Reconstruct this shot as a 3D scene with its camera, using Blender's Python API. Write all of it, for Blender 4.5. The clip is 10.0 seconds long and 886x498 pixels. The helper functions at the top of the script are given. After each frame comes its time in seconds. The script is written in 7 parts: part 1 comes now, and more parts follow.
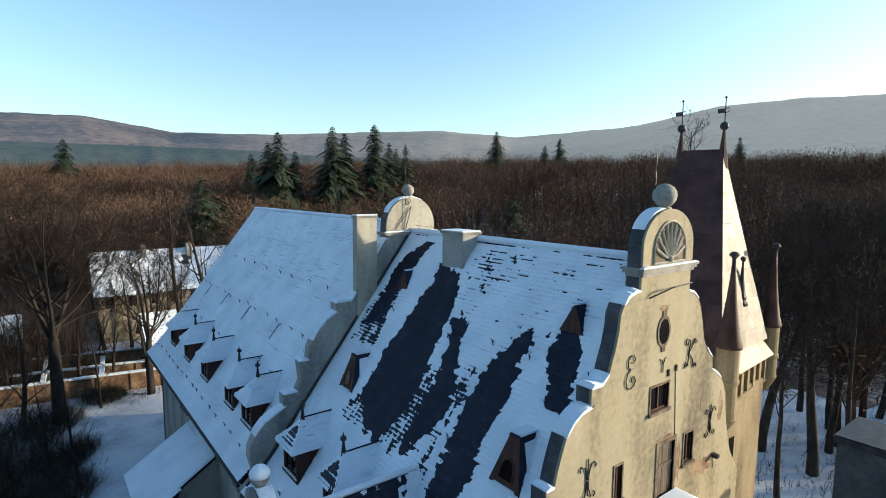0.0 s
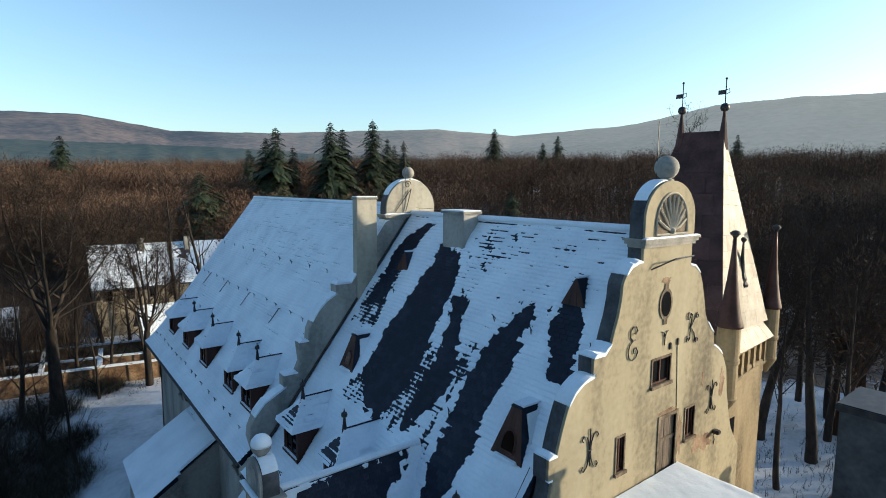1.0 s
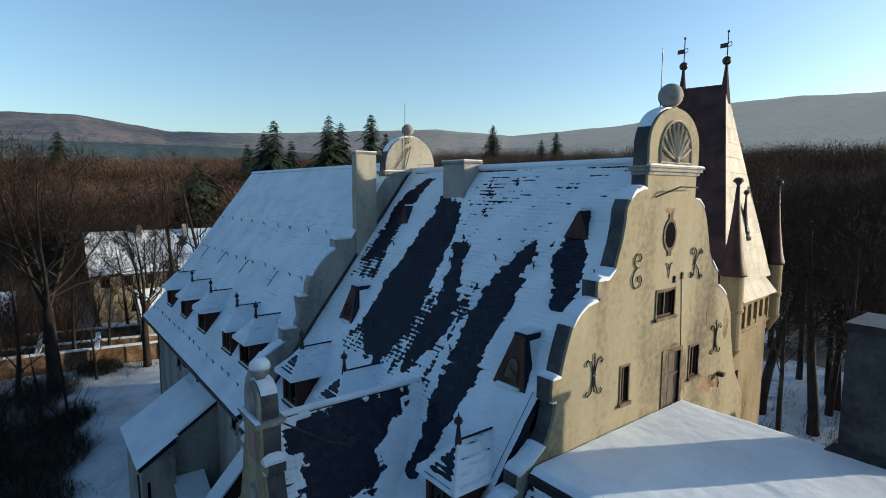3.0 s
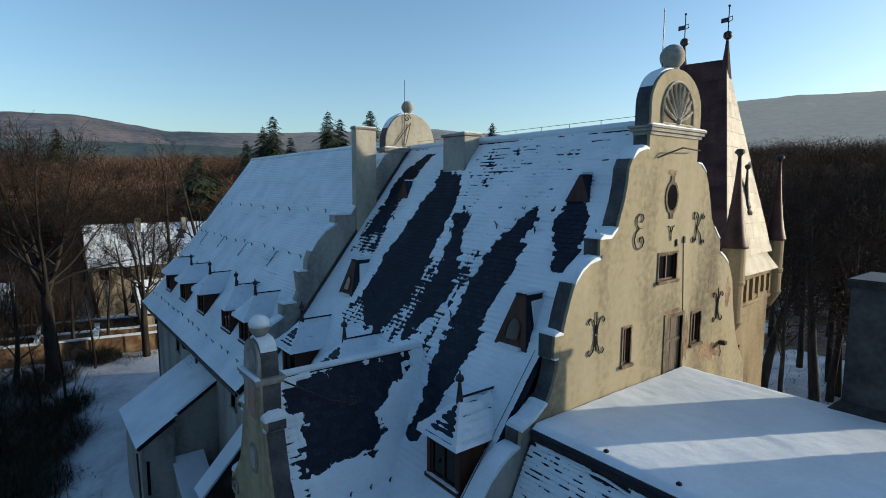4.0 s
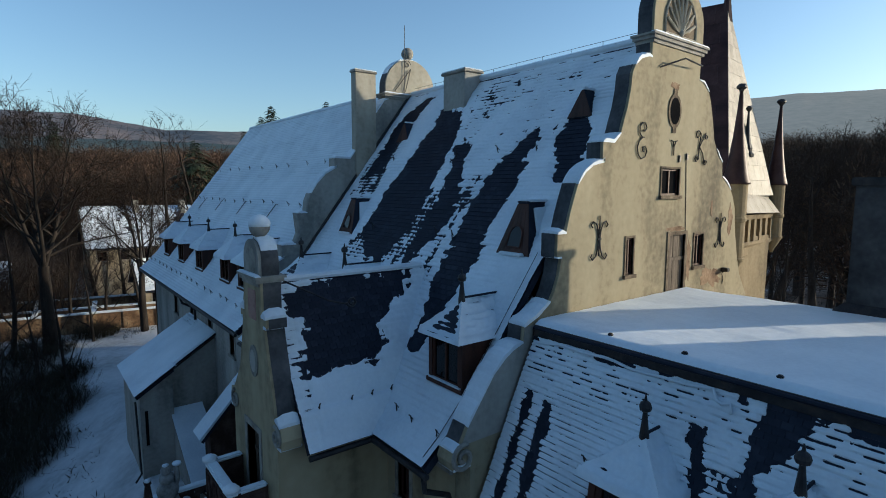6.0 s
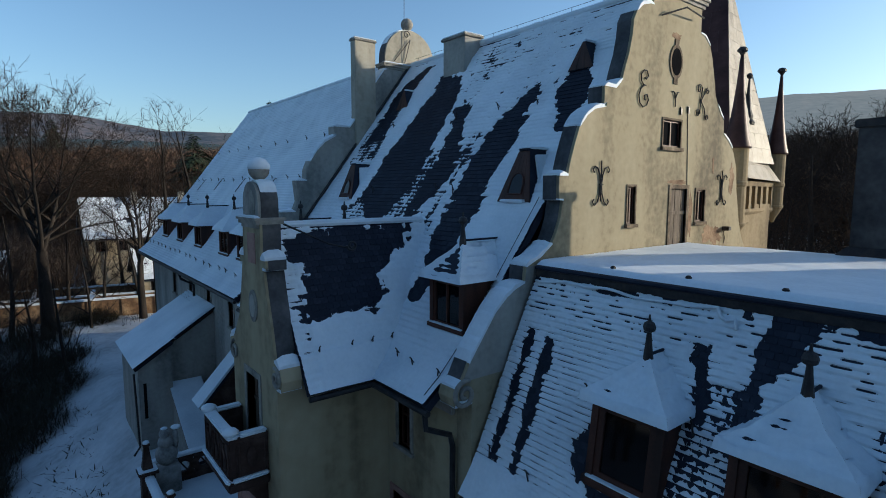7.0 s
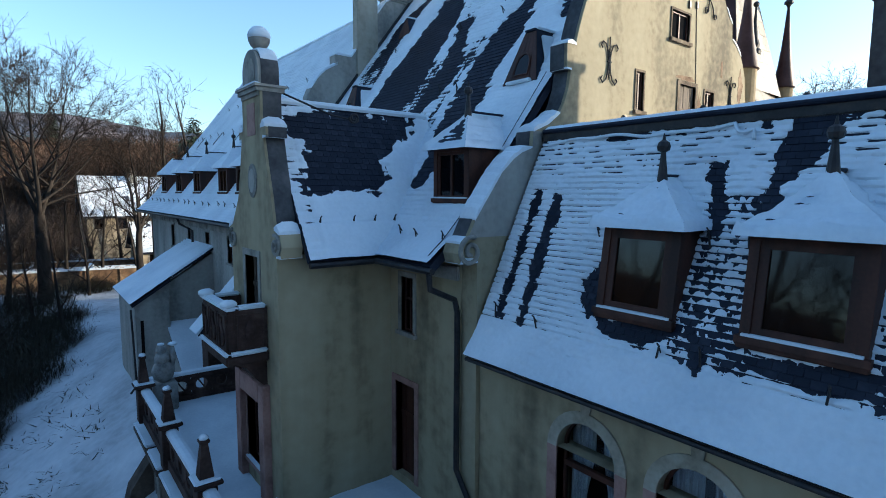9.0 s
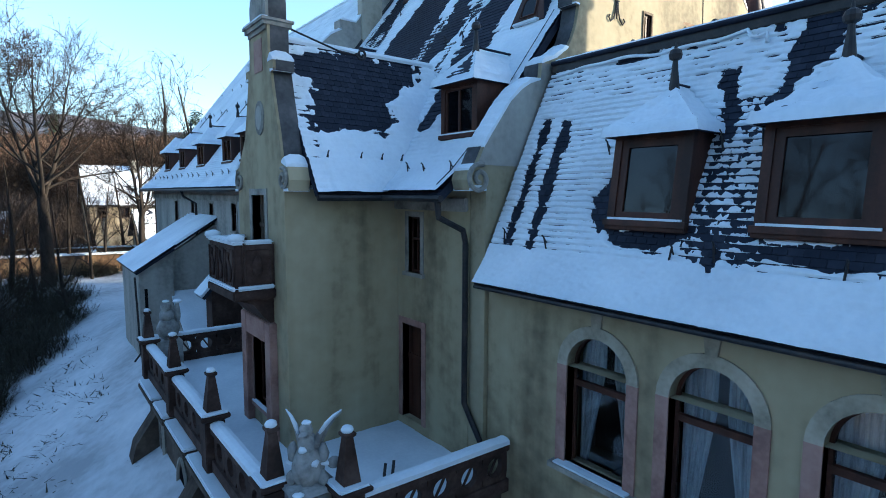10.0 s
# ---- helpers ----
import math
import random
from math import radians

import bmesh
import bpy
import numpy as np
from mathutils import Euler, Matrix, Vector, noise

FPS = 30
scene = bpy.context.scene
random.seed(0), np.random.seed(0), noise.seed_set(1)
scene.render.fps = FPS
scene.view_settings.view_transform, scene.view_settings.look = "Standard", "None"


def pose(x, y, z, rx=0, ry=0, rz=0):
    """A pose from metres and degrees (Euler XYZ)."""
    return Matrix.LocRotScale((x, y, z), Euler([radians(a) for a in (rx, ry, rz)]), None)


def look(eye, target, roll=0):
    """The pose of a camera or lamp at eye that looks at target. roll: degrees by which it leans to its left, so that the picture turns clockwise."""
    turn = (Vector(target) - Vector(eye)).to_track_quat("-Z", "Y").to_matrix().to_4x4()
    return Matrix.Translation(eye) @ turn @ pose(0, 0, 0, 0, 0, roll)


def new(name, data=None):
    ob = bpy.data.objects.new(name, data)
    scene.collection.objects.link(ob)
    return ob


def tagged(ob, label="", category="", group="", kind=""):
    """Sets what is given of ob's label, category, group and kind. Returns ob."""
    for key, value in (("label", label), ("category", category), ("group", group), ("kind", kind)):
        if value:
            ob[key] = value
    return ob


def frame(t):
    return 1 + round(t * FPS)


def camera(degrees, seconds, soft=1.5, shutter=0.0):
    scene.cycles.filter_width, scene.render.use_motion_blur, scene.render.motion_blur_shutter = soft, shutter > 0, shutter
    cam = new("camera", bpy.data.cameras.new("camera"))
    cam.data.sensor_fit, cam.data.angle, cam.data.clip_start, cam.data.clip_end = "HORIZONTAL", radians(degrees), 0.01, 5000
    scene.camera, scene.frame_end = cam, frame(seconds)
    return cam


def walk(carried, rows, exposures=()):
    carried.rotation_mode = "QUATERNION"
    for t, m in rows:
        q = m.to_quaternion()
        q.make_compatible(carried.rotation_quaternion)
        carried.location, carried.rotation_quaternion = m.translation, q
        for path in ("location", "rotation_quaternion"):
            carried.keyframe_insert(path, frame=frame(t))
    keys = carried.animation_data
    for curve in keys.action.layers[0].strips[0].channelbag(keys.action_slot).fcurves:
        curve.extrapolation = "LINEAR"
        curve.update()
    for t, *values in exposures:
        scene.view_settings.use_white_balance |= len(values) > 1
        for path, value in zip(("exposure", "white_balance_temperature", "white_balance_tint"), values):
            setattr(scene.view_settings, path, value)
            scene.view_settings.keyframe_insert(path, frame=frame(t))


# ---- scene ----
cam = camera(79.1, 10.0, soft=0.95)
PATH = [
    (0, (0.32, -0.263, 20.858), (1.527, 1.316, 20.636), 0.4),
    (0.5, (0.266, -0.25, 20.477), (1.475, 1.327, 20.253), 0.4),
    (1, (0.215, -0.227, 20.05), (1.428, 1.347, 19.824), 0.4),
    (1.5, (0.223, -0.246, 19.579), (1.435, 1.33, 19.354), 0.3),
    (2, (0.195, -0.187, 19.065), (1.412, 1.384, 18.839), 0.3),
    (2.5, (0.179, -0.193, 18.493), (1.396, 1.379, 18.269), 0.3),
    (4, (0.119, -0.184, 16.804), (1.338, 1.385, 16.582), 0.2),
    (4.5, (0.092, -0.206, 16.227), (1.312, 1.363, 16.002), 0.2),
    (5, (0.042, -0.232, 15.626), (1.264, 1.336, 15.399), 0.2),
    (5.5, (0.006, -0.243, 14.966), (1.228, 1.323, 14.74), 0.2),
    (7, (-0.116, -0.277, 12.791), (1.112, 1.287, 12.573), 0.1),
    (7.5, (-0.107, -0.278, 12.019), (1.119, 1.287, 11.801), 0.1),
    (8, (-0.165, -0.237, 11.163), (1.064, 1.326, 10.95), 0.1),
    (8.5, (-0.201, -0.213, 10.358), (1.033, 1.347, 10.144), 0.2),
    (9, (-0.195, -0.203, 9.565), (1.035, 1.361, 9.358), 0.3),
    (9.5, (-0.33, -0.207, 8.777), (0.901, 1.357, 8.572), 0.2),
    (10, (-0.384, -0.194, 8.0), (0.843, 1.372, 7.796), 0.3),
]
EXPOSURES = [(0, 1.09, 5830, 5), (1.5, 0.84, 5780, 5), (2.5, 0.66, 5740, 5), (4.5, 0.46, 5630, 4), (6.2, 0.4, 5480, 5), (7, 0.4, 5400, 6), (7.5, 0.51, 5380, 6), (8.3, 0.84, 5380, 6), (9, 1.28, 5400, 6), (10, 1.84, 5520, 6)]
walk(cam, [(t, look(eye, target, roll)) for t, eye, target, roll in PATH], EXPOSURES)

# ---- light ----
SUN_AZ, SUN_EL = 119.6, 12.0
world = bpy.data.worlds.new("world")
scene.world = world
world.use_nodes = True
wn = world.node_tree
sky = wn.nodes.new("ShaderNodeTexSky")
sky.sky_type, sky.sun_disc = "NISHITA", False
sky.sun_elevation, sky.sun_rotation = radians(SUN_EL), radians(SUN_AZ)
sky.air_density, sky.dust_density, sky.ozone_density = 1.0, 1.0, 1.6
wn.links.new(sky.outputs[0], wn.nodes["Background"].inputs[0])
wn.nodes["Background"].inputs[1].default_value = 0.143
sun = new("sun", bpy.data.lights.new("sun", "SUN"))
sun.data.energy, sun.data.angle, sun.data.color = 4.5, radians(0.6), (1.0, 0.78, 0.53)
SUN_DIR = Vector((math.sin(radians(SUN_AZ)) * math.cos(radians(SUN_EL)), math.cos(radians(SUN_AZ)) * math.cos(radians(SUN_EL)), math.sin(radians(SUN_EL))))
sun.matrix_world = look(SUN_DIR * 100, (0, 0, 0))


# ---- materials ----
def material(name, colors, rough=0.85, scale=1.0, fine=9.0, bump=0.25, dist=0.02, metal=0.0, stretch=(1, 1, 1), spec=0.3, per_object=0.0, per_island=0.0):
    """Colours mixed by a broad noise (stains) and a fine one (grain), with a relief from both."""
    m = bpy.data.materials.new(name)
    m.use_nodes = True
    nt = m.node_tree
    N, L = nt.nodes, nt.links
    b = N["Principled BSDF"]
    b.inputs["Roughness"].default_value, b.inputs["Metallic"].default_value = rough, metal
    b.inputs["Specular IOR Level"].default_value = spec
    tc = N.new("ShaderNodeTexCoord")
    mp = N.new("ShaderNodeMapping")
    mp.inputs["Scale"].default_value = stretch
    L.new(tc.outputs["Object"], mp.inputs[0])
    big, small = N.new("ShaderNodeTexNoise"), N.new("ShaderNodeTexNoise")
    big.inputs["Scale"].default_value, big.inputs["Detail"].default_value = scale, 5
    small.inputs["Scale"].default_value, small.inputs["Detail"].default_value = fine, 4
    L.new(mp.outputs[0], big.inputs[0])
    L.new(tc.outputs["Object"], small.inputs[0])
    mix = N.new("ShaderNodeMath")
    mix.operation = "MULTIPLY_ADD"
    mix.inputs[1].default_value = 0.35
    L.new(small.outputs["Fac"], mix.inputs[0])
    sub = N.new("ShaderNodeMath")
    sub.operation = "ADD"
    sub.inputs[1].default_value = -0.17
    L.new(big.outputs["Fac"], sub.inputs[0])
    L.new(sub.outputs[0], mix.inputs[2])
    last = mix.outputs[0]
    for amount, node, out in ((per_object, "ShaderNodeObjectInfo", "Random"), (per_island, "ShaderNodeNewGeometry", "Random Per Island")):
        if amount:
            info = N.new(node)
            ad = N.new("ShaderNodeMath")
            ad.operation = "MULTIPLY_ADD"
            ad.inputs[1].default_value = amount
            L.new(info.outputs[out], ad.inputs[0])
            L.new(last, ad.inputs[2])
            sh = N.new("ShaderNodeMath")
            sh.operation = "ADD"
            sh.inputs[1].default_value = -amount / 2
            L.new(ad.outputs[0], sh.inputs[0])
            last = sh.outputs[0]
    ramp = N.new("ShaderNodeValToRGB")
    el = ramp.color_ramp.elements
    while len(el) < len(colors):
        el.new(0.5)
    for k, c in enumerate(colors):
        el[k].position = 0.3 + 0.42 * k / max(1, len(colors) - 1)
        el[k].color = (*c, 1)
    L.new(last, ramp.inputs[0])
    L.new(ramp.outputs[0], b.inputs["Base Color"])
    if bump:
        bp = N.new("ShaderNodeBump")
        bp.inputs["Strength"].default_value, bp.inputs["Distance"].default_value = bump, dist
        L.new(mix.outputs[0], bp.inputs["Height"])
        L.new(bp.outputs[0], b.inputs["Normal"])
    return m


SNOW = material("snow", [(0.555, 0.615, 0.67), (0.64, 0.70, 0.75), (0.71, 0.765, 0.81)], 0.7, 0.6, 11, 0.5, 0.035)
SNOW_GROUND = material("snow_ground", [(0.32, 0.335, 0.35), (0.50, 0.525, 0.55), (0.62, 0.64, 0.66)], 0.75, 0.25, 2.5, 0.6, 0.15)
SLATE = material("slate", [(0.008, 0.011, 0.021), (0.013, 0.017, 0.030), (0.024, 0.029, 0.044)], 0.65, 1.5, 14, 0.4, 0.01, spec=0.2, per_object=0.35, per_island=0.3)
OCHRE = material("plaster_ochre", [(0.15, 0.122, 0.075), (0.325, 0.275, 0.172), (0.385, 0.335, 0.22)], 0.9, 0.55, 3, 0.15, 0.012, stretch=(1.5, 1.5, 0.14))
CREAM = material("plaster_cream", [(0.125, 0.106, 0.070), (0.285, 0.246, 0.158), (0.345, 0.305, 0.205)], 0.9, 0.45, 5, 0.35, 0.02, stretch=(1.3, 1.3, 0.3))
GREY = material("plaster_grey", [(0.17, 0.17, 0.155), (0.30, 0.29, 0.26), (0.38, 0.37, 0.33)], 0.9, 0.8, 6, 0.3, 0.02, stretch=(1, 1, 0.3))
STONE = material("stone_trim", [(0.13, 0.125, 0.11), (0.25, 0.24, 0.21), (0.34, 0.32, 0.28)], 0.9, 1.6, 12, 0.4, 0.02)
TRIM = material("light_trim", [(0.20, 0.18, 0.135), (0.33, 0.30, 0.23), (0.42, 0.38, 0.30)], 0.9, 1.6, 12, 0.35, 0.015)
PINK = material("sandstone_pink", [(0.20, 0.115, 0.095), (0.30, 0.18, 0.15), (0.36, 0.23, 0.19)], 0.9, 1.6, 12, 0.3, 0.01)
BROWN = material("sandstone_dark", [(0.022, 0.013, 0.010), (0.045, 0.026, 0.020), (0.085, 0.055, 0.045)], 0.9, 1.8, 12, 0.4, 0.015)
RETAIN = material("terrace_masonry", [(0.035, 0.026, 0.020), (0.07, 0.054, 0.041), (0.12, 0.095, 0.072)], 0.9, 1.2, 8, 0.5, 0.03)
WOOD = material("wood_brown", [(0.020, 0.008, 0.005), (0.046, 0.017, 0.010), (0.075, 0.029, 0.017)], 0.6, 3, 20, 0.3, 0.006, stretch=(1, 1, 0.15))
DOOR = material("wood_door", [(0.05, 0.038, 0.028), (0.095, 0.072, 0.052), (0.15, 0.12, 0.09)], 0.8, 3, 20, 0.3, 0.006, stretch=(6, 6, 0.4))
# near-black: the shade inside rooms and openings is put into this colour
DARK = material("opening_shade", [(0.008, 0.008, 0.009), (0.013, 0.013, 0.014)], 1.0, 2, 9, 0, spec=0.0)
CLADDING = material("dark_cladding", [(0.030, 0.032, 0.036), (0.060, 0.062, 0.066), (0.10, 0.10, 0.10)], 0.8, 1.5, 10, 0.3, 0.01)
IRON = material("iron", [(0.008, 0.008, 0.01), (0.02, 0.02, 0.022), (0.045, 0.035, 0.03)], 0.5, 4, 25, 0.2, 0.004)
SPIRE = material("spire_sheet_metal", [(0.022, 0.011, 0.010), (0.040, 0.020, 0.018), (0.062, 0.034, 0.030)], 0.5, 1.2, 8, 0.15, 0.01, metal=0.15, per_object=0.2, spec=0.2)
# light metal of the gallery roof; also the spire's sunlit face, sunlight in its colour
SHEET = material("light_sunlit_metal", [(0.15, 0.13, 0.098), (0.23, 0.205, 0.16), (0.30, 0.27, 0.218)], 0.6, 1.2, 8, 0.15, 0.01, metal=0.0, per_object=0.25)
TOWER_OCHRE = material("plaster_tower", [(0.10, 0.075, 0.042), (0.205, 0.158, 0.088), (0.27, 0.215, 0.128)], 0.9, 0.8, 7, 0.35, 0.02, stretch=(1.4, 1.4, 0.4))
STACK = material("stack_plaster", [(0.022, 0.023, 0.025), (0.050, 0.051, 0.053), (0.085, 0.085, 0.083)], 0.9, 0.9, 7, 0.3, 0.015)
WORN = material("worn_stone", [(0.05, 0.038, 0.026), (0.13, 0.10, 0.068), (0.22, 0.175, 0.12)], 0.95, 2.5, 14, 0.5, 0.02)
PALE = material("plaster_pale", [(0.20, 0.185, 0.145), (0.335, 0.312, 0.25), (0.40, 0.38, 0.315)], 0.9, 0.9, 6, 0.25, 0.015, stretch=(1.2, 1.2, 0.3))
PEELED = material("peeled_plaster", [(0.10, 0.06, 0.035), (0.20, 0.135, 0.085), (0.30, 0.215, 0.14)], 0.95, 2.2, 14, 0.7, 0.03)
BRICK = material("brick", [(0.14, 0.05, 0.03), (0.24, 0.085, 0.05), (0.32, 0.14, 0.09)], 0.9, 3, 15, 0.3, 0.01, per_object=0.3)
CURTAIN = material("curtain", [(0.26, 0.275, 0.29), (0.42, 0.44, 0.46), (0.54, 0.56, 0.58)], 0.95, 4, 20, 0.2, 0.01, stretch=(5, 5, 0.4))
BARK = material("bark", [(0.010, 0.008, 0.007), (0.020, 0.016, 0.013), (0.038, 0.030, 0.024)], 0.95, 3, 18, 0.6, 0.02, stretch=(1, 1, 0.3))
TWIG = material("twig", [(0.046, 0.030, 0.022), (0.092, 0.059, 0.041), (0.145, 0.099, 0.070)], 0.95, 0.04, 0.6, 0, spec=0.05, per_island=0.12)
BARK_FOREST = material("bark_forest", [(0.012, 0.010, 0.009), (0.028, 0.022, 0.018), (0.055, 0.043, 0.034)], 0.95, 3, 18, 0.6, 0.02, stretch=(1, 1, 0.3))
TWIG_NEAR = material("twig_near", [(0.018, 0.013, 0.010), (0.036, 0.026, 0.020), (0.062, 0.046, 0.034)], 0.95, 0.5, 5, 0)
FIR = material("fir_needles", [(0.010, 0.017, 0.009), (0.020, 0.034, 0.016), (0.036, 0.054, 0.025)], 0.9, 0.3, 3, 0, per_island=0.3)
BUSH = material("bush", [(0.012, 0.012, 0.008), (0.028, 0.026, 0.017), (0.05, 0.045, 0.03)], 0.95, 0.5, 5, 0)
HOUSE_WALL = material("house_plaster", [(0.13, 0.105, 0.07), (0.30, 0.25, 0.17), (0.38, 0.33, 0.24)], 0.9, 0.9, 5, 0.2, 0.02)
YARD = material("yard_wall", [(0.07, 0.04, 0.022), (0.20, 0.125, 0.07), (0.36, 0.26, 0.15)], 0.95, 0.9, 4, 0.4, 0.03)
FLOOR_LITTER = material("leaf_litter", [(0.05, 0.034, 0.024), (0.10, 0.072, 0.052), (0.17, 0.13, 0.10), (0.55, 0.58, 0.61)], 0.95, 0.12, 1.2, 0.5, 0.1)
GLASS = bpy.data.materials.new("window_glass")
GLASS.use_nodes = True
_b = GLASS.node_tree.nodes["Principled BSDF"]
_b.inputs["Base Color"].default_value = (0.006, 0.006, 0.007, 1)
_b.inputs["Roughness"].default_value, _b.inputs["IOR"].default_value = 0.04, 1.5
_b.inputs["Specular IOR Level"].default_value = 0.12
_b.inputs["Transmission Weight"].default_value = 0.4


CLEAR = GLASS.copy()
CLEAR.name = "clear_glass"
CLEAR.node_tree.nodes["Principled BSDF"].inputs["Base Color"].default_value = (0.85, 0.9, 0.92, 1)
CLEAR.node_tree.nodes["Principled BSDF"].inputs["Transmission Weight"].default_value = 1.0


def backdrop_material(name, near, haze, bright, mottled):
    """Far woods in haze: a dull mottled surface whose own emission stands in for the air's glow."""
    m = bpy.data.materials.new(name)
    m.use_nodes = True
    N, L = m.node_tree.nodes, m.node_tree.links
    b = N["Principled BSDF"]
    b.inputs["Roughness"].default_value, b.inputs["Specular IOR Level"].default_value = 1, 0
    tc = N.new("ShaderNodeTexCoord")
    n1, n2 = N.new("ShaderNodeTexNoise"), N.new("ShaderNodeTexNoise")
    n1.inputs["Scale"].default_value, n1.inputs["Detail"].default_value = 0.006, 6
    n2.inputs["Scale"].default_value, n2.inputs["Detail"].default_value = mottled, 3
    mp = N.new("ShaderNodeMapping")
    mp.inputs["Scale"].default_value = (1, 1, 0.35)
    L.new(tc.outputs["Object"], mp.inputs[0])
    L.new(mp.outputs[0], n1.inputs[0])
    L.new(mp.outputs[0], n2.inputs[0])
    ad = N.new("ShaderNodeMath")
    ad.operation = "MULTIPLY_ADD"
    ad.inputs[1].default_value = 0.6
    L.new(n2.outputs["Fac"], ad.inputs[0])
    L.new(n1.outputs["Fac"], ad.inputs[2])
    r = N.new("ShaderNodeValToRGB")
    r.color_ramp.elements[0].position, r.color_ramp.elements[1].position = 0.6, 1.0
    r.color_ramp.elements[0].color, r.color_ramp.elements[1].color = (*near[0], 1), (*near[1], 1)
    L.new(ad.outputs[0], r.inputs[0])
    L.new(r.outputs[0], b.inputs["Base Color"])
    # the haze put into the emission grows towards the sun's side
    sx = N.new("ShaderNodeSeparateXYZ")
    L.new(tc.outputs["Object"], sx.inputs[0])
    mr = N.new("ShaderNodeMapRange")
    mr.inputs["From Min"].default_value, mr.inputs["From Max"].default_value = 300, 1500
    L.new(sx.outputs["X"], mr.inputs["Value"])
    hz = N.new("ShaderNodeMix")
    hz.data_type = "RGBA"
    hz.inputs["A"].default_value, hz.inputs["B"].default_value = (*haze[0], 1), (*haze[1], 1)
    # and is stronger low over the valley
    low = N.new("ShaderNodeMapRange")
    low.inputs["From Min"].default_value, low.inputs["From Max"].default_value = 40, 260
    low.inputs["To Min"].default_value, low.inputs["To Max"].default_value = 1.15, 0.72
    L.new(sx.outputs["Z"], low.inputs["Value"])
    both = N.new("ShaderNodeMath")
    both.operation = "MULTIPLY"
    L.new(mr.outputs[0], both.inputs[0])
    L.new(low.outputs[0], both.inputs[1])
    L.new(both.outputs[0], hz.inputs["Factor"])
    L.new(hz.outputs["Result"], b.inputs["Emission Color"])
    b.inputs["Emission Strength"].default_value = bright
    return m


# second pair of colours: emitted haze, away from the sun and towards it
HILL = backdrop_material("far_hill_haze", ((0.010, 0.010, 0.010), (0.125, 0.088, 0.066)), ((0.052, 0.066, 0.084), (0.27, 0.275, 0.25)), 0.75, 0.07)
FAR_FIRS = backdrop_material("far_firs_haze", ((0.010, 0.016, 0.014), (0.050, 0.050, 0.038)), ((0.040, 0.058, 0.068), (0.17, 0.165, 0.14)), 0.7, 0.11)


# ---- mesh helpers ----
def child(ob, parent, label=""):
    """Puts an object built in world places under a thing or a part, where it stays where it is."""
    if parent:
        ob.parent = parent
        if parent.type == "EMPTY":
            ob.matrix_parent_inverse = Matrix.Translation(-parent.location)
    if label:
        ob["label"] = label
    if ob.name.startswith("snow"):
        ob["kind"] = "stuff"
    return ob


def part(name, bm, material, parent=None, label="", smooth=False):
    me = bpy.data.meshes.new(name)
    if len(bm.verts) < 30000:
        bmesh.ops.remove_doubles(bm, verts=bm.verts, dist=0.0002)
        bmesh.ops.recalc_face_normals(bm, faces=bm.faces)
    bm.normal_update()
    bm.to_mesh(me)
    bm.free()
    me.materials.append(material)
    if smooth:
        me.polygons.foreach_set("use_smooth", [True] * len(me.polygons))
    return child(new(name, me), parent, label)


def array_mesh(name, verts, faces, material, parent=None, smooth=False):
    me = bpy.data.meshes.new(name)
    me.from_pydata([tuple(v) for v in verts], [], faces)
    me.materials.append(material)
    if smooth:
        me.polygons.foreach_set("use_smooth", [True] * len(me.polygons))
    return child(new(name, me), parent)


def thing(name, label, category, group="", kind="", at=(0, 0, 0)):
    ob = new(name)
    ob.location = at
    ob.empty_display_size = 0.2
    return tagged(ob, label, category, group, kind)


def mesh():
    return bmesh.new()


def box(bm, x0, y0, z0, x1, y1, z1):
    v = [bm.verts.new(p) for p in ((x0, y0, z0), (x1, y0, z0), (x1, y1, z0), (x0, y1, z0), (x0, y0, z1), (x1, y0, z1), (x1, y1, z1), (x0, y1, z1))]
    for f in ((0, 3, 2, 1), (4, 5, 6, 7), (0, 1, 5, 4), (1, 2, 6, 5), (2, 3, 7, 6), (3, 0, 4, 7)):
        bm.faces.new([v[i] for i in f])
    return v


def soft_box(bm, x0, y0, z0, x1, y1, z1, r=0.03):
    """A box with its edges taken off."""
    t = bmesh.new()
    box(t, x0, y0, z0, x1, y1, z1)
    bmesh.ops.bevel(t, geom=t.edges[:], offset=r, segments=2, affect="EDGES")
    join(bm, t)


def join(bm, other):
    table = {v: bm.verts.new(v.co) for v in other.verts}
    for f in other.faces:
        try:
            bm.faces.new([table[v] for v in f.verts])
        except ValueError:
            pass
    other.free()


def prism(bm, ring, at):
    """A ring of (u, w) drawn out between two depths by at(u, w, d) with d = 0 and 1."""
    a = [bm.verts.new(at(u, w, 0)) for u, w in ring]
    b = [bm.verts.new(at(u, w, 1)) for u, w in ring]
    bm.faces.new(a)
    bm.faces.new(b[::-1])
    n = len(ring)
    for i in range(n):
        bm.faces.new((a[i], b[i], b[(i + 1) % n], a[(i + 1) % n]))


def lathe(bm, profile, c, n=16):
    """Turns (radius, height) pairs about the upright through c."""
    rings = []
    for r, z in profile:
        rings.append([bm.verts.new((c[0] + r * math.cos(2 * math.pi * i / n), c[1] + r * math.sin(2 * math.pi * i / n), c[2] + z)) for i in range(n)])
    for a, b in zip(rings, rings[1:]):
        for i in range(n):
            bm.faces.new((a[i], a[(i + 1) % n], b[(i + 1) % n], b[i]))
    bm.faces.new(rings[0][::-1])
    bm.faces.new(rings[-1])


def ball_profile(r, z, k=8):
    return [(max(0.01, r * math.sin(math.pi * i / k)), z + r - r * math.cos(math.pi * i / k)) for i in range(k + 1)]


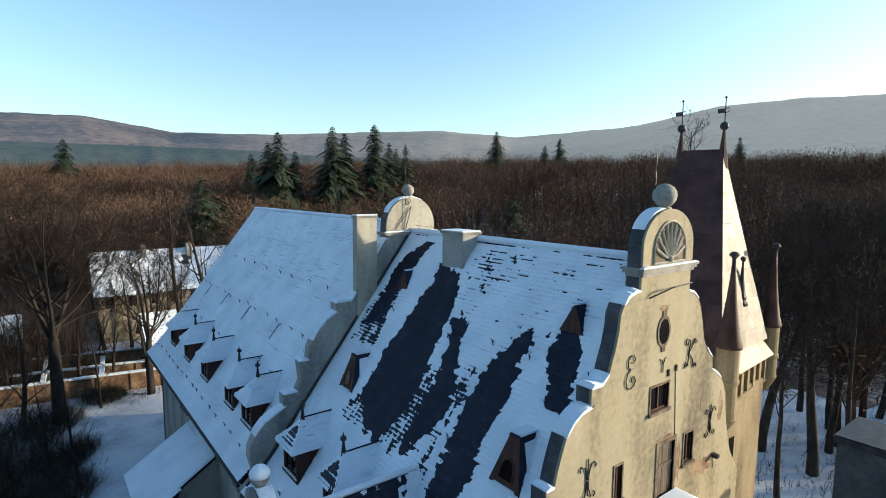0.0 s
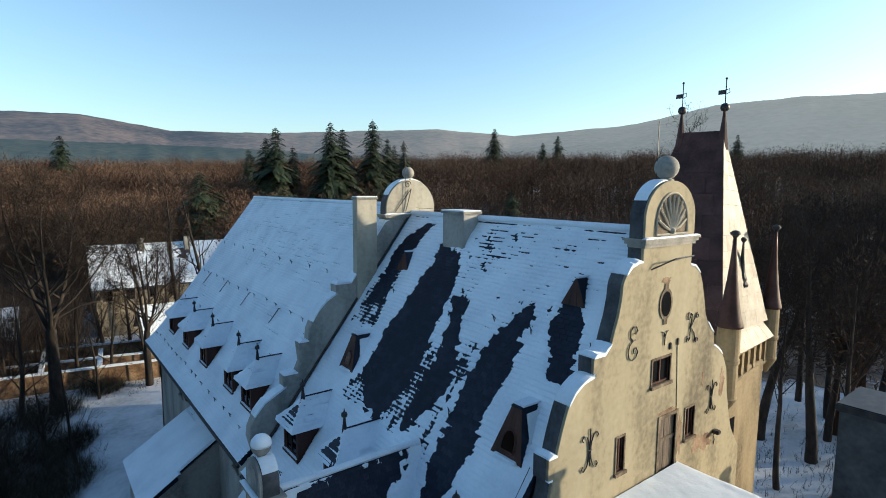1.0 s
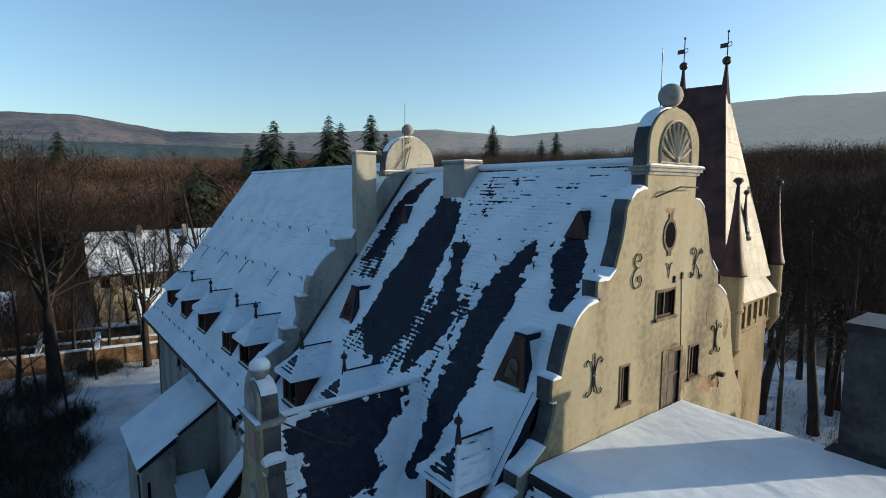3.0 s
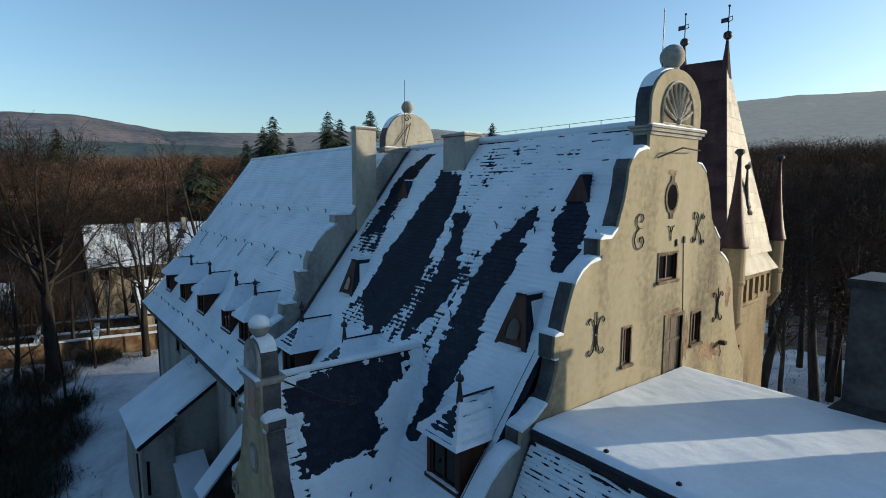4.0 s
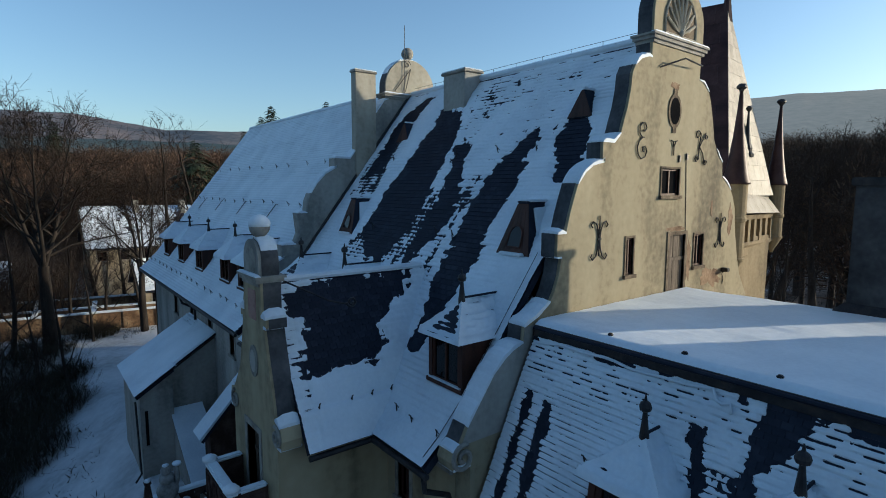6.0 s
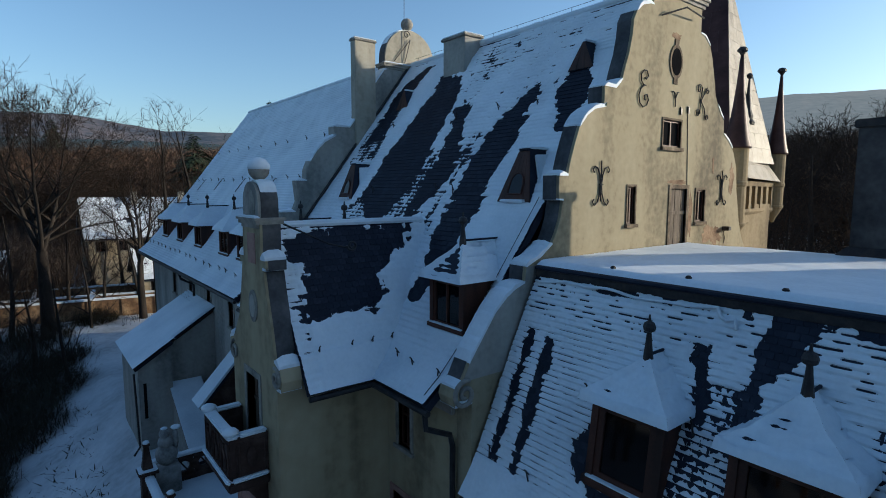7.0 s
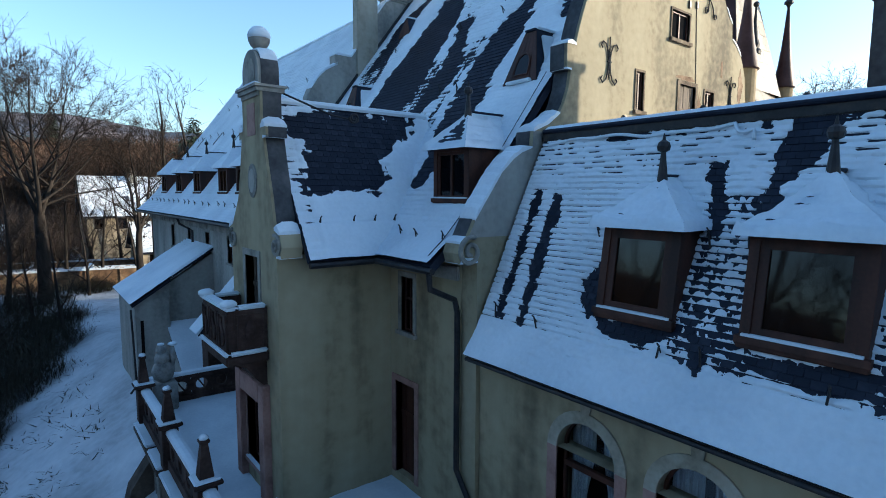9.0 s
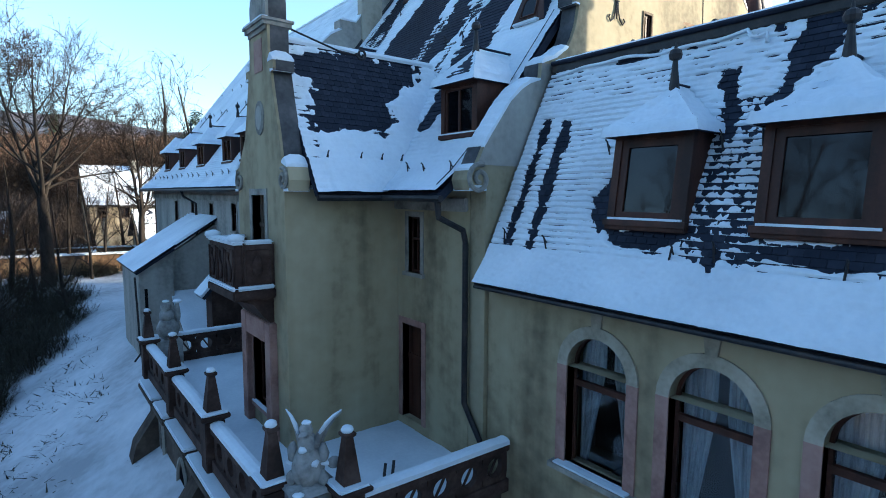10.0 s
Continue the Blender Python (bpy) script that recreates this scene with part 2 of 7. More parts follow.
def tube(bm, pts, radius, n=6):
    """A round bar along points; radius is a number or one for each point."""
    pts = [Vector(p) for p in pts]
    rad = radius if isinstance(radius, (list, tuple)) else [radius] * len(pts)
    rings, side = [], None
    for i, p in enumerate(pts):
        d = (pts[min(i + 1, len(pts) - 1)] - pts[max(i - 1, 0)]).normalized()
        if side is None:
            side = d.cross(Vector((0, 0, 1)) if abs(d.z) < 0.9 else Vector((1, 0, 0))).normalized()
        side = (side - d * side.dot(d)).normalized()
        up = d.cross(side)
        rings.append([bm.verts.new(p + rad[i] * (side * math.cos(2 * math.pi * k / n) + up * math.sin(2 * math.pi * k / n))) for k in range(n)])
    for a, b in zip(rings, rings[1:]):
        for k in range(n):
            bm.faces.new((a[k], a[(k + 1) % n], b[(k + 1) % n], b[k]))
    bm.faces.new(rings[0][::-1])
    bm.faces.new(rings[-1])


def spiral(c, r0, r1, a0, turns, n=18):
    """Points (u, w) of a scroll about c."""
    return [(c[0] + (r0 + (r1 - r0) * i / n) * math.cos(a0 + 2 * math.pi * turns * i / n), c[1] + (r0 + (r1 - r0) * i / n) * math.sin(a0 + 2 * math.pi * turns * i / n)) for i in range(n + 1)]


def along(points, z):
    """Piecewise value from rising (z, value) pairs."""
    if z <= points[0][0]:
        return points[0][1]
    for (z0, v0), (z1, v1) in zip(points, points[1:]):
        if z <= z1:
            return v0 + (v1 - v0) * (z - z0) / max(1e-6, z1 - z0)
    return points[-1][1]


def shaped_wall(bm, left, right, at, holes=(), step=0.12, lids=True):
    """A wall of shaped outline: left and right are rising (z, u) pairs, at(u, z, d) places a point with d = 0 front, 1 back. Holes: (u0, u1, z0, z1)."""
    z_low, z_top = max(left[0][0], right[0][0]), min(left[-1][0], right[-1][0])
    cuts = {z_low, z_top}
    for z, _ in [*left, *right]:
        cuts.add(min(max(z, z_low), z_top))
    for h in holes:
        cuts.update((h[2], h[3]))
    cuts = sorted(cuts)
    zs = []
    for a, b in zip(cuts, cuts[1:]):
        n = max(1, int((b - a) / step)) if b - a > 1e-4 else 1
        zs += [a + (b - a) * i / n for i in range(n)]
    zs.append(cuts[-1])

    def quad(p, q, r, s):
        bm.faces.new([bm.verts.new(v) for v in (p, q, r, s)])

    prev = None
    for a, b in zip(zs, zs[1:]):
        if b - a < 1e-5:
            continue
        la, lb = along(left, a + 1e-6), along(left, b - 1e-6)
        ra, rb = along(right, a + 1e-6), along(right, b - 1e-6)
        inside = sorted(h for h in holes if h[2] < (a + b) / 2 < h[3])
        ea, eb = [la], [lb]
        for h in inside:
            ea += [h[0], h[1]]
            eb += [h[0], h[1]]
        ea.append(ra)
        eb.append(rb)
        for k in range(0, len(ea), 2):
            quad(at(ea[k], a, 0), at(ea[k + 1], a, 0), at(eb[k + 1], b, 0), at(eb[k], b, 0))
            quad(at(ea[k], a, 1), at(eb[k], b, 1), at(eb[k + 1], b, 1), at(ea[k + 1], a, 1))
            quad(at(ea[k], a, 0), at(eb[k], b, 0), at(eb[k], b, 1), at(ea[k], a, 1))
            quad(at(ea[k + 1], a, 0), at(ea[k + 1], a, 1), at(eb[k + 1], b, 1), at(eb[k + 1], b, 0))
        if prev:
            for old, now in ((prev[0], la), (prev[1], ra)):
                if abs(old - now) > 1e-3:
                    quad(at(old, a, 0), at(now, a, 0), at(now, a, 1), at(old, a, 1))
        prev = (lb, rb)
    a, b = zs[0], zs[-1]
    for z in (a, b):
        quad(at(along(left, z), z, 0), at(along(right, z), z, 0), at(along(right, z), z, 1), at(along(left, z), z, 1))
    for h in holes:
        for z in (h[2], h[3]) if lids else (h[2],):
            quad(at(h[0], z, 0), at(h[1], z, 0), at(h[1], z, 1), at(h[0], z, 1))


def cap_snow(bm, line, at, thick=0.1, steepest=58, out=0.04):
    """Snow lying on the flatter stretches of a wall's outline, given as (u, z) in order."""
    rnd = random.Random(5)
    pts = []
    for (u0, z0), (u1, z1) in zip(line, line[1:]):
        n = max(1, int(math.hypot(u1 - u0, z1 - z0) / 0.12))
        pts += [(u0 + (u1 - u0) * i / n, z0 + (z1 - z0) * i / n) for i in range(n)]
    pts.append(line[-1])
    run = []

    def flush():
        if len(run) > 1:
            rows = []
            for k, (u, z) in enumerate(run):
                t = thick * (0.75 + 0.5 * rnd.random()) * (0.35 if k in (0, len(run) - 1) else 1)
                rows.append([bm.verts.new(at(u, z - 0.01, -out)), bm.verts.new(at(u, z + t * 0.7, -out)), bm.verts.new(at(u, z + t, 0.25)), bm.verts.new(at(u, z + t, 0.75)), bm.verts.new(at(u, z + t * 0.7, 1 + out)), bm.verts.new(at(u, z - 0.01, 1 + out))])
            for a, b in zip(rows, rows[1:]):
                for j in range(5):
                    bm.faces.new((a[j], b[j], b[j + 1], a[j + 1]))
            bm.faces.new(rows[0])
            bm.faces.new(rows[-1][::-1])
        run.clear()

    for a, b in zip(pts, pts[1:]):
        if abs(math.degrees(math.atan2(b[1] - a[1], abs(b[0] - a[0]) + 1e-9))) <= steepest:
            if not run:
                run.append(a)
            run.append(b)
        else:
            flush()
    flush()


# ---- roof surfaces ----
class Slope:
    """A roof slope: a profile of (out, z) points in a plane, drawn along a line. s runs up the slope from the eave."""

    def __init__(self, profile, place):
        self.p, self.place = profile, place
        self.s = [0.0]
        for a, b in zip(profile, profile[1:]):
            self.s.append(self.s[-1] + math.dist(a, b))
        self.length = self.s[-1]

    def at(self, l, s, h=0.0):
        i = 0
        while i < len(self.s) - 2 and s > self.s[i + 1]:
            i += 1
        a, b = self.p[i], self.p[i + 1]
        k = (s - self.s[i]) / (self.s[i + 1] - self.s[i])
        d = math.dist(a, b)
        nx, nz = -(b[1] - a[1]) / d, (b[0] - a[0]) / d
        return self.place(l, a[0] + (b[0] - a[0]) * k + nx * h, a[1] + (b[1] - a[1]) * k + nz * h)


def slab(bm, slope, l0, l1, thick=0.18):
    n = len(slope.p)
    rows = []
    for i in range(n):
        rows.append([bm.verts.new(slope.at(l, slope.s[i], h)) for l in (l0, l1) for h in (0, -thick)])
    for a, b in zip(rows, rows[1:]):
        bm.faces.new((a[0], a[2], b[2], b[0]))
        bm.faces.new((a[1], b[1], b[3], a[3]))
        bm.faces.new((a[0], b[0], b[1], a[1]))
        bm.faces.new((a[2], a[3], b[3], b[2]))
    bm.faces.new((rows[0][0], rows[0][1], rows[0][3], rows[0][2]))
    bm.faces.new((rows[-1][0], rows[-1][2], rows[-1][3], rows[-1][1]))


def snow_sheet(name, slope, l0, l1, depth, cell, parent, s1=None, bounds=None, cell_s=None):
    """Snow on a slope as one uneven sheet; depth(l, s) below zero leaves the roof bare."""
    s1 = s1 or slope.length
    nl, ns = max(2, int((l1 - l0) / cell)), max(2, int(s1 / (cell_s or cell)))
    ls = [l0 + (l1 - l0) * i / nl for i in range(nl + 1)]
    ss = [s1 * j / ns for j in range(ns + 1)]
    d = [[depth(l, s) if not bounds or bounds(l, s) else -1 for s in ss] for l in ls]
    verts, index, faces = [], {}, []

    def vert(i, j):
        if (i, j) not in index:
            index[i, j] = len(verts)
            verts.append(slope.at(ls[i], ss[j], max(-0.012, d[i][j])))
        return index[i, j]

    for i in range(nl):
        for j in range(ns):
            if sum(d[a][b] > 0 for a in (i, i + 1) for b in (j, j + 1)) >= 2:
                faces.append((vert(i, j), vert(i + 1, j), vert(i + 1, j + 1), vert(i, j + 1)))
    ob = array_mesh(name, verts, faces, SNOW, parent, smooth=True)
    tagged(ob, kind="stuff")
    return ob


def fbm(x, y, k=0.0):
    return noise.fractal(Vector((x, y, k)), 1.0, 2.0, 4)


def strip(l, s, rows, edge=0.25):
    """How far inside a bare strip: rows of (s, l0, l1), rising; positive inside."""
    if s < rows[0][0] - edge or s > rows[-1][0] + edge:
        return -1.0
    a, b = along([(r[0], r[1]) for r in rows], s), along([(r[0], r[2]) for r in rows], s)
    return min(l - a, b - l, s - rows[0][0], rows[-1][0] - s)


def slates(slope, l0, l1, wide, tall, parent, near, s1=None, keep=None):
    """Courses of slates lying on a slope: those with near(l, s) as pieces of their own, the rest as one mesh."""
    rnd = random.Random(9)
    s1 = s1 or slope.length
    verts, faces, shared, count = [], [], {}, 0
    j, s = 0, 0.0
    while s < s1 - tall * 0.3:
        l = l0 - (wide / 2 if j % 2 else 0)
        while l < l1:
            a, b = max(l, l0) + 0.006, min(l + wide, l1) - 0.006
            if b - a > wide * 0.3 and (not keep or keep((a + b) / 2, s)):
                lift = 0.003 + rnd.random() * 0.008
                p = [slope.at(a, s, lift + 0.010), slope.at(b, s, lift + 0.010), slope.at(b, min(s + tall * 1.1, slope.length), 0.002), slope.at(a, min(s + tall * 1.1, slope.length), 0.002), slope.at(a, s, 0.0), slope.at(b, s, 0.0)]
                if near((a + b) / 2, s) and count < 300 and b - a > wide * 0.9:
                    base = Vector(p[0])
                    key = (round(s, 3),)
                    if key not in shared:
                        me = bpy.data.meshes.new("slate_tile")
                        me.from_pydata([tuple(Vector(q) - base) for q in p], [], [(0, 1, 2, 3), (0, 4, 5, 1), (4, 0, 3), (1, 5, 2)])
                        me.materials.append(SLATE)
                        shared[key] = me
                    ob = new("slate_tile", shared[key])
                    ob.parent, ob.location = parent, base
                    count += 1
                else:
                    k = len(verts)
                    verts += p
                    faces += [(k, k + 1, k + 2, k + 3), (k, k + 4, k + 5, k + 1), (k + 4, k, k + 3), (k + 1, k + 5, k + 2)]
            l += wide
        j += 1
        s += tall
    tagged(array_mesh("slating", verts, faces, SLATE, parent), kind="stuff")


# ---- ground ----
def rise(x, y):
    r = math.hypot(x, y)
    az = math.degrees(math.atan2(x, y))
    k = min(1, max(0, (r - 75) / 230))
    k = k * k * (3 - 2 * k)
    h = (19 + 5 * math.sin(radians(az * 2.2 - 40))) * k + 0.03 * max(0, r - 305)
    bank = -0.5 * max(0.0, min(4.0 - x, 13.0)) * min(1, max(0, (58 - y) / 14)) * (1 if y > -30 else 0)
    lumps = 0.9 * fbm(x * 0.035, y * 0.035, 3) * min(1, max(0.0, (r - 45) / 40)) + 0.10 * fbm(x * 0.5, y * 0.5, 1)
    return h + bank + lumps


def build_ground():
    verts, faces = [], []
    radii = [3 * 1.055 ** i for i in range(110)]
    n = 220
    for r in radii:
        for k in range(n):
            a = 2 * math.pi * k / n
            x, y = 6 + r * math.sin(a), 24 + r * math.cos(a)
            verts.append((x, y, rise(x, y)))
    verts.append((6, 24, rise(6, 24)))
    for i in range(len(radii) - 1):
        for k in range(n):
            faces.append((i * n + k, (i + 1) * n + k, (i + 1) * n + (k + 1) % n, i * n + (k + 1) % n))
    for k in range(n):
        faces.append((len(verts) - 1, k, (k + 1) % n))
    kept = [f for f in faces if len(f) == 4]
    sheet = []
    for f in kept:
        x, y = verts[f[0]][0], verts[f[0]][1]
        r, az = math.hypot(x, y), math.degrees(math.atan2(x, y))
        if 34 < r < 430 and (az > 54 and r > 64 and x > 40 or r > 104 and az > -20 or x < 3 and y > 66 and az > -20) and az < 140 and not (27 < x < 52 and 150 < y < 200):
            sheet.append(f)
    index = sorted({i for f in sheet for i in f})
    place = {i: k for k, i in enumerate(index)}
    tagged(array_mesh("forest_floor", [(verts[i][0], verts[i][1], verts[i][2] + 0.06) for i in index], [[place[i] for i in f] for f in sheet], FLOOR_LITTER, smooth=True), "brown leaf litter with thin snow under the bare woods", "ground", kind="structure")
    tagged(array_mesh("ground", verts, faces, SNOW_GROUND, smooth=True), "snow-covered ground falling away below the terrace", "ground", kind="structure")


build_ground()


def hill(name, r0, r1, crest, material, label, base=5.0):
    """A far ridge round the view: crest(az) gives the height of its top."""
    verts, faces = [], []
    azs = [-75 + 0.35 * i for i in range(540)]
    m = 14
    for a in azs:
        for j in range(m + 1):
            k = j / m
            r = r0 + (r1 - r0) * k
            z = base + (crest(a) - base) * (k * k * (3 - 2 * k)) ** 0.8 + (fbm(a * 0.6, k * 4, 7) * 3 * k * (1 - k) * 4) + (noise.noise(Vector((a * 6.0, 0, r0))) * 4 if j == m else 0)
            verts.append((r * math.sin(radians(a)), r * math.cos(radians(a)), z))
        verts.append((r1 * 1.4 * math.sin(radians(a)), r1 * 1.4 * math.cos(radians(a)), 0))
    q = m + 2
    for i in range(len(azs) - 1):
        for j in range(q - 1):
            faces.append((i * q + j, (i + 1) * q + j, (i + 1) * q + j + 1, i * q + j + 1))
    tagged(array_mesh(name, verts, faces, material, smooth=True), label, "hill", kind="structure")


CREST = [(-80, 120), (-40, 170), (-6, 178), (4, 188), (11, 160), (20, 164), (29, 178), (37, 184), (45, 167), (57, 192), (64, 233), (71, 240), (78, 232), (120, 200)]
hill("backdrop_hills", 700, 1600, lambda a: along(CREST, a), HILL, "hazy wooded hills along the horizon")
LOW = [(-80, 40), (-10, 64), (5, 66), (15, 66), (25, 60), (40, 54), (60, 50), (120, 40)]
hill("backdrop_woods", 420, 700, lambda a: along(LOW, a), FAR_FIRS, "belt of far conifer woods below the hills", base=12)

# ---- main wing of the castle ----
GX = 15.5            # middle of the front gable
RIDGE_X, RIDGE_Z, LEFT_RIDGE_Z = 15.3, 18.75, 19.1
FRONT, FIRE, END = 8.38, 21.9, 45.4
castle = thing("castle_wing", "long plastered castle wing with steep snowy slate roofs and curved gables", "building", at=(15, 27, 0))

def in_y(y0, y1):
    """Places for a wall that faces -y."""
    return lambda u, z, d: (u, y0 + (y1 - y0) * d, z)


def in_x(x0, x1):
    """Places for a wall that faces -x; u is y."""
    return lambda u, z, d: (x0 + (x1 - x0) * d, u, z)


def opening(parent, at, u0, u1, z0, z1, name="window", deep=0.5, surround=STONE, border=0.14, frame_mat=WOOD, mullions=1, transom=0.0, leaf=None, sill=True, back=0.30, label="", snow=True, sash=0.06, glass=None):
    """A framed window or door set in a hole; at(u, z, d) with d in metres inward. Returns the thing's part."""
    bm = mesh()

    def bar(a, b, c, d, e, f):
        p = [at(a, c, e), at(b, c, e), at(b, d, e), at(a, d, e), at(a, c, f), at(b, c, f), at(b, d, f), at(a, d, f)]
        v = [bm.verts.new(q) for q in p]
        for g in ((0, 1, 2, 3), (4, 7, 6, 5), (0, 4, 5, 1), (1, 5, 6, 2), (2, 6, 7, 3), (3, 7, 4, 0)):
            bm.faces.new([v[i] for i in g])

    b = border
    bar(u0 - b, u0, z0, z1 + b, -0.03, back - 0.06)
    bar(u1, u1 + b, z0, z1 + b, -0.03, back - 0.06)
    bar(u0, u1, z1, z1 + b, -0.03, back - 0.06)
    if sill:
        bar(u0 - b - 0.04, u1 + b + 0.04, z0 - 0.1, z0, -0.09, back - 0.06)
    win = part(name, bm, surround, parent, label)
    if leaf:
        bm = mesh()
        n = max(2, int((u1 - u0) / 0.16))
        w = (u1 - u0) / n
        for i in range(n):
            bar(u0 + i * w + 0.004, u0 + (i + 1) * w - 0.004, z0, z1, back - 0.10 + 0.008 * (i % 2), back - 0.04)
        bar(u0, u1, z0 + (z1 - z0) * 0.62, z0 + (z1 - z0) * 0.67, back - 0.13, back - 0.10)
        part("door_leaf", bm, leaf, win)
    else:
        bm = mesh()
        t = sash
        bar(u0, u0 + t, z0, z1, back - 0.10, back - 0.03)
        bar(u1 - t, u1, z0, z1, back - 0.10, back - 0.03)
        bar(u0 + t, u1 - t, z0, z0 + t, back - 0.10, back - 0.03)
        bar(u0 + t, u1 - t, z1 - t, z1, back - 0.10, back - 0.03)
        for k in range(mullions):
            c = u0 + (u1 - u0) * (k + 1) / (mullions + 1)
            bar(c - 0.03, c + 0.03, z0 + t, z1 - t, back - 0.105, back - 0.03)
        if transom:
            c = z0 + (z1 - z0) * transom
            bar(u0 + t, u1 - t, c - 0.03, c + 0.03, back - 0.107, back - 0.03)
        part("window_frame", bm, frame_mat, win)
        bm = mesh()
        bar(u0 + 0.02, u1 - 0.02, z0 + 0.02, z1 - 0.02, back - 0.064, back - 0.058)
        pane = part("pane", bm, glass or GLASS, win)
        pane.visible_shadow = False
        # black sheets close behind the pane stand in for the unlit room
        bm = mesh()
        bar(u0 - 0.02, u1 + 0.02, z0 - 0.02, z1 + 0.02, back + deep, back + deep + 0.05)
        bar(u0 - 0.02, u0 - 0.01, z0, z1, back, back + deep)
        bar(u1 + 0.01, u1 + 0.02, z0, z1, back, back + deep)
        part("room_shade_sheet", bm, DARK, win)
    if snow and sill:
        bm = mesh()
        bar(u0 - 0.1, u1 + 0.1, z0, z0 + 0.035, -0.08, 0.02)
        part("snow", bm, SNOW, win)
    return win


def metres(at, thick):
    """The same places with the depth in metres."""
    return lambda u, z, d: at(u, z, d / thick)


# front gable
G_LEFT = [(-2.5, 7.5), (8.08, 7.5), (8.081, 7.02), (8.30, 6.95), (8.50, 7.02), (8.62, 7.22), (9.0, 7.42), (9.32, 7.65), (9.65, 7.90), (10.04, 8.19), (10.35, 8.55), (10.51, 8.82), (10.62, 9.14), (11.0, 9.17), (11.001, 9.19), (11.2, 9.68), (11.48, 10.08), (11.74, 10.24), (12.1, 10.38), (12.55, 10.46), (12.56, 10.30), (13.16, 10.30), (13.161, 10.62), (13.6, 10.74), (14.0, 10.88), (14.4, 11.04), (14.7, 11.32), (14.88, 11.62), (14.98, 12.1), (15.0, 12.02), (15.5, 12.02), (15.501, 12.50), (15.75, 12.78), (16.1, 12.90), (16.5, 13.06), (17.0, 13.18), (17.4, 13.22), (17.65, 13.36), (17.85, 13.62), (17.95, 13.98), (17.951, 14.14), (18.36, 14.14)]
G_RIGHT = [(-2.5, 21.4), (10.3, 21.2), (10.75, 20.85), (11.2, 20.5), (11.8, 20.25), (12.8, 19.95), (13.6, 19.82), (14.05, 19.58), (14.26, 19.42), (14.5, 19.1), (14.70, 18.74), (15.18, 18.68), (15.3, 18.5), (15.6, 18.22), (15.9, 18.02), (16.5, 17.85), (17.0, 17.68), (17.37, 17.48), (17.6, 17.15), (17.66, 16.86), (18.36, 16.86)]
gable_at = in_y(FRONT, FRONT + 0.5)
gd = metres(gable_at, 0.5)
G_HOLES = [(13.22, 13.58, 11.85, 12.9), (15.5, 16.45, 10.75, 12.85), (17.05, 17.62, 11.78, 12.82), (14.9, 15.9, 14.08, 14.88)]
bm = mesh()
shaped_wall(bm, G_LEFT, G_RIGHT, gable_at, G_HOLES)
gable = part("front_gable", bm, CREAM, castle, "weathered cream plaster gable with stepped curves")
# these panes are black: the dark inside is put into their colour
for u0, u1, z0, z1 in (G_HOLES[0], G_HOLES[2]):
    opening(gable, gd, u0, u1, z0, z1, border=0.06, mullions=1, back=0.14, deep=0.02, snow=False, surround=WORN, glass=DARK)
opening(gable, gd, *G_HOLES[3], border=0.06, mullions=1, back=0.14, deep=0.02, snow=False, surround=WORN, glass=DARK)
opening(gable, gd, *G_HOLES[1], name="door", border=0.12, leaf=DOOR, sill=False, back=0.16, surround=WORN, snow=False, label="worn grey wooden door in the gable")
bm = mesh()
cap_snow(bm, [(u, z) for z, u in G_LEFT if z > 8], gable_at, 0.13)
part("snow", bm, SNOW, gable)
face = [(z, u + 0.012) for z, u in G_LEFT if 8.6 < z < 11.1]
bm = mesh()
shaped_wall(bm, face, [(z, max(u + 0.04, 7.45 + (z - 6.62) * 0.485 + 0.15)) for z, u in face], in_y(FRONT - 0.016, FRONT - 0.005))
part("volute_plaster", bm, GREY, gable, "grey damp-stained plaster on the scrolled gable foot")
# dark cladding on the flank that faces the roof
bm = mesh()
prev = None
for z, u in [p for p in G_LEFT if p[0] > 8.6]:
    row = [bm.verts.new(gable_at(u - 0.015, z, 0.16)), bm.verts.new(gable_at(u - 0.015, z, 1.03))]
    if prev:
        bm.faces.new((prev[0], prev[1], row[1], row[0]))
    prev = row
part("flank_cladding", bm, CLADDING, gable, "dark weathered cladding on the gable's flank")
bm = mesh()
cap_snow(bm, [(u, z) for z, u in G_RIGHT if z > 10.7], gable_at, 0.08, 50)
part("snow", bm, SNOW, gable)


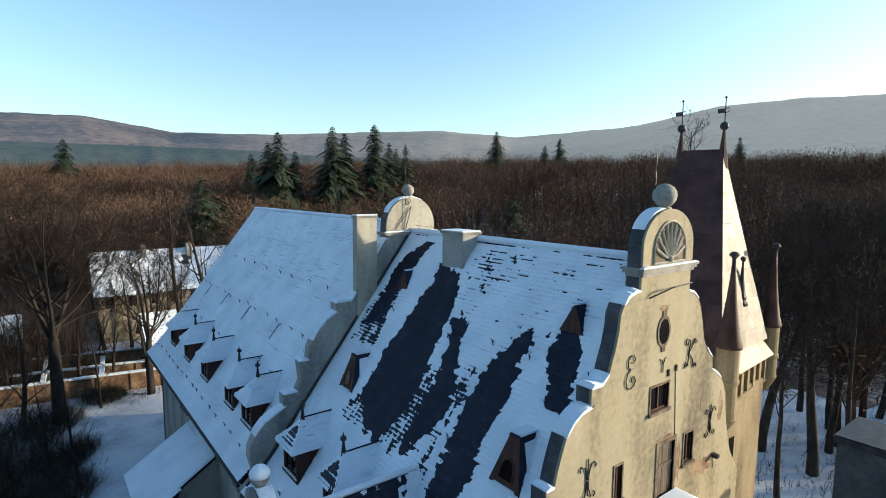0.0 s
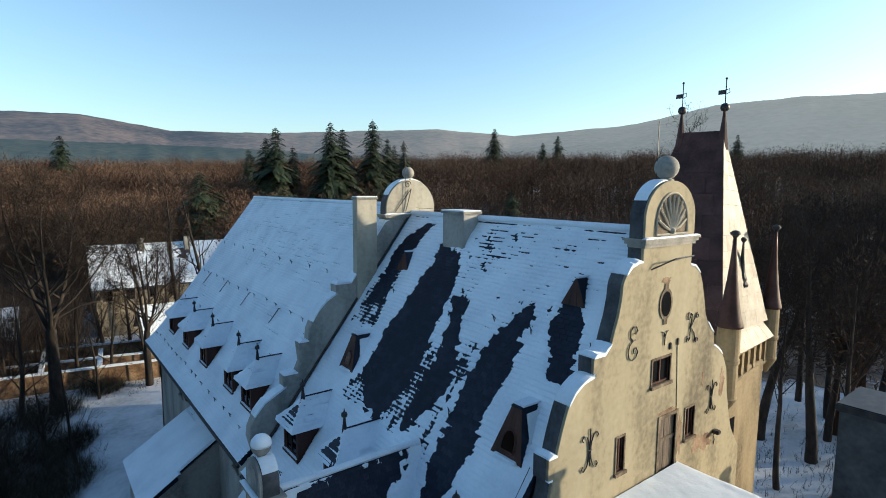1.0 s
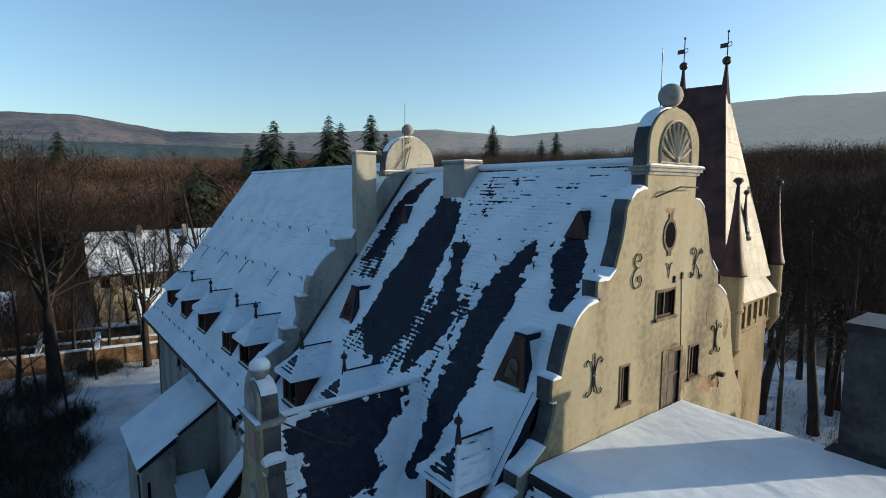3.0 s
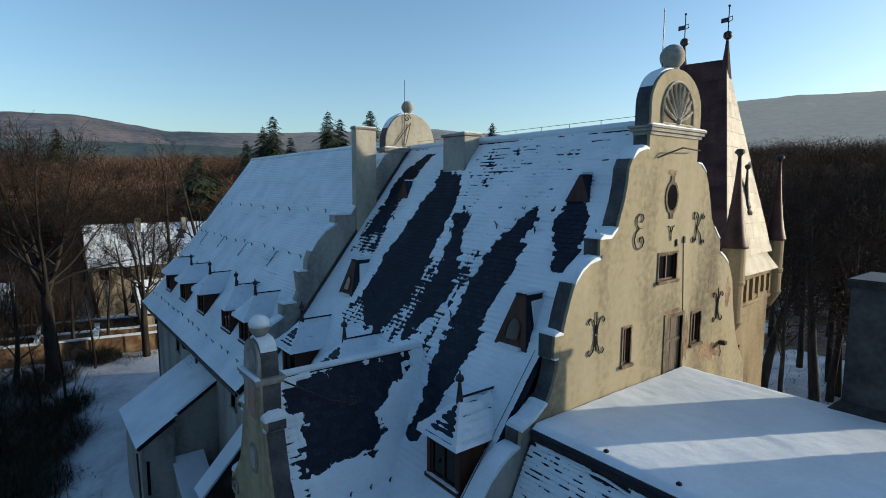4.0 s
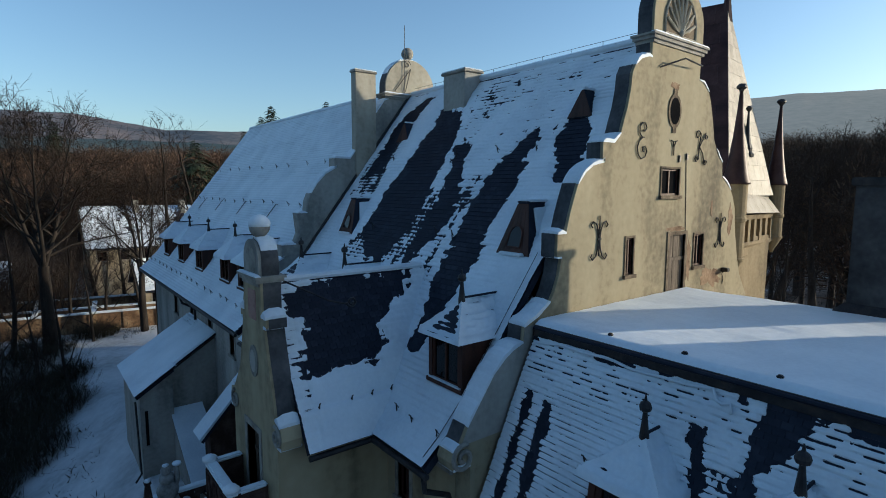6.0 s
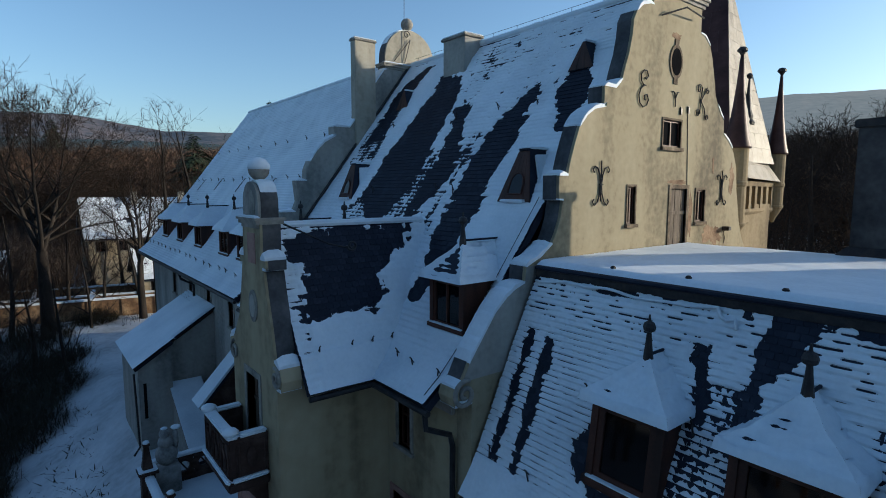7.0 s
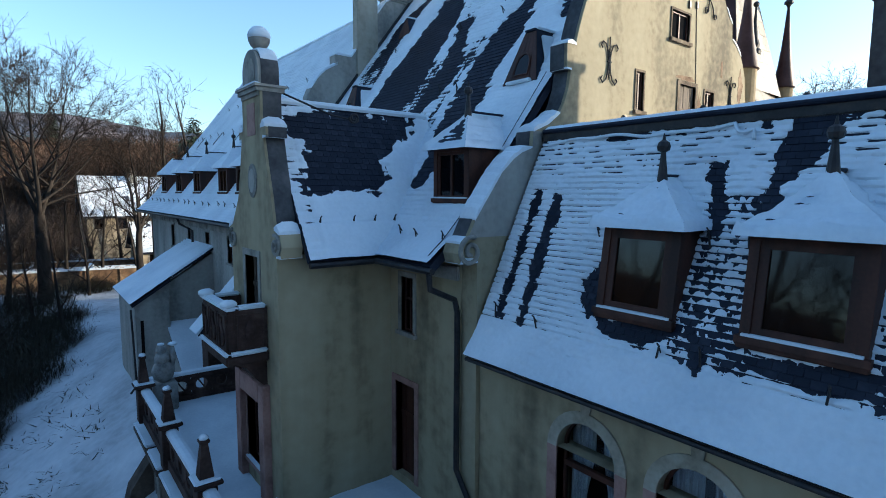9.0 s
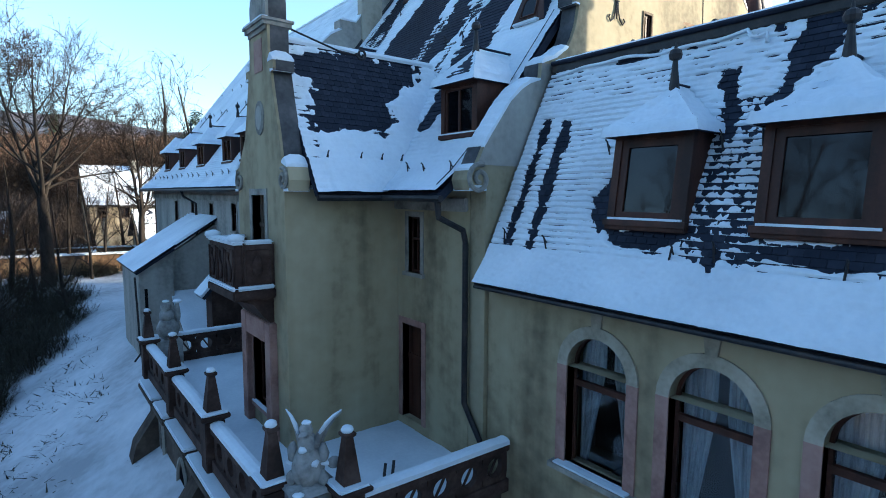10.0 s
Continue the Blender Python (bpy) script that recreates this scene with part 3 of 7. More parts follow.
def arch_top(parent, at, c, half, z0, straight, high, ball_r, shell, material, snow_side):
    """A round-headed gable top on a cornice, with a ball."""
    bm = mesh()
    ring = [(c - half, z0 + 0.26), (c + half, z0 + 0.26), (c + half, z0 + straight)]
    arc = [(c + half * math.cos(math.pi * i / 20), z0 + straight + (high - straight) * math.sin(math.pi * i / 20)) for i in range(1, 20)]
    ring += arc + [(c - half, z0 + straight)]
    prism(bm, ring, lambda u, w, d: at(u, w, d))
    top = part("gable_top", bm, material, parent)
    bm = mesh()
    e = half * 1.12
    for a, b, o in ((z0, z0 + 0.10, 0.05), (z0 + 0.10, z0 + 0.20, 0.12), (z0 + 0.20, z0 + 0.26, 0.17)):
        prism(bm, [(c - half - o, a), (c + half + o, a), (c + half + o, b), (c - half - o, b)], lambda u, w, d: at(u, w, -o / 0.6 + d * (1 + 2 * o / 0.6)))
    part("cornice", bm, STONE, top)
    bm = mesh()
    cap_snow(bm, [(c - half - 0.16, z0 + 0.262), (c + half + 0.16, z0 + 0.262)], lambda u, w, d: at(u, w, -0.27 + d * 0.25), 0.05)
    line = [(c - half, z0 + straight)] + [(2 * c - u, w) for u, w in arc]
    cap_snow(bm, line[:11] if snow_side else line[3:-3], lambda u, w, d: at(u, w, 0.22 + d * 0.78), 0.07, 62)
    part("snow", bm, SNOW, top)
    bm = mesh()
    prev = None
    for u, w in [(c - half, z0 + 0.26)] + line[:14]:
        row = [bm.verts.new(at(u - 0.012, w + 0.003, 0.14)), bm.verts.new(at(u - 0.012, w + 0.003, 1.02))]
        if prev:
            bm.faces.new((prev[0], prev[1], row[1], row[0]))
        prev = row
    part("flank_cladding", bm, CLADDING, top)
    bm = mesh()
    p = at(c, z0 + high - 0.05, 0.5)
    lathe(bm, [(ball_r * 0.6, 0), (ball_r * 0.62, 0.08), (ball_r * 0.4, 0.12), *ball_profile(ball_r, 0.08, 10)], p, 20)
    part("ball_finial", bm, STONE, top, smooth=True)
    if shell:
        bm = mesh()
        r = half * 0.62
        base = (c, z0 + 0.36)
        ring = [(c + r * math.cos(math.pi * i / 16), base[1] + r * 0.35 + r * 1.1 * math.sin(math.pi * i / 16)) for i in range(17)] + [(c - r, base[1]), (c + r, base[1])]
        prism(bm, ring, lambda u, w, d: at(u, w, -0.012 - 0.012 * d))
        part("shell_ground", bm, WORN, top)
        bm = mesh()
        for i in range(9):
            bm = mesh()
            a = math.pi * (0.06 + 0.88 * i / 8)
            tip = (c + r * 0.92 * math.cos(a), base[1] + r * 0.3 + r * 1.08 * math.sin(a))
            tube(bm, [at(base[0] + 0.05 * math.cos(a), base[1] + 0.10, -0.05), at((base[0] + tip[0]) / 2, (base[1] + tip[1]) / 2, -0.09), at(tip[0], tip[1], -0.05)], [0.025, 0.05, 0.045], 6)
            part("shell_rib", bm, PALE, top)
        bm = mesh()
        rim = [(c + r * math.cos(math.pi * i / 24), base[1] + r * 0.35 + r * 1.1 * math.sin(math.pi * i / 24)) for i in range(25)]
        tube(bm, [at(u, w, -0.05) for u, w in [(c + r, base[1]), *rim, (c - r, base[1]), (c + r, base[1])]], 0.035, 6)
        lathe(bm, ball_profile(0.11, -0.11, 6), at(base[0], base[1] + 0.1, -0.06), 10)
        part("shell_relief", bm, PALE, top, "carved scallop shell")
    return top


arch_top(castle, gable_at, 15.55, 1.38, 18.36, 0.85, 1.96, 0.36, True, CREAM, True)
# lightning rod behind the ball
bm = mesh()
tube(bm, [(15.3, 8.8, 18.6), (15.3, 8.8, 22.1)], 0.014, 5)
part("lightning_rod", bm, IRON, castle)

# bare patches where the plaster has fallen
for cu, cz, ru, rz, seed in ((16.72, 12.0, 0.17, 0.95, 1), (18.3, 11.3, 0.8, 0.42, 2), (19.5, 13.2, 0.22, 0.6, 3), (15.45, 17.3, 0.3, 0.12, 4), (18.1, 13.6, 0.10, 0.3, 5), (15.9, 13.05, 0.7, 0.10, 6)):
    bm = mesh()
    ring = []
    for i in range(36):
        a = 2 * math.pi * i / 36
        k = 0.75 + 0.55 * noise.noise(Vector((math.cos(a) * 2.2, math.sin(a) * 2.2, seed * 3.7))) + 0.25 * noise.noise(Vector((math.cos(a) * 7, math.sin(a) * 7, seed)))
        ring.append((cu + ru * k * math.cos(a), cz + rz * k * math.sin(a)))
    prism(bm, ring, lambda u, w, d: gd(u, w, -0.006 + 0.004 * d))
    part("peeled_patch", bm, PEELED, gable, "brown patch of fallen plaster")

# oval window with its worn surround
bm = mesh()
ring = [(15.45 + 0.36 * math.cos(2 * math.pi * i / 24), 16.58 + 0.5 * math.sin(2 * math.pi * i / 24)) for i in range(24)]
prism(bm, ring, lambda u, w, d: gd(u, w, -0.03 + 0.03 * d))
for u0, u1, z0, z1 in ((15.35, 15.55, 17.02, 17.22), (15.35, 15.55, 15.94, 16.14)):
    prism(bm, [(u0, z0), (u1, z0), (u1, z1), (u0, z1)], lambda u, w, d: gd(u, w, -0.032 + 0.032 * d))
oval = part("oval_window", bm, WORN, gable, "oval window in a weathered stone surround")
# black disc for the pane, coloured as the shade behind it
bm = mesh()
prism(bm, [(15.45 + 0.27 * math.cos(2 * math.pi * i / 24), 16.58 + 0.39 * math.sin(2 * math.pi * i / 24)) for i in range(24)], lambda u, w, d: gd(u, w, -0.04 + 0.02 * d))
part("pane", bm, DARK, oval)


def ironwork(name, strokes, label, r=0.019):
    bm = mesh()
    for st in strokes:
        tube(bm, [gd(u, w, -0.03) for u, w in st], r, 6)
    return part(name, bm, IRON, castle, label)


def flip(pts, c):
    return [(2 * c - u, w) for u, w in pts]


E0 = (13.78, 15.62)
ironwork("letter_e", [[(E0[0] + 0.02, E0[1] + 0.30), (E0[0] + 0.10, E0[1] + 0.27), (E0[0] + 0.20, E0[1] + 0.36), (E0[0] + 0.12, E0[1] + 0.50), (E0[0] - 0.02, E0[1] + 0.50), (E0[0] - 0.15, E0[1] + 0.38), (E0[0] - 0.14, E0[1] + 0.20), (E0[0] - 0.02, E0[1] + 0.10), (E0[0] + 0.10, E0[1] + 0.10)], [(E0[0] + 0.02, E0[1] + 0.10), (E0[0] - 0.16, E0[1] - 0.02), (E0[0] - 0.24, E0[1] - 0.20), (E0[0] - 0.18, E0[1] - 0.40), (E0[0] - 0.02, E0[1] - 0.50), (E0[0] + 0.16, E0[1] - 0.44), (E0[0] + 0.24, E0[1] - 0.28), (E0[0] + 0.16, E0[1] - 0.14), (E0[0] + 0.03, E0[1] - 0.18), (E0[0] + 0.03, E0[1] - 0.28), (E0[0] + 0.10, E0[1] - 0.30)]], "wrought-iron letter E on the plaster")
Y0 = (15.48, 15.5)
ironwork("letter_y", [[(Y0[0] - 0.17, Y0[1] + 0.22), (Y0[0] - 0.08, Y0[1] + 0.2), (Y0[0], Y0[1] + 0.02), (Y0[0], Y0[1] - 0.22)], [(Y0[0] + 0.17, Y0[1] + 0.22), (Y0[0] + 0.09, Y0[1] + 0.2), (Y0[0], Y0[1] + 0.02)]], "small wrought-iron letter Y")
K0 = (17.1, 15.55)
ironwork("letter_k", [[(K0[0] - 0.02, K0[1] + 0.48), (K0[0] - 0.1, K0[1] + 0.1), (K0[0] - 0.14, K0[1] - 0.35)], spiral((K0[0] - 0.24, K0[1] - 0.33), 0.13, 0.04, 0, 1.2), spiral((K0[0] - 0.2, K0[1] + 0.42), 0.16, 0.05, 0.1, 1.0), [(K0[0] + 0.28, K0[1] + 0.5), (K0[0] + 0.12, K0[1] + 0.3), (K0[0] - 0.08, K0[1] + 0.06), (K0[0] + 0.14, K0[1] - 0.15), (K0[0] + 0.24, K0[1] - 0.45)], spiral((K0[0] + 0.33, K0[1] + 0.40), 0.1, 0.03, 2.0, 1.1), spiral((K0[0] + 0.33, K0[1] - 0.40), 0.1, 0.03, 3.4, 1.1)], "wrought-iron letter K on the plaster")
for cx, cz in ((11.95, 12.95), (18.75, 12.85)):
    up = [(cx, cz - 0.45), (cx, cz + 0.62)]
    arms = []
    for sgn in (1, -1):
        arms += [[(cx + sgn * 0.02, cz), (cx + sgn * 0.06, cz + 0.24), (cx + sgn * 0.15, cz + 0.42), (cx + sgn * 0.28, cz + 0.47), (cx + sgn * 0.36, cz + 0.38), (cx + sgn * 0.30, cz + 0.31)], [(cx + sgn * 0.02, cz), (cx + sgn * 0.05, cz - 0.24), (cx + sgn * 0.14, cz - 0.46), (cx + sgn * 0.27, cz - 0.55), (cx + sgn * 0.35, cz - 0.46), (cx + sgn * 0.29, cz - 0.39)]]
    ironwork("wall_anchor", [up, *arms, [(cx - 0.08, cz), (cx + 0.08, cz)]], "wrought-iron wall anchor with curled arms", 0.019)
bm = mesh()
tube(bm, [gd(19.14, 10.98, -0.02), gd(19.2, 11.15, -0.02), gd(19.06, 11.35, -0.03), gd(19.08, 11.46, -0.08)], 0.012, 6)
soft_box(bm, 19.0, FRONT - 0.24, 11.42, 19.2, FRONT + 0.01, 11.56, 0.02)
part("wall_lamp", bm, IRON, castle)
for u, w in ((15.84, 15.2), (16.28, 15.27)):
    bm = mesh()
    soft_box(bm, u - 0.05, FRONT - 0.05, w - 0.12, u + 0.05, FRONT + 0.01, w + 0.10, 0.015)
    part("iron_tab", bm, IRON, castle)
bm = mesh()
tube(bm, [gd(16.27, 15.13, -0.012), gd(16.35, 14.2, -0.012), gd(16.44, 12.95, -0.012)], 0.010, 5)
part("conduit", bm, IRON, castle)
bm = mesh()
tube(bm, [gd(14.5, 17.72, -0.05), gd(15.3, 18.02, -0.35), gd(16.6, 18.0, -0.2)], 0.025, 5)
part("iron_bracket", bm, IRON, castle)

# side scroll at the gable's foot
bm = mesh()
tube(bm, [gd(u, w, -0.03) for u, w in spiral((7.28, 8.32), 0.33, 0.06, 1.2, 1.6, 26)], 0.055, 8)
part("scroll", bm, STONE, gable, "carved stone scroll")

# main walls
wall_at = in_x(7.5, 7.95)
wd = metres(wall_at, 0.45)
W_HOLES = [(10.72, 11.6, 1.98, 4.57), (10.78, 11.32, 5.98, 7.42), (25.5, 26.2, 6.2, 7.5), (29.35, 30.05, 6.1, 7.45), (33.2, 33.9, 6.1, 7.45), (37.4, 38.2, 6.1, 7.45), (24.2, 24.9, 1.6, 3.2)]
bm = mesh()
shaped_wall(bm, [(-2.5, 8.9), (8.3, 8.9)], [(-2.5, 15.2), (8.3, 15.2)], wall_at, W_HOLES[:2], step=2.0)
west = part("west_wall", bm, OCHRE, castle, "stained ochre plaster wall")
bm = mesh()
shaped_wall(bm, [(-2.5, 15.2), (8.3, 15.2)], [(-2.5, END - 0.3), (8.3, END - 0.3)], wall_at, W_HOLES[2:], step=2.0)
part("west_wall", bm, GREY, castle, "stained grey plaster wall")
opening(west, wd, *W_HOLES[0], name="door", surround=PINK, border=0.16, leaf=WOOD, sill=False, snow=False, label="dark terrace door in a pink sandstone frame")
for h in W_HOLES[1:]:
    opening(west, wd, *h, surround=STONE, border=0.13, mullions=1, transom=0.6, snow=False, deep=0.04, back=0.2)
bm = mesh()
box(bm, 20.3, 8.98, -2.5, 20.7, END - 0.3, 8.3)
part("east_wall", bm, OCHRE, castle)
north_at = in_y(END - 0.3, END - 0.8)
bm = mesh()
shaped_wall(bm, [(-2.5, 7.5), (8.3, 7.5), (18.4, 15.2)], [(-2.5, 23.3), (8.3, 23.3), (18.4, 15.4)], north_at)
part("north_gable", bm, OCHRE, castle)
bm = mesh()
soft_box(bm, 7.40, 8.95, 7.60, 7.52, 11.9, 7.92, 0.03)
soft_box(bm, 7.40, 15.3, 7.60, 7.52, END - 0.3, 7.92, 0.03)
part("eave_moulding", bm, STONE, castle)

# roofs
WEST_R = Slope([(6.66, 7.98), (7.3, 8.50), (8.02, 9.28), (RIDGE_X, RIDGE_Z)], lambda l, o, z: (o, l, z))
WEST_L = Slope([(6.66, 8.22), (7.3, 8.75), (8.02, 9.58), (RIDGE_X, LEFT_RIDGE_Z)], lambda l, o, z: (o, l, z))
EAST = Slope([(20.9, 8.0), (20.2, 10.4), (19.0, 13.9), (RIDGE_X, RIDGE_Z)], lambda l, o, z: (o, l, z))
EAST_L = Slope([(22.6, 8.2), (RIDGE_X, LEFT_RIDGE_Z)], lambda l, o, z: (o, l, z))
bm = mesh()
slab(bm, WEST_R, FRONT + 0.6, FIRE)
roof_r = part("roof", bm, SLATE, castle, "steep slate roof with melting snow")
bm = mesh()
slab(bm, WEST_L, FIRE + 0.5, END)
roof_l = part("roof", bm, SLATE, castle, "steep slate roof under even snow")
for sl, a, b in ((EAST, FRONT + 0.6, FIRE), (EAST_L, FIRE + 0.5, END)):
    bm = mesh()
    slab(bm, sl, a, b, -0.18)
    part("roof", bm, SLATE, castle)
    bm = mesh()
    slab(bm, Slope([(o, z + 0.19) for o, z in sl.p], sl.place), a, b, -0.07)
    part("snow", bm, SNOW, castle)
bm = mesh()
tube(bm, [(RIDGE_X, FRONT + 0.6, RIDGE_Z + 0.02), (RIDGE_X, FIRE, RIDGE_Z + 0.02)], 0.09, 8)
part("ridge_cap", bm, SLATE, roof_r)
bm = mesh()
tube(bm, [(RIDGE_X, FIRE + 0.5, LEFT_RIDGE_Z + 0.02), (RIDGE_X, END, LEFT_RIDGE_Z + 0.02)], 0.09, 8)
part("ridge_cap", bm, SLATE, roof_l)
for y0, y1, z, rr in ((FRONT + 0.62, FIRE - 0.02, RIDGE_Z, roof_r), (FIRE + 0.52, END - 0.02, LEFT_RIDGE_Z, roof_l)):
    ys = np.linspace(y0, y1, int((y1 - y0) / 0.22))
    bm = mesh()
    tube(bm, [(RIDGE_X - 0.03, y, z + 0.05) for y in ys], [0.115 + 0.05 * fbm(y * 1.7, 2, 3) for y in ys], 8)
    part("snow", bm, SNOW, rr, smooth=True)
# wire along the ridge on little props
bm = mesh()
tube(bm, [(RIDGE_X, FRONT + 0.7, RIDGE_Z + 0.32), (RIDGE_X, FIRE - 0.3, RIDGE_Z + 0.32)], 0.008, 4)
for i in range(10):
    y = FRONT + 1.2 + i * 1.3
    tube(bm, [(RIDGE_X, y, RIDGE_Z), (RIDGE_X, y, RIDGE_Z + 0.32)], 0.01, 4)
part("ridge_wire", bm, IRON, roof_r)


def s_of(x):
    """Way up the right-hand slope to the point above x."""
    return WEST_R.s[2] + (x - 8.02) * math.hypot(1, (RIDGE_Z - 9.28) / (RIDGE_X - 8.02)) if x > 8.02 else (x - 6.66) / math.cos(0.75)


BARE = [
    [(s_of(9.9), 16.3, 17.0), (s_of(10.45), 15.7, 18.4), (s_of(10.7), 15.6, 18.6), (s_of(11.8), 15.6, 18.6), (s_of(12.9), 15.7, 18.5), (s_of(13.3), 15.9, 18.4), (s_of(14.0), 16.6, 18.2), (s_of(14.4), 16.8, 18.4)],
    [(s_of(9.9), 14.2, 14.6), (s_of(10.8), 13.7, 14.8), (s_of(11.7), 13.8, 14.9), (s_of(12.1), 14.1, 15.2), (s_of(12.5), 14.4, 15.3), (s_of(13.2), 14.9, 16.2)],
    [(s_of(8.3), 11.6, 12.2), (s_of(9.5), 11.3, 12.6), (s_of(10.4), 11.4, 12.9), (s_of(11.5), 11.4, 13.0), (s_of(12.5), 11.4, 12.8), (s_of(12.9), 11.5, 12.4), (s_of(13.25), 11.7, 12.1)],
    [(s_of(11.95), 9.3, 9.9), (s_of(12.2), 9.2, 10.25), (s_of(13.0), 9.5, 10.9), (s_of(13.2), 9.6, 10.8), (s_of(13.5), 10.0, 10.6)],
    [(s_of(12.3), 20.0, 21.0), (s_of(13.0), 20.1, 21.0), (s_of(14.0), 20.1, 21.3), (s_of(14.6), 20.0, 21.0), (s_of(15.0), 19.6, 20.2)],
]
STREAKY = [
    ([(s_of(9.7), 15.0, 19.2), (s_of(10.6), 13.6, 19.0), (s_of(11.5), 13.8, 18.7), (s_of(12.0), 15.3, 18.6)], 0.030),
    ([(s_of(11.6), 19.4, 21.7), (s_of(12.5), 19.4, 21.8), (s_of(14.0), 19.7, 21.4), (s_of(14.9), 19.5, 20.8)], 0.032),
    ([(s_of(12.4), 11.0, 15.6), (s_of(14.0), 9.8, 16.4), (s_of(15.2), 9.2, 16.6)], 0.003),
    ([(s_of(9.3), 13.0, 13.8), (s_of(12.3), 13.0, 14.2)], 0.018),
]
COURSE = 0.165


def snow_right(l, s):
    row = (s % COURSE) / COURSE
    t = 0.070 + 0.030 * fbm(l * 0.35, s * 0.35, 1) + 0.018 * fbm(l * 2.2, s * 2.2, 2) + 0.012 * fbm(l * 6, s * 6, 23) - 0.034 * row * min(1, max(0.1, (s - 0.9) / 0.5)) * min(1, max(0.2, 0.5 + 1.3 * fbm(l * 0.7, s * 0.7, 21)))
    wob = 0.22 * fbm(l * 1.3, s * 0.8, 4) + 0.10 * fbm(l * 5, s * 3, 8)
    n = math.floor(s / COURSE)
    wob += 0.16 * noise.noise(Vector((l * 0.8, n * 3.71, 4.5))) + 0.10 * noise.noise(Vector((l * 4.0, n * 5.13, 9.5)))
    if row > 0.80:
        upper = min(1, max(0.12, (s - 6.8) / 2.5)) * (1 if l < 16.4 else 0.4)
        t -= upper * 0.06 * max(0, -0.05 + 1.4 * fbm(l * 1.3, n * 2.37, 12) + 0.5 * fbm(l * 0.3, s * 0.3, 14))
    for rows in BARE:
        k = strip(l, s, rows) + wob
        if k > -0.5:
            t -= 0.30 * max(0, k + 0.10)
    for rows, amount in STREAKY:
        k = strip(l, s, rows) + wob
        if k > 0:
            t -= min(1, k * 2.5) * (amount + amount * 1.1 * row + 0.05 * max(0, fbm(l * 1.1, s * 2.6, 6)) + 0.035 * fbm(l * 7, s * 1.3, 9))
    if s < 1.3:
        t += 0.07 * (1 - s / 1.3)
    return t


def snow_left(l, s):
    row = (s % COURSE) / COURSE
    t = 0.085 + 0.02 * fbm(l * 0.35, s * 0.35, 1) + 0.012 * fbm(l * 2.2, s * 2.2, 2) - 0.030 * row
    crack = fbm(l * 0.6, math.floor(s / COURSE) * 1.7, 5)
    if row > 0.78:
        t -= 0.13 * max(0, crack - 0.08) * (2.2 if s > 9.5 else 1.0 if s > 5 else 0.5)
    return t


DORMERS = [(9.93, 0.7), (19.7, 0.7), (16.0, 0.65), (41.9, 0.75), (37.5, 0.75), (33.0, 0.75), (28.0, 0.75), (25.1, 0.75)]


def clear_of_dormers(l, s):
    return not any(abs(l - c) < h and 1.9 < s < 3.6 for c, h in DORMERS)


snow_sheet("snow", WEST_R, FRONT + 0.6, FIRE, snow_right, 0.06, roof_r, bounds=clear_of_dormers, cell_s=0.0275)
snow_sheet("snow", WEST_L, FIRE + 0.5, END + 0.02, snow_left, 0.11, roof_l, bounds=clear_of_dormers, cell_s=0.041)

# stepped parapet between the two roofs
F_LEFT = [(6.0, 7.3), (8.4, 7.3), (8.9, 7.12), (9.4, 7.0), (9.85, 7.05), (10.3, 7.25), (10.8, 7.7), (11.1, 8.25), (11.3, 8.65), (11.301, 8.55), (11.85, 8.55), (11.851, 9.2), (12.3, 9.4), (13.2, 9.3), (13.201, 9.75), (13.7, 9.8), (14.05, 9.95), (14.5, 10.25), (14.9, 10.65), (15.1, 11.0), (15.2, 11.2), (15.201, 11.1), (15.62, 11.1), (15.621, 11.9), (16.1, 12.25), (17.0, 12.6), (17.8, 13.3), (18.4, 13.75), (18.55, 14.1)]
fire_at = in_y(FIRE, FIRE + 0.55)
bm = mesh()
shaped_wall(bm, F_LEFT, [(6.0, 23.3), (8.4, 23.3), (18.55, 16.9)], fire_at)
fire = part("parapet_wall", bm, GREY, castle, "grey plaster fire wall with curved steps")
bm = mesh()
cap_snow(bm, [(u, z) for z, u in F_LEFT if z > 8.5], fire_at, 0.12)
part("snow", bm, SNOW, fire)
arch_top(castle, fire_at, 15.25, 1.42, 18.5, 0.55, 1.95, 0.30, False, PALE, False)
bm = mesh()
for a in ((14.3, 18.9), (14.9, 18.9)):
    tube(bm, [(a[0], FIRE - 0.06, a[1]), (15.2, FIRE - 0.08, 20.0)], 0.02, 5)
tube(bm, [(14.85, FIRE - 0.06, 18.8), (14.87, FIRE - 0.06, 22.0)], 0.014, 5)
tube(bm, [(x + 14.9, FIRE - 0.07, z + 20.1) for x, z in spiral((0.1, 0.1), 0.2, 0.05, 0, 1.3)], 0.02, 5)
part("iron_finial_stay", bm, IRON, fire)
bm = mesh()
tube(bm, [WEST_R.at(FIRE - 0.05, s, 0.12) for s in np.linspace(0.3, WEST_R.length - 0.1, 30)], 0.07, 5)
part("flashing", bm, IRON, fire)


def chimney(x0, y0, x1, y1, z0, z1, material, cap=0.08, snow=0.05):
    bm = mesh()
    soft_box(bm, x0, y0, z0, x1, y1, z1, 0.02)
    ob = part("chimney", bm, material, castle, "plastered chimney stack with a thin cap")
    bm = mesh()
    soft_box(bm, x0 - cap, y0 - cap, z1, x1 + cap, y1 + cap, z1 + 0.1, 0.02)
    part("chimney_cap", bm, STONE, ob)
    bm = mesh()
    soft_box(bm, x0 - cap + 0.02, y0 - cap + 0.02, z1 + 0.1, x1 + cap - 0.02, y1 + cap - 0.02, z1 + 0.1 + snow, 0.02)
    part("snow", bm, SNOW, ob)
    return ob


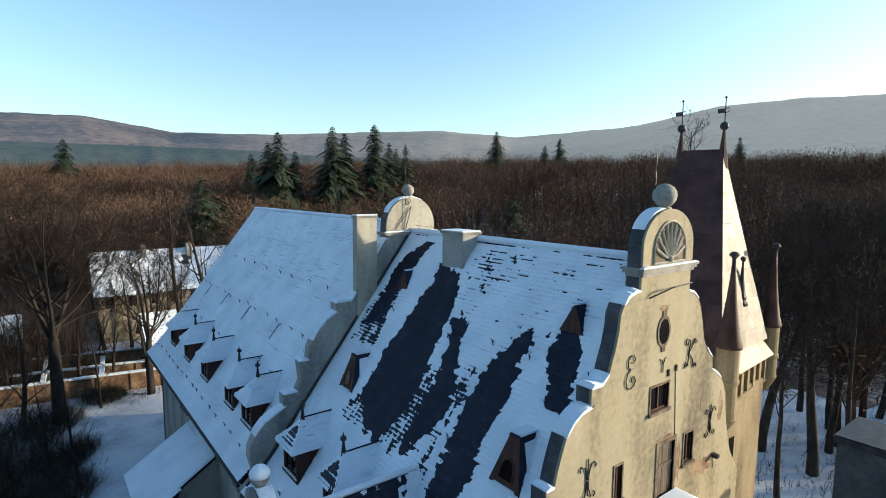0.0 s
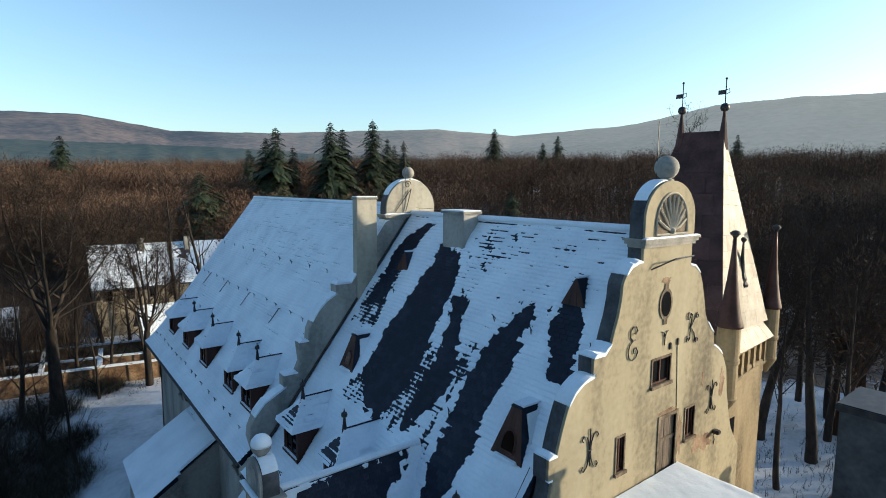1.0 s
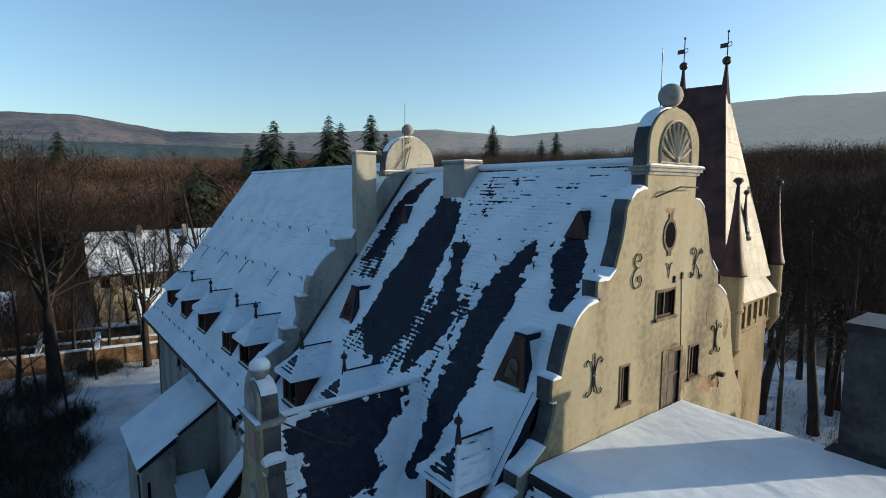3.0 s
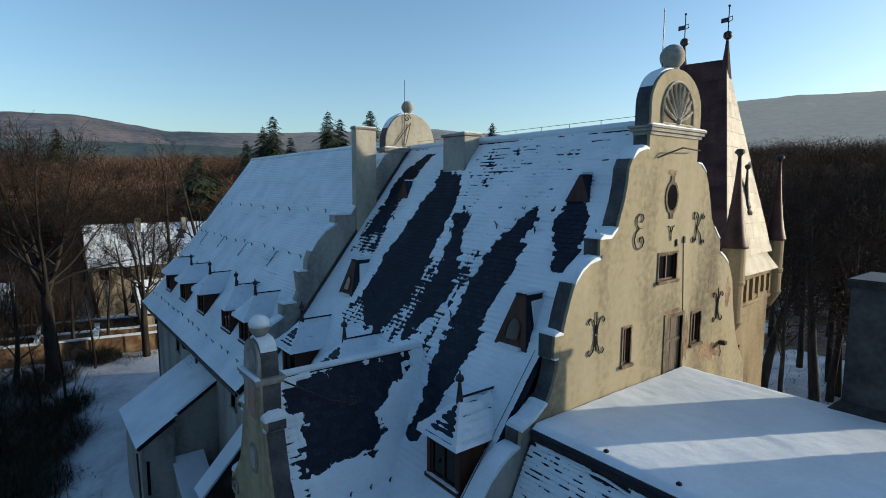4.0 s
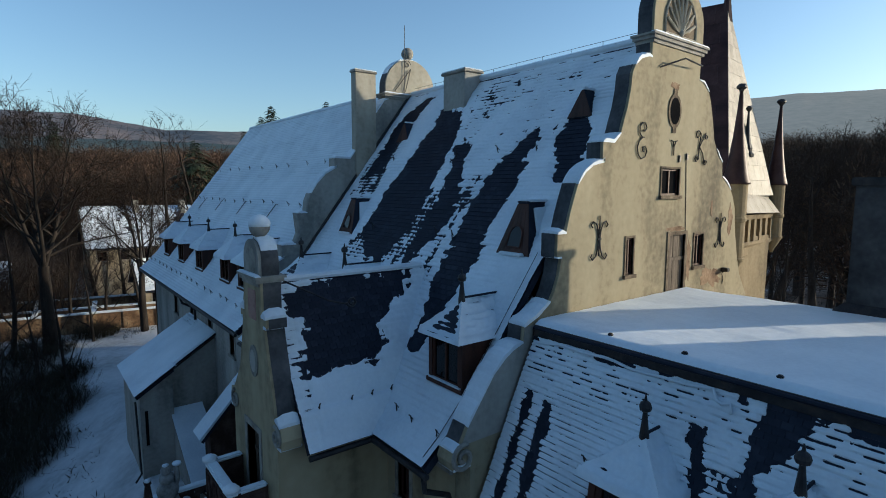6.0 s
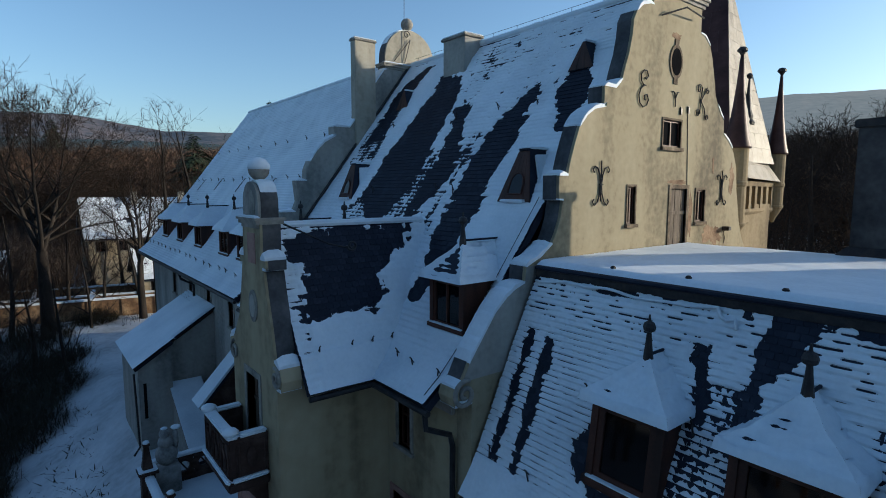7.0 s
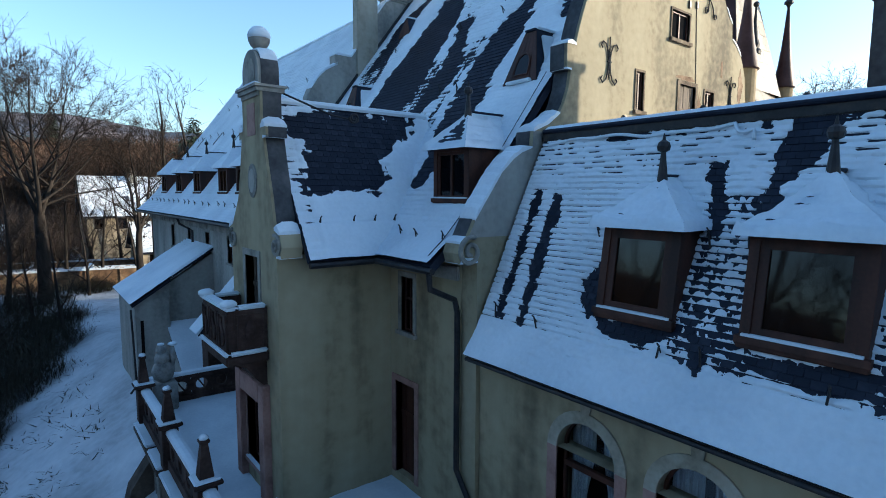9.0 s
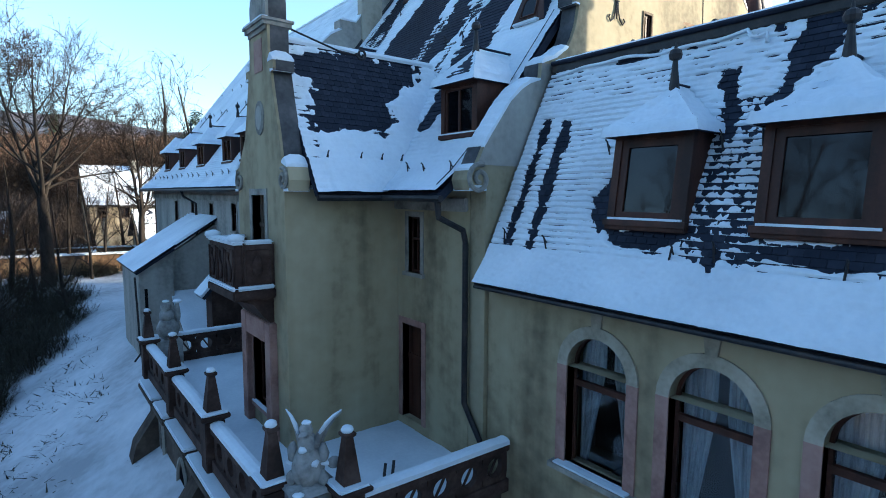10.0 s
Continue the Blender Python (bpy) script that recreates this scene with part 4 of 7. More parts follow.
chimney(12.15, 21.78, 13.22, 22.2, 12.5, 19.5, PALE, 0.05)
chimney(14.35, 16.75, 15.25, 18.15, 17.0, 18.98, GREY)

# ---- dormers ----
def off_line(p, a, b):
    """How far p lies from the stretch a to b."""
    k = min(1, max(0, (p - a).dot(b - a) / (b - a).length_squared))
    return (p - a.lerp(b, k)).length


def facet_snow(verts, faces, a, b, c, d, hips, seed, bare=0.0, cell=0.06):
    """Uneven snow on one roof facet with the corners a, b below and c, d above; it thins out along the courses."""
    a, b, c, d = [Vector(p) for p in (a, b, c, d)]
    hips = [(Vector(p), Vector(q)) for p, q in hips]
    rise_len = ((c + d) / 2 - (a + b) / 2).length
    nu, nv = max(4, int((b - a).length / cell)), max(6, int(rise_len / cell))
    depth, index = {}, {}
    for i in range(nu + 1):
        for j in range(nv + 1):
            u, v = i / nu, j / nv
            p = (a.lerp(b, u)).lerp(d.lerp(c, u), v)
            y = v * rise_len
            row, n = (y % 0.16) / 0.16, math.floor(y / 0.16)
            fade = min(1, min(off_line(p, *h) for h in hips) / 0.16)
            t = 0.115 + (0.025 if bare else 0.075) * fbm(p.x * 1.2, p.y * 1.2, seed) + 0.03 * fbm(p.x * 4.5, p.y * 4.5, seed)
            t -= fade * (0.025 * row + bare * (0.6 + 0.9 * row))
            if row > 0.6:
                t -= fade * 0.19 * max(0, fbm((p.x + p.y) * 1.6, n * 2.7, seed + 3) - 0.14 + 0.2 * v)
            if j == 1:
                t += 0.03
            if j == 0:
                t = -0.02
            depth[i, j] = t
            index[i, j] = len(verts)
            verts.append(p + Vector((0, 0, max(-0.03, t) - 0.03 * math.sin(math.pi * v))))
    for i in range(nu):
        for j in range(nv):
            if sum(depth[m] > 0 for m in ((i, j), (i + 1, j), (i + 1, j + 1), (i, j + 1))) >= 2:
                faces.append((index[i, j], index[i + 1, j], index[i + 1, j + 1], index[i, j + 1]))


def dormer(parent, yc, xf, z0, width=1.4, high=1.35, deep=2.6, pitch=1.05, finial=True, overhang=0.22, big=False, lean=0.0, bare=0.0):
    """A hipped slate dormer facing -x with a wooden window front."""
    y0, y1 = yc - width / 2, yc + width / 2
    z1 = z0 + high
    bm = mesh()
    soft_box(bm, xf - 0.05, y0 - 0.03, z0 - 0.06, xf + 0.25, y1 + 0.03, z0 + 0.05, 0.015)
    d = part("dormer", bm, WOOD, parent, "slate dormer with a brown wooden window and snowy hipped roof")
    for ya, yb in ((y0, y0 + 0.1), (y1 - 0.1, y1)):
        bm = mesh()
        prism(bm, [(xf + 0.04, z0 - 0.4), (xf + deep, z0 - 0.4), (xf + deep, z1), (xf + lean + 0.04, z1), (xf + 0.04, z0)], lambda u, w, k: (u, ya + (yb - ya) * k, w))
        part("cheek", bm, WOOD, d)
    opening(d, lambda u, z, dd: (xf + dd + lean * (z - z0) / high, u, z), y0 + 0.14, y1 - 0.14, z0 + 0.12, z1 - 0.12, surround=WOOD, border=0.14, mullions=0 if big else 1, sill=True, back=0.10, deep=0.02, snow=True, sash=0.13 if big else 0.07)
    h = width / 2 + overhang
    xe = xf + lean - overhang - 0.12
    zr = z1 + h * pitch
    ridge0, ridge1 = xe + h * 0.95, xf + deep + 0.3

    def roof(bm, lift, spread, drop=0.0):
        e = spread
        pts = {"a": (xe - e, yc - h - e, z1 - 0.06 - e * 0.6), "b": (xe - e, yc + h + e, z1 - 0.06 - e * 0.6), "c": (ridge1, yc - h - e, z1 - 0.06), "d": (ridge1, yc + h + e, z1 - 0.06), "r": (ridge0, yc, zr - drop), "q": (ridge1, yc, zr - drop)}
        low = {k: bm.verts.new(v) for k, v in pts.items()}
        top = {k: bm.verts.new((v[0] - (lift * 0.5 if k in "abr" else 0), v[1] + (lift * 0.4 if k in "bd" else -lift * 0.4 if k in "ac" else 0), v[2] + lift)) for k, v in pts.items()}
        bm.faces.new([top[k] for k in "arb"])
        bm.faces.new([top[k] for k in "acqr"])
        bm.faces.new([top[k] for k in "brqd"])
        bm.faces.new([low[k] for k in "abr"])
        bm.faces.new([low[k] for k in "arqc"])
        bm.faces.new([low[k] for k in "bdqr"])
        for p, q in (("a", "b"), ("b", "d"), ("a", "c")):
            bm.faces.new((low[p], low[q], top[q], top[p]))

    bm = mesh()
    roof(bm, 0.05, -0.05)
    bmesh.ops.translate(bm, verts=bm.verts, vec=(0, 0, -0.04))
    dr = part("dormer_roof", bm, SLATE, d)
    low, e = z1 - 0.045, 0.03
    a, b, c, g = (xe - e, yc - h - e, low), (xe - e, yc + h + e, low), (ridge1, yc - h - e, low), (ridge1, yc + h + e, low)
    r, q = (ridge0, yc, zr), (ridge1, yc, zr)
    bm = mesh()
    tube(bm, [(r[0], r[1] - 0.03, r[2] + 0.10), (q[0], q[1] - 0.03, q[2] + 0.11)], 0.03, 6)
    part("ridge_cap", bm, SLATE, dr)
    verts, faces = [], []
    edges = ((a, r), (b, r))
    facet_snow(verts, faces, a, b, r, r, edges, yc * 3.1, bare)
    facet_snow(verts, faces, c, a, r, q, edges, yc * 3.1)
    facet_snow(verts, faces, b, g, q, r, edges, yc * 3.1)
    array_mesh("snow", verts, faces, SNOW, d, smooth=True)
    if finial:
        bm = mesh()
        lathe(bm, [(0.11, -0.1), (0.095, 0.0), (0.055, 0.35), (0.042, 0.5), (0.10, 0.53), (0.115, 0.60), (0.09, 0.67), (0.03, 0.71), (0.012, 0.82)], (ridge0, yc, zr), 10)
        part("finial", bm, IRON, d, "dark ball finial")
    return d


def vent_dormer(parent, yc, xb, zb, width=0.95, high=0.85, tall=False):
    """A small pointed dormer: dark boarded front, slate cheeks, a little arched pane and a cap of snow."""
    top = width * 0.15 if tall else 0.03
    lean = 0.45 if tall else 0.15
    depth = high / 1.3 + 0.4
    f = [(xb, yc - width / 2, zb), (xb, yc + width / 2, zb), (xb + lean, yc + top, zb + high), (xb + lean, yc - top, zb + high)]
    r = [(p[0] + (depth if k > 1 else 0.25), p[1], p[2]) for k, p in enumerate(f)]
    bm = mesh()
    a, b = [bm.verts.new(p) for p in f], [bm.verts.new(p) for p in r]
    bm.faces.new(a)
    for i in range(4):
        bm.faces.new((a[i], b[i], b[(i + 1) % 4], a[(i + 1) % 4]))
    v = part("vent_dormer", bm, SLATE, parent, "small pointed roof dormer with a dark boarded front")
    n = 5 if tall else 3
    for k in range(n):
        bm = mesh()
        k0, k1 = (k + 0.03) / n, (k + 0.97) / n
        q = []
        for e, g in ((k0, 0.03), (k1, 0.03), (k1, 0.97), (k0, 0.97)):
            half = width / 2 + (top - width / 2) * g
            q.append((xb + lean * g, yc - half + 2 * half * e, zb + high * g))
        lo, hi = [bm.verts.new((x - 0.003, y, z)) for x, y, z in q], [bm.verts.new((x - 0.022, y, z)) for x, y, z in q]
        bm.faces.new(lo)
        bm.faces.new(hi)
        for i in range(4):
            bm.faces.new((lo[i], lo[(i + 1) % 4], hi[(i + 1) % 4], hi[i]))
        part("board", bm, WOOD, v)
    if tall:
        cz, w = zb + high * 0.34, width * 0.2
        ring = [(yc + w * math.cos(math.pi * i / 10), cz + w * 1.3 * math.sin(math.pi * i / 10)) for i in range(11)] + [(yc - w, cz - 0.25), (yc + w, cz - 0.25)]
        at = lambda u, z, d: (xb + lean * (z - zb) / high - 0.024 - d, u, z)
        bm = mesh()
        prism(bm, ring, lambda u, z, d: at(u, z, 0.012 * d))
        pane = part("pane", bm, GLASS, v)
        bm = mesh()
        tube(bm, [at(u, z, 0.015) for u, z in ring + ring[:1]], 0.026, 6)
        part("window_frame", bm, WOOD, v)
    if tall:
        bm = mesh()
        q = [(xb + 0.42, yc - width * 0.40 - 0.03, zb + high * 0.34), (xb + lean + 0.12, yc - top - 0.05, zb + high * 0.88), (xb + lean + depth * 0.8, yc - top - 0.08, zb + high * 0.92), (xb + 0.75, yc - width * 0.42 - 0.08, zb + high * 0.40)]
        lo, hi = [bm.verts.new(p) for p in q], [bm.verts.new((p[0], p[1] - 0.05, p[2] + 0.03)) for p in q]
        bm.faces.new(lo)
        bm.faces.new(hi)
        for i in range(4):
            bm.faces.new((lo[i], lo[(i + 1) % 4], hi[(i + 1) % 4], hi[i]))
        part("snow", bm, SNOW, v)
        bm = mesh()
        soft_box(bm, xb - 0.12, yc - width * 0.36, zb + 0.01, xb + 0.06, yc + width * 0.34, zb + 0.10, 0.03)
        part("snow", bm, SNOW, v)
        bm = mesh()
        prism(bm, [(xb + lean - 0.07, zb + high - 0.02), (xb + lean - 0.07, zb + high + 0.03), (xb + lean + 0.5, zb + high + 0.04), (xb + lean + 0.5, zb + high - 0.02)], lambda u, w, k: (u, yc + (2 * k - 1) * (top - 0.01), w))
        part("hood", bm, SLATE, v)
    # snow lying on the crown and the cheek out of the sun
    bm = mesh()
    e = 0.06
    q = [(xb + lean + 0.02, yc + top + 0.01, zb + high + 0.01), (xb + lean + 0.02, yc - top - 0.01, zb + high + 0.01), (xb + lean + depth, yc - top - 0.05, zb + high + 0.02), (xb + lean + depth, yc + top + 0.05, zb + high + 0.02)]
    lo, hi = [bm.verts.new(p) for p in q], [bm.verts.new((p[0], p[1], p[2] + e)) for p in q]
    bm.faces.new(lo)
    bm.faces.new(hi)
    for i in range(4):
        bm.faces.new((lo[i], lo[(i + 1) % 4], hi[(i + 1) % 4], hi[i]))
    part("snow", bm, SNOW, v)
    return v


dormer(castle, 9.93, 8.02, 9.32, width=1.34, pitch=0.98, overhang=0.12, bare=0.095)
dormer(castle, 19.7, 7.95, 9.30, overhang=0.16, bare=0.09)
dormer(castle, 16.0, 7.95, 9.40, width=1.3, overhang=0.16, bare=0.13)
for k, yc in enumerate((41.9, 37.5, 33.0, 28.0, 25.1)):
    dormer(castle, yc, 7.9, 9.45, finial=k > 0, width=1.5, overhang=0.16)
vent_dormer(castle, 10.3, 13.45, 16.42)
vent_dormer(castle, 19.9, 13.4, 16.3)
vent_dormer(castle, 10.05, 10.4, 12.45, 1.25, 1.45, tall=True)
vent_dormer(castle, 19.6, 10.35, 12.4, 1.15, 1.45, tall=True)

# ---- small gabled bay ----
bay = castle
BY0, BY1, BX, BR = 11.85, 15.15, 4.4, 13.4
bay_at = in_x(BX, BX + 0.5)
bd = metres(bay_at, 0.5)
B_LEFT = [(-2.5, BY0), (8.05, BY0), (8.051, 11.62), (8.3, 11.55), (8.6, 11.65), (8.7, 11.95), (9.4, 12.1), (10.2, 12.35), (10.85, 12.52), (10.851, 12.35), (11.1, 12.35), (11.101, 12.66), (12.0, 12.66)]
B_RIGHT = [(z, 2 * 13.3 - u + (0.0 if z > 8.7 else 0.4)) for z, u in B_LEFT]
B_HOLES = [(13.1, 14.05, 5.75, 7.95), (13.0, 14.3, 2.3, 4.3)]
bm = mesh()
shaped_wall(bm, B_LEFT, B_RIGHT, bay_at, B_HOLES)
bay_gable = part("bay_gable", bm, OCHRE, bay, "narrow ochre gable of the bay, with scrolls")
opening(bay_gable, bd, *B_HOLES[0], name="door", surround=STONE, border=0.16, leaf=DOOR, sill=False, snow=False, label="balcony door in a grey stone frame")
opening(bay_gable, bd, *B_HOLES[1], surround=PINK, border=0.2, mullions=1, snow=True)
bay_top = arch_top(bay, bay_at, 13.3, 0.55, 11.85, 0.62, 1.15, 0.26, False, GREY, False)
bm = mesh()
lathe(bm, [(0.262, -0.02), (0.276, 0.05), (0.25, 0.14), (0.16, 0.24), (0.02, 0.29)], (BX + 0.25, 13.3, 13.32), 16)
part("snow", bm, SNOW, bay_top, smooth=True)
# no real recess: a raised plate in darker stone stands in for its shade
bm = mesh()
prism(bm, [(13.3 + 0.34 * math.cos(math.pi * i / 14), 12.45 + 0.36 * math.sin(math.pi * i / 14)) for i in range(15)] + [(12.96, 12.2), (13.64, 12.2)], lambda u, w, d: bd(u, w, -0.012 + 0.008 * d))
part("niche", bm, STONE, bay_gable, "round-headed niche in the gable top, its shade put into darker stone")
bm = mesh()
prism(bm, [(13.02, 10.95), (13.58, 10.95), (13.58, 11.72), (13.02, 11.72)], lambda u, w, d: bd(u, w, -0.014 + 0.01 * d))
part("brown_panel", bm, PINK, bay_gable, "reddish panel under the cornice")
bm = mesh()
prev = None
for z, u in [p for p in B_LEFT if p[0] > 8.6]:
    row = [bm.verts.new(bay_at(u - 0.012, z, 0.12)), bm.verts.new(bay_at(u - 0.012, z, 1.03))]
    if prev:
        bm.faces.new((prev[0], prev[1], row[1], row[0]))
    prev = row
part("flank_cladding", bm, CLADDING, bay_gable)
bm = mesh()
prism(bm, [(13.3 + 0.3 * math.cos(2 * math.pi * i / 20), 9.85 + 0.42 * math.sin(2 * math.pi * i / 20)) for i in range(20)], lambda u, w, d: bd(u, w, -0.03 + 0.03 * d))
o = part("oval_window", bm, STONE, bay_gable)
# opaque grey pane, the reflected sky put into its colour
bm = mesh()
prism(bm, [(13.3 + 0.2 * math.cos(2 * math.pi * i / 20), 9.85 + 0.3 * math.sin(2 * math.pi * i / 20)) for i in range(20)], lambda u, w, d: bd(u, w, -0.045 + 0.01 * d))
part("pane", bm, GREY, o)
bm = mesh()
cap_snow(bm, [(u, z) for z, u in B_LEFT if z > 8], bay_at, 0.2, 50)
cap_snow(bm, [(u, z) for z, u in B_RIGHT if z > 8], bay_at, 0.2, 50)
part("snow", bm, SNOW, bay_gable)
for c, s in (((11.85, 8.32), 1), ((14.95, 8.32), -1)):
    bm = mesh()
    tube(bm, [bd(u, w, -0.03) for u, w in spiral(c, 0.27, 0.05, 1.2, 1.5 * s, 24)], 0.045, 8)
    part("scroll", bm, STONE, bay_gable)
bm = mesh()
shaped_wall(bm, [(-2.5, BX + 0.5), (8.1, BX + 0.5)], [(-2.5, 7.5), (8.1, 7.5)], in_y(BY0, BY0 + 0.4), step=3)
part("bay_wall", bm, OCHRE, bay, "ochre plaster side wall streaked with damp")
bm = mesh()
shaped_wall(bm, [(-2.5, BX + 0.5), (8.1, BX + 0.5)], [(-2.5, 7.5), (8.1, 7.5)], in_y(BY1 + 0.4, BY1), step=3)
part("bay_wall", bm, OCHRE, bay, "ochre plaster side wall streaked with damp")
RIDGE_B = 11.85
BAY_S = Slope([(11.2, 7.98), (11.75, 8.85), (BR, RIDGE_B)], lambda l, o, z: (l, o, z))
BAY_N = Slope([(15.9, 8.0), (BR, RIDGE_B)], lambda l, o, z: (l, o, z))


def main_x(z):
    """Where the main slope stands at a height."""
    return along([(8.0, 6.66), (8.5, 7.3), (9.28, 8.02), (RIDGE_Z, RIDGE_X)], z)


bm = mesh()
slab(bm, BAY_S, BX + 0.5, 9.8, 0.1)
slab(bm, BAY_N, BX + 0.5, 9.8, -0.1)
roof_b = part("bay_roof", bm, SLATE, bay, "small slate roof half bare of snow")


def snow_bay(l, s):
    row = (s % 0.17) / 0.17
    n = math.floor(s / 0.17)
    t = 0.07 + 0.03 * fbm(l, s, 1) + 0.012 * fbm(l * 5, s * 5, 3) - 0.015 * row * min(1, max(0.05, (s - 0.9) / 0.5))
    k = strip(l, s, [(1.70, 5.35, 7.3), (2.2, 5.3, 7.85), (2.9, 5.3, 7.9), (3.3, 5.35, 8.5), (3.7, 5.35, 9.0), (4.2, 5.5, 9.4), (4.6, 6.2, 9.4)]) + 0.22 * fbm(l * 1.6, s * 1.2, 4) + 0.06 * fbm(l * 6, s * 5, 8) + 0.22 * noise.noise(Vector((l * 1.5, n * 3.7, 2.5))) + 0.12 * noise.noise(Vector((l * 6, n * 5.3, 7.5)))
    t -= 0.25 * max(0, k + 0.05)
    if k > 0.2:
        t += 0.16 * max(0, fbm(l * 5, n * 1.9, 3) - 0.52 + 0.3 * max(0, l - 7.2))
    if l < 5.35:
        t -= 0.035 * row + 0.02
    if s < 1.0:
        t += 0.06
    return t


def roof_place(l, s):
    p = BAY_S.at(l, s)
    return p[0] < main_x(p[2]) + 0.15


snow_sheet("snow", BAY_S, BX + 0.5, 9.8, snow_bay, 0.05, roof_b, bounds=roof_place)
bm = mesh()
slab(bm, Slope([(15.9, 8.08), (BR, RIDGE_B + 0.08)], lambda l, o, z: (l, o, z)), BX + 0.5, 9.8, -0.08)
tube(bm, [(BX + 0.5, BR, RIDGE_B + 0.03), (9.75, BR, RIDGE_B + 0.03)], 0.1, 8)
part("snow", bm, SNOW, roof_b)

# ---- right wing ----
wing = thing("castle_side_wing", "lower castle wing with a snowy slate mansard and flat top", "building", at=(13, 1, 0))
WX, WY0, WY1 = 7.6, -9.0, FRONT - 0.02
wing_at = in_x(WX, WX + 0.4)
wg = metres(wing_at, 0.4)
ARCHES = [5.5, 3.46, 1.35, -0.75, -2.85]
holes = [(c - 0.64, c + 0.64, 2.2 if k else 2.85, 4.78) for k, c in enumerate(ARCHES)]


def arch_wall(bm):
    """The wall with round-headed openings: cells round the heads are cut to the arc."""
    shaped_wall(bm, [(-4.0, WY0), (2.2, WY0), (4.78, WY0)], [(-4.0, WY1), (2.2, WY1), (4.78, WY1)], wing_at, holes, step=3, lids=False)
    edges = [WY0]
    for c in sorted(ARCHES):
        edges += [c - 0.64, c + 0.64]
    edges.append(WY1)
    for k in range(0, len(edges), 2):
        prism(bm, [(edges[k], 4.78), (edges[k + 1], 4.78), (edges[k + 1], 6.6), (edges[k], 6.6)], wing_at)
    for c in ARCHES:
        arc = [(c + 0.64 * math.cos(math.pi * i / 16), 4.78 + 0.64 * math.sin(math.pi * i / 16)) for i in range(17)]
        for a, b in zip(arc, arc[1:]):
            prism(bm, [a, b, (b[0], 6.6), (a[0], 6.6)], wing_at)


bm = mesh()
arch_wall(bm)
wing_wall = part("wall", bm, OCHRE, wing, "ochre plaster wall with green damp stains")
for c, h in zip(ARCHES, holes):
    z0 = h[2]
    inner = [(c + 0.64, z0), *[(c + 0.64 * math.cos(math.pi * i / 16), 4.78 + 0.64 * math.sin(math.pi * i / 16)) for i in range(17)], (c - 0.64, z0)]
    outer = [(c + 0.86, z0), *[(c + 0.86 * math.cos(math.pi * i / 16), 4.78 + 0.86 * math.sin(math.pi * i / 16)) for i in range(17)], (c - 0.86, z0)]

    def band(lo, hi, d0, d1, i0, i1, bm):
        for i in range(i0, i1):
            prism(bm, [lo[i], lo[i + 1], hi[i + 1], hi[i]], lambda u, w, d: wg(u, w, d0 + (d1 - d0) * d))

    bm = mesh()
    band(inner, outer, -0.04, 0.2, 1, 17, bm)
    prism(bm, [(c - 0.09, 5.62), (c + 0.09, 5.62), (c + 0.13, 5.9), (c - 0.13, 5.9)], lambda u, w, d: wg(u, w, -0.05 + 0.25 * d))
    win = part("arched_window", bm, TRIM, wing_wall, "tall arched window with a stone surround and white curtains")
    bm = mesh()
    band(inner, outer, -0.038, 0.2, 0, 1, bm)
    part("jamb", bm, PINK, win, "pink sandstone jamb")
    bm = mesh()
    band(inner, outer, -0.038, 0.2, 17, 18, bm)
    part("jamb", bm, PINK, win, "pink sandstone jamb")
    bm = mesh()
    inset = [(c + (u - c) * 0.91, z0 + (w - z0) * 0.975 + 0.04) for u, w in inner]
    band(inset, inner, 0.2, 0.28, 0, 18, bm)
    prism(bm, [(c - 0.6, 4.38), (c + 0.6, 4.38), (c + 0.6, 4.49), (c - 0.6, 4.49)], lambda u, w, d: wg(u, w, 0.17 + 0.1 * d))
    part("window_frame", bm, WOOD, win)
    bm = mesh()
    prism(bm, inner, lambda u, w, d: wg(u, w, 0.246 + 0.006 * d))
    part("pane", bm, CLEAR, win).visible_shadow = False
    bm = mesh()
    for s in (1, -1):
        cols = 14
        prev = None
        for i in range(cols + 1):
            k = i / cols
            row = []
            for j in range(9):
                q = j / 8
                w = 5.35 - (5.35 - z0) * q
                reach = 0.60 - (0.52 * k) * (1 - 0.75 * max(0, q - 0.25) / 0.75 * 0.9)
                row.append(bm.verts.new(wg(c + s * reach, w, 0.42 + 0.03 * math.sin(i * 1.9))))
            if prev:
                for j in range(8):
                    bm.faces.new((prev[j], row[j], row[j + 1], prev[j + 1]))
            prev = row
    part("curtain", bm, CURTAIN, win)
    # black sheet in place of the shaded depth of the room
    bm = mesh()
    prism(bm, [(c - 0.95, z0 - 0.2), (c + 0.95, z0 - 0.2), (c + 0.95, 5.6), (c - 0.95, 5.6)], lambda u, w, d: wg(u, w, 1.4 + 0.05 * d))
    part("room_shade_sheet", bm, DARK, win)
    bm = mesh()
    prism(bm, [(c - 0.9, z0 - 0.1), (c + 0.9, z0 - 0.1), (c + 0.9, z0), (c - 0.9, z0)], lambda u, w, d: wg(u, w, -0.22 + 0.42 * d))
    sill = part("sill", bm, STONE, win)
    bm = mesh()
    soft_box(bm, WX - 0.2, c - 0.8, z0, WX + 0.05, c + 0.8, z0 + 0.035, 0.015)
    part("snow", bm, SNOW, win)
bm = mesh()
box(bm, WX, WY0, -4, 17.0, WY0 + 0.4, 11.0)
box(bm, 16.6, WY0 + 0.4, -4, 17.0, WY1, 10.9)
part("wall", bm, OCHRE, wing)

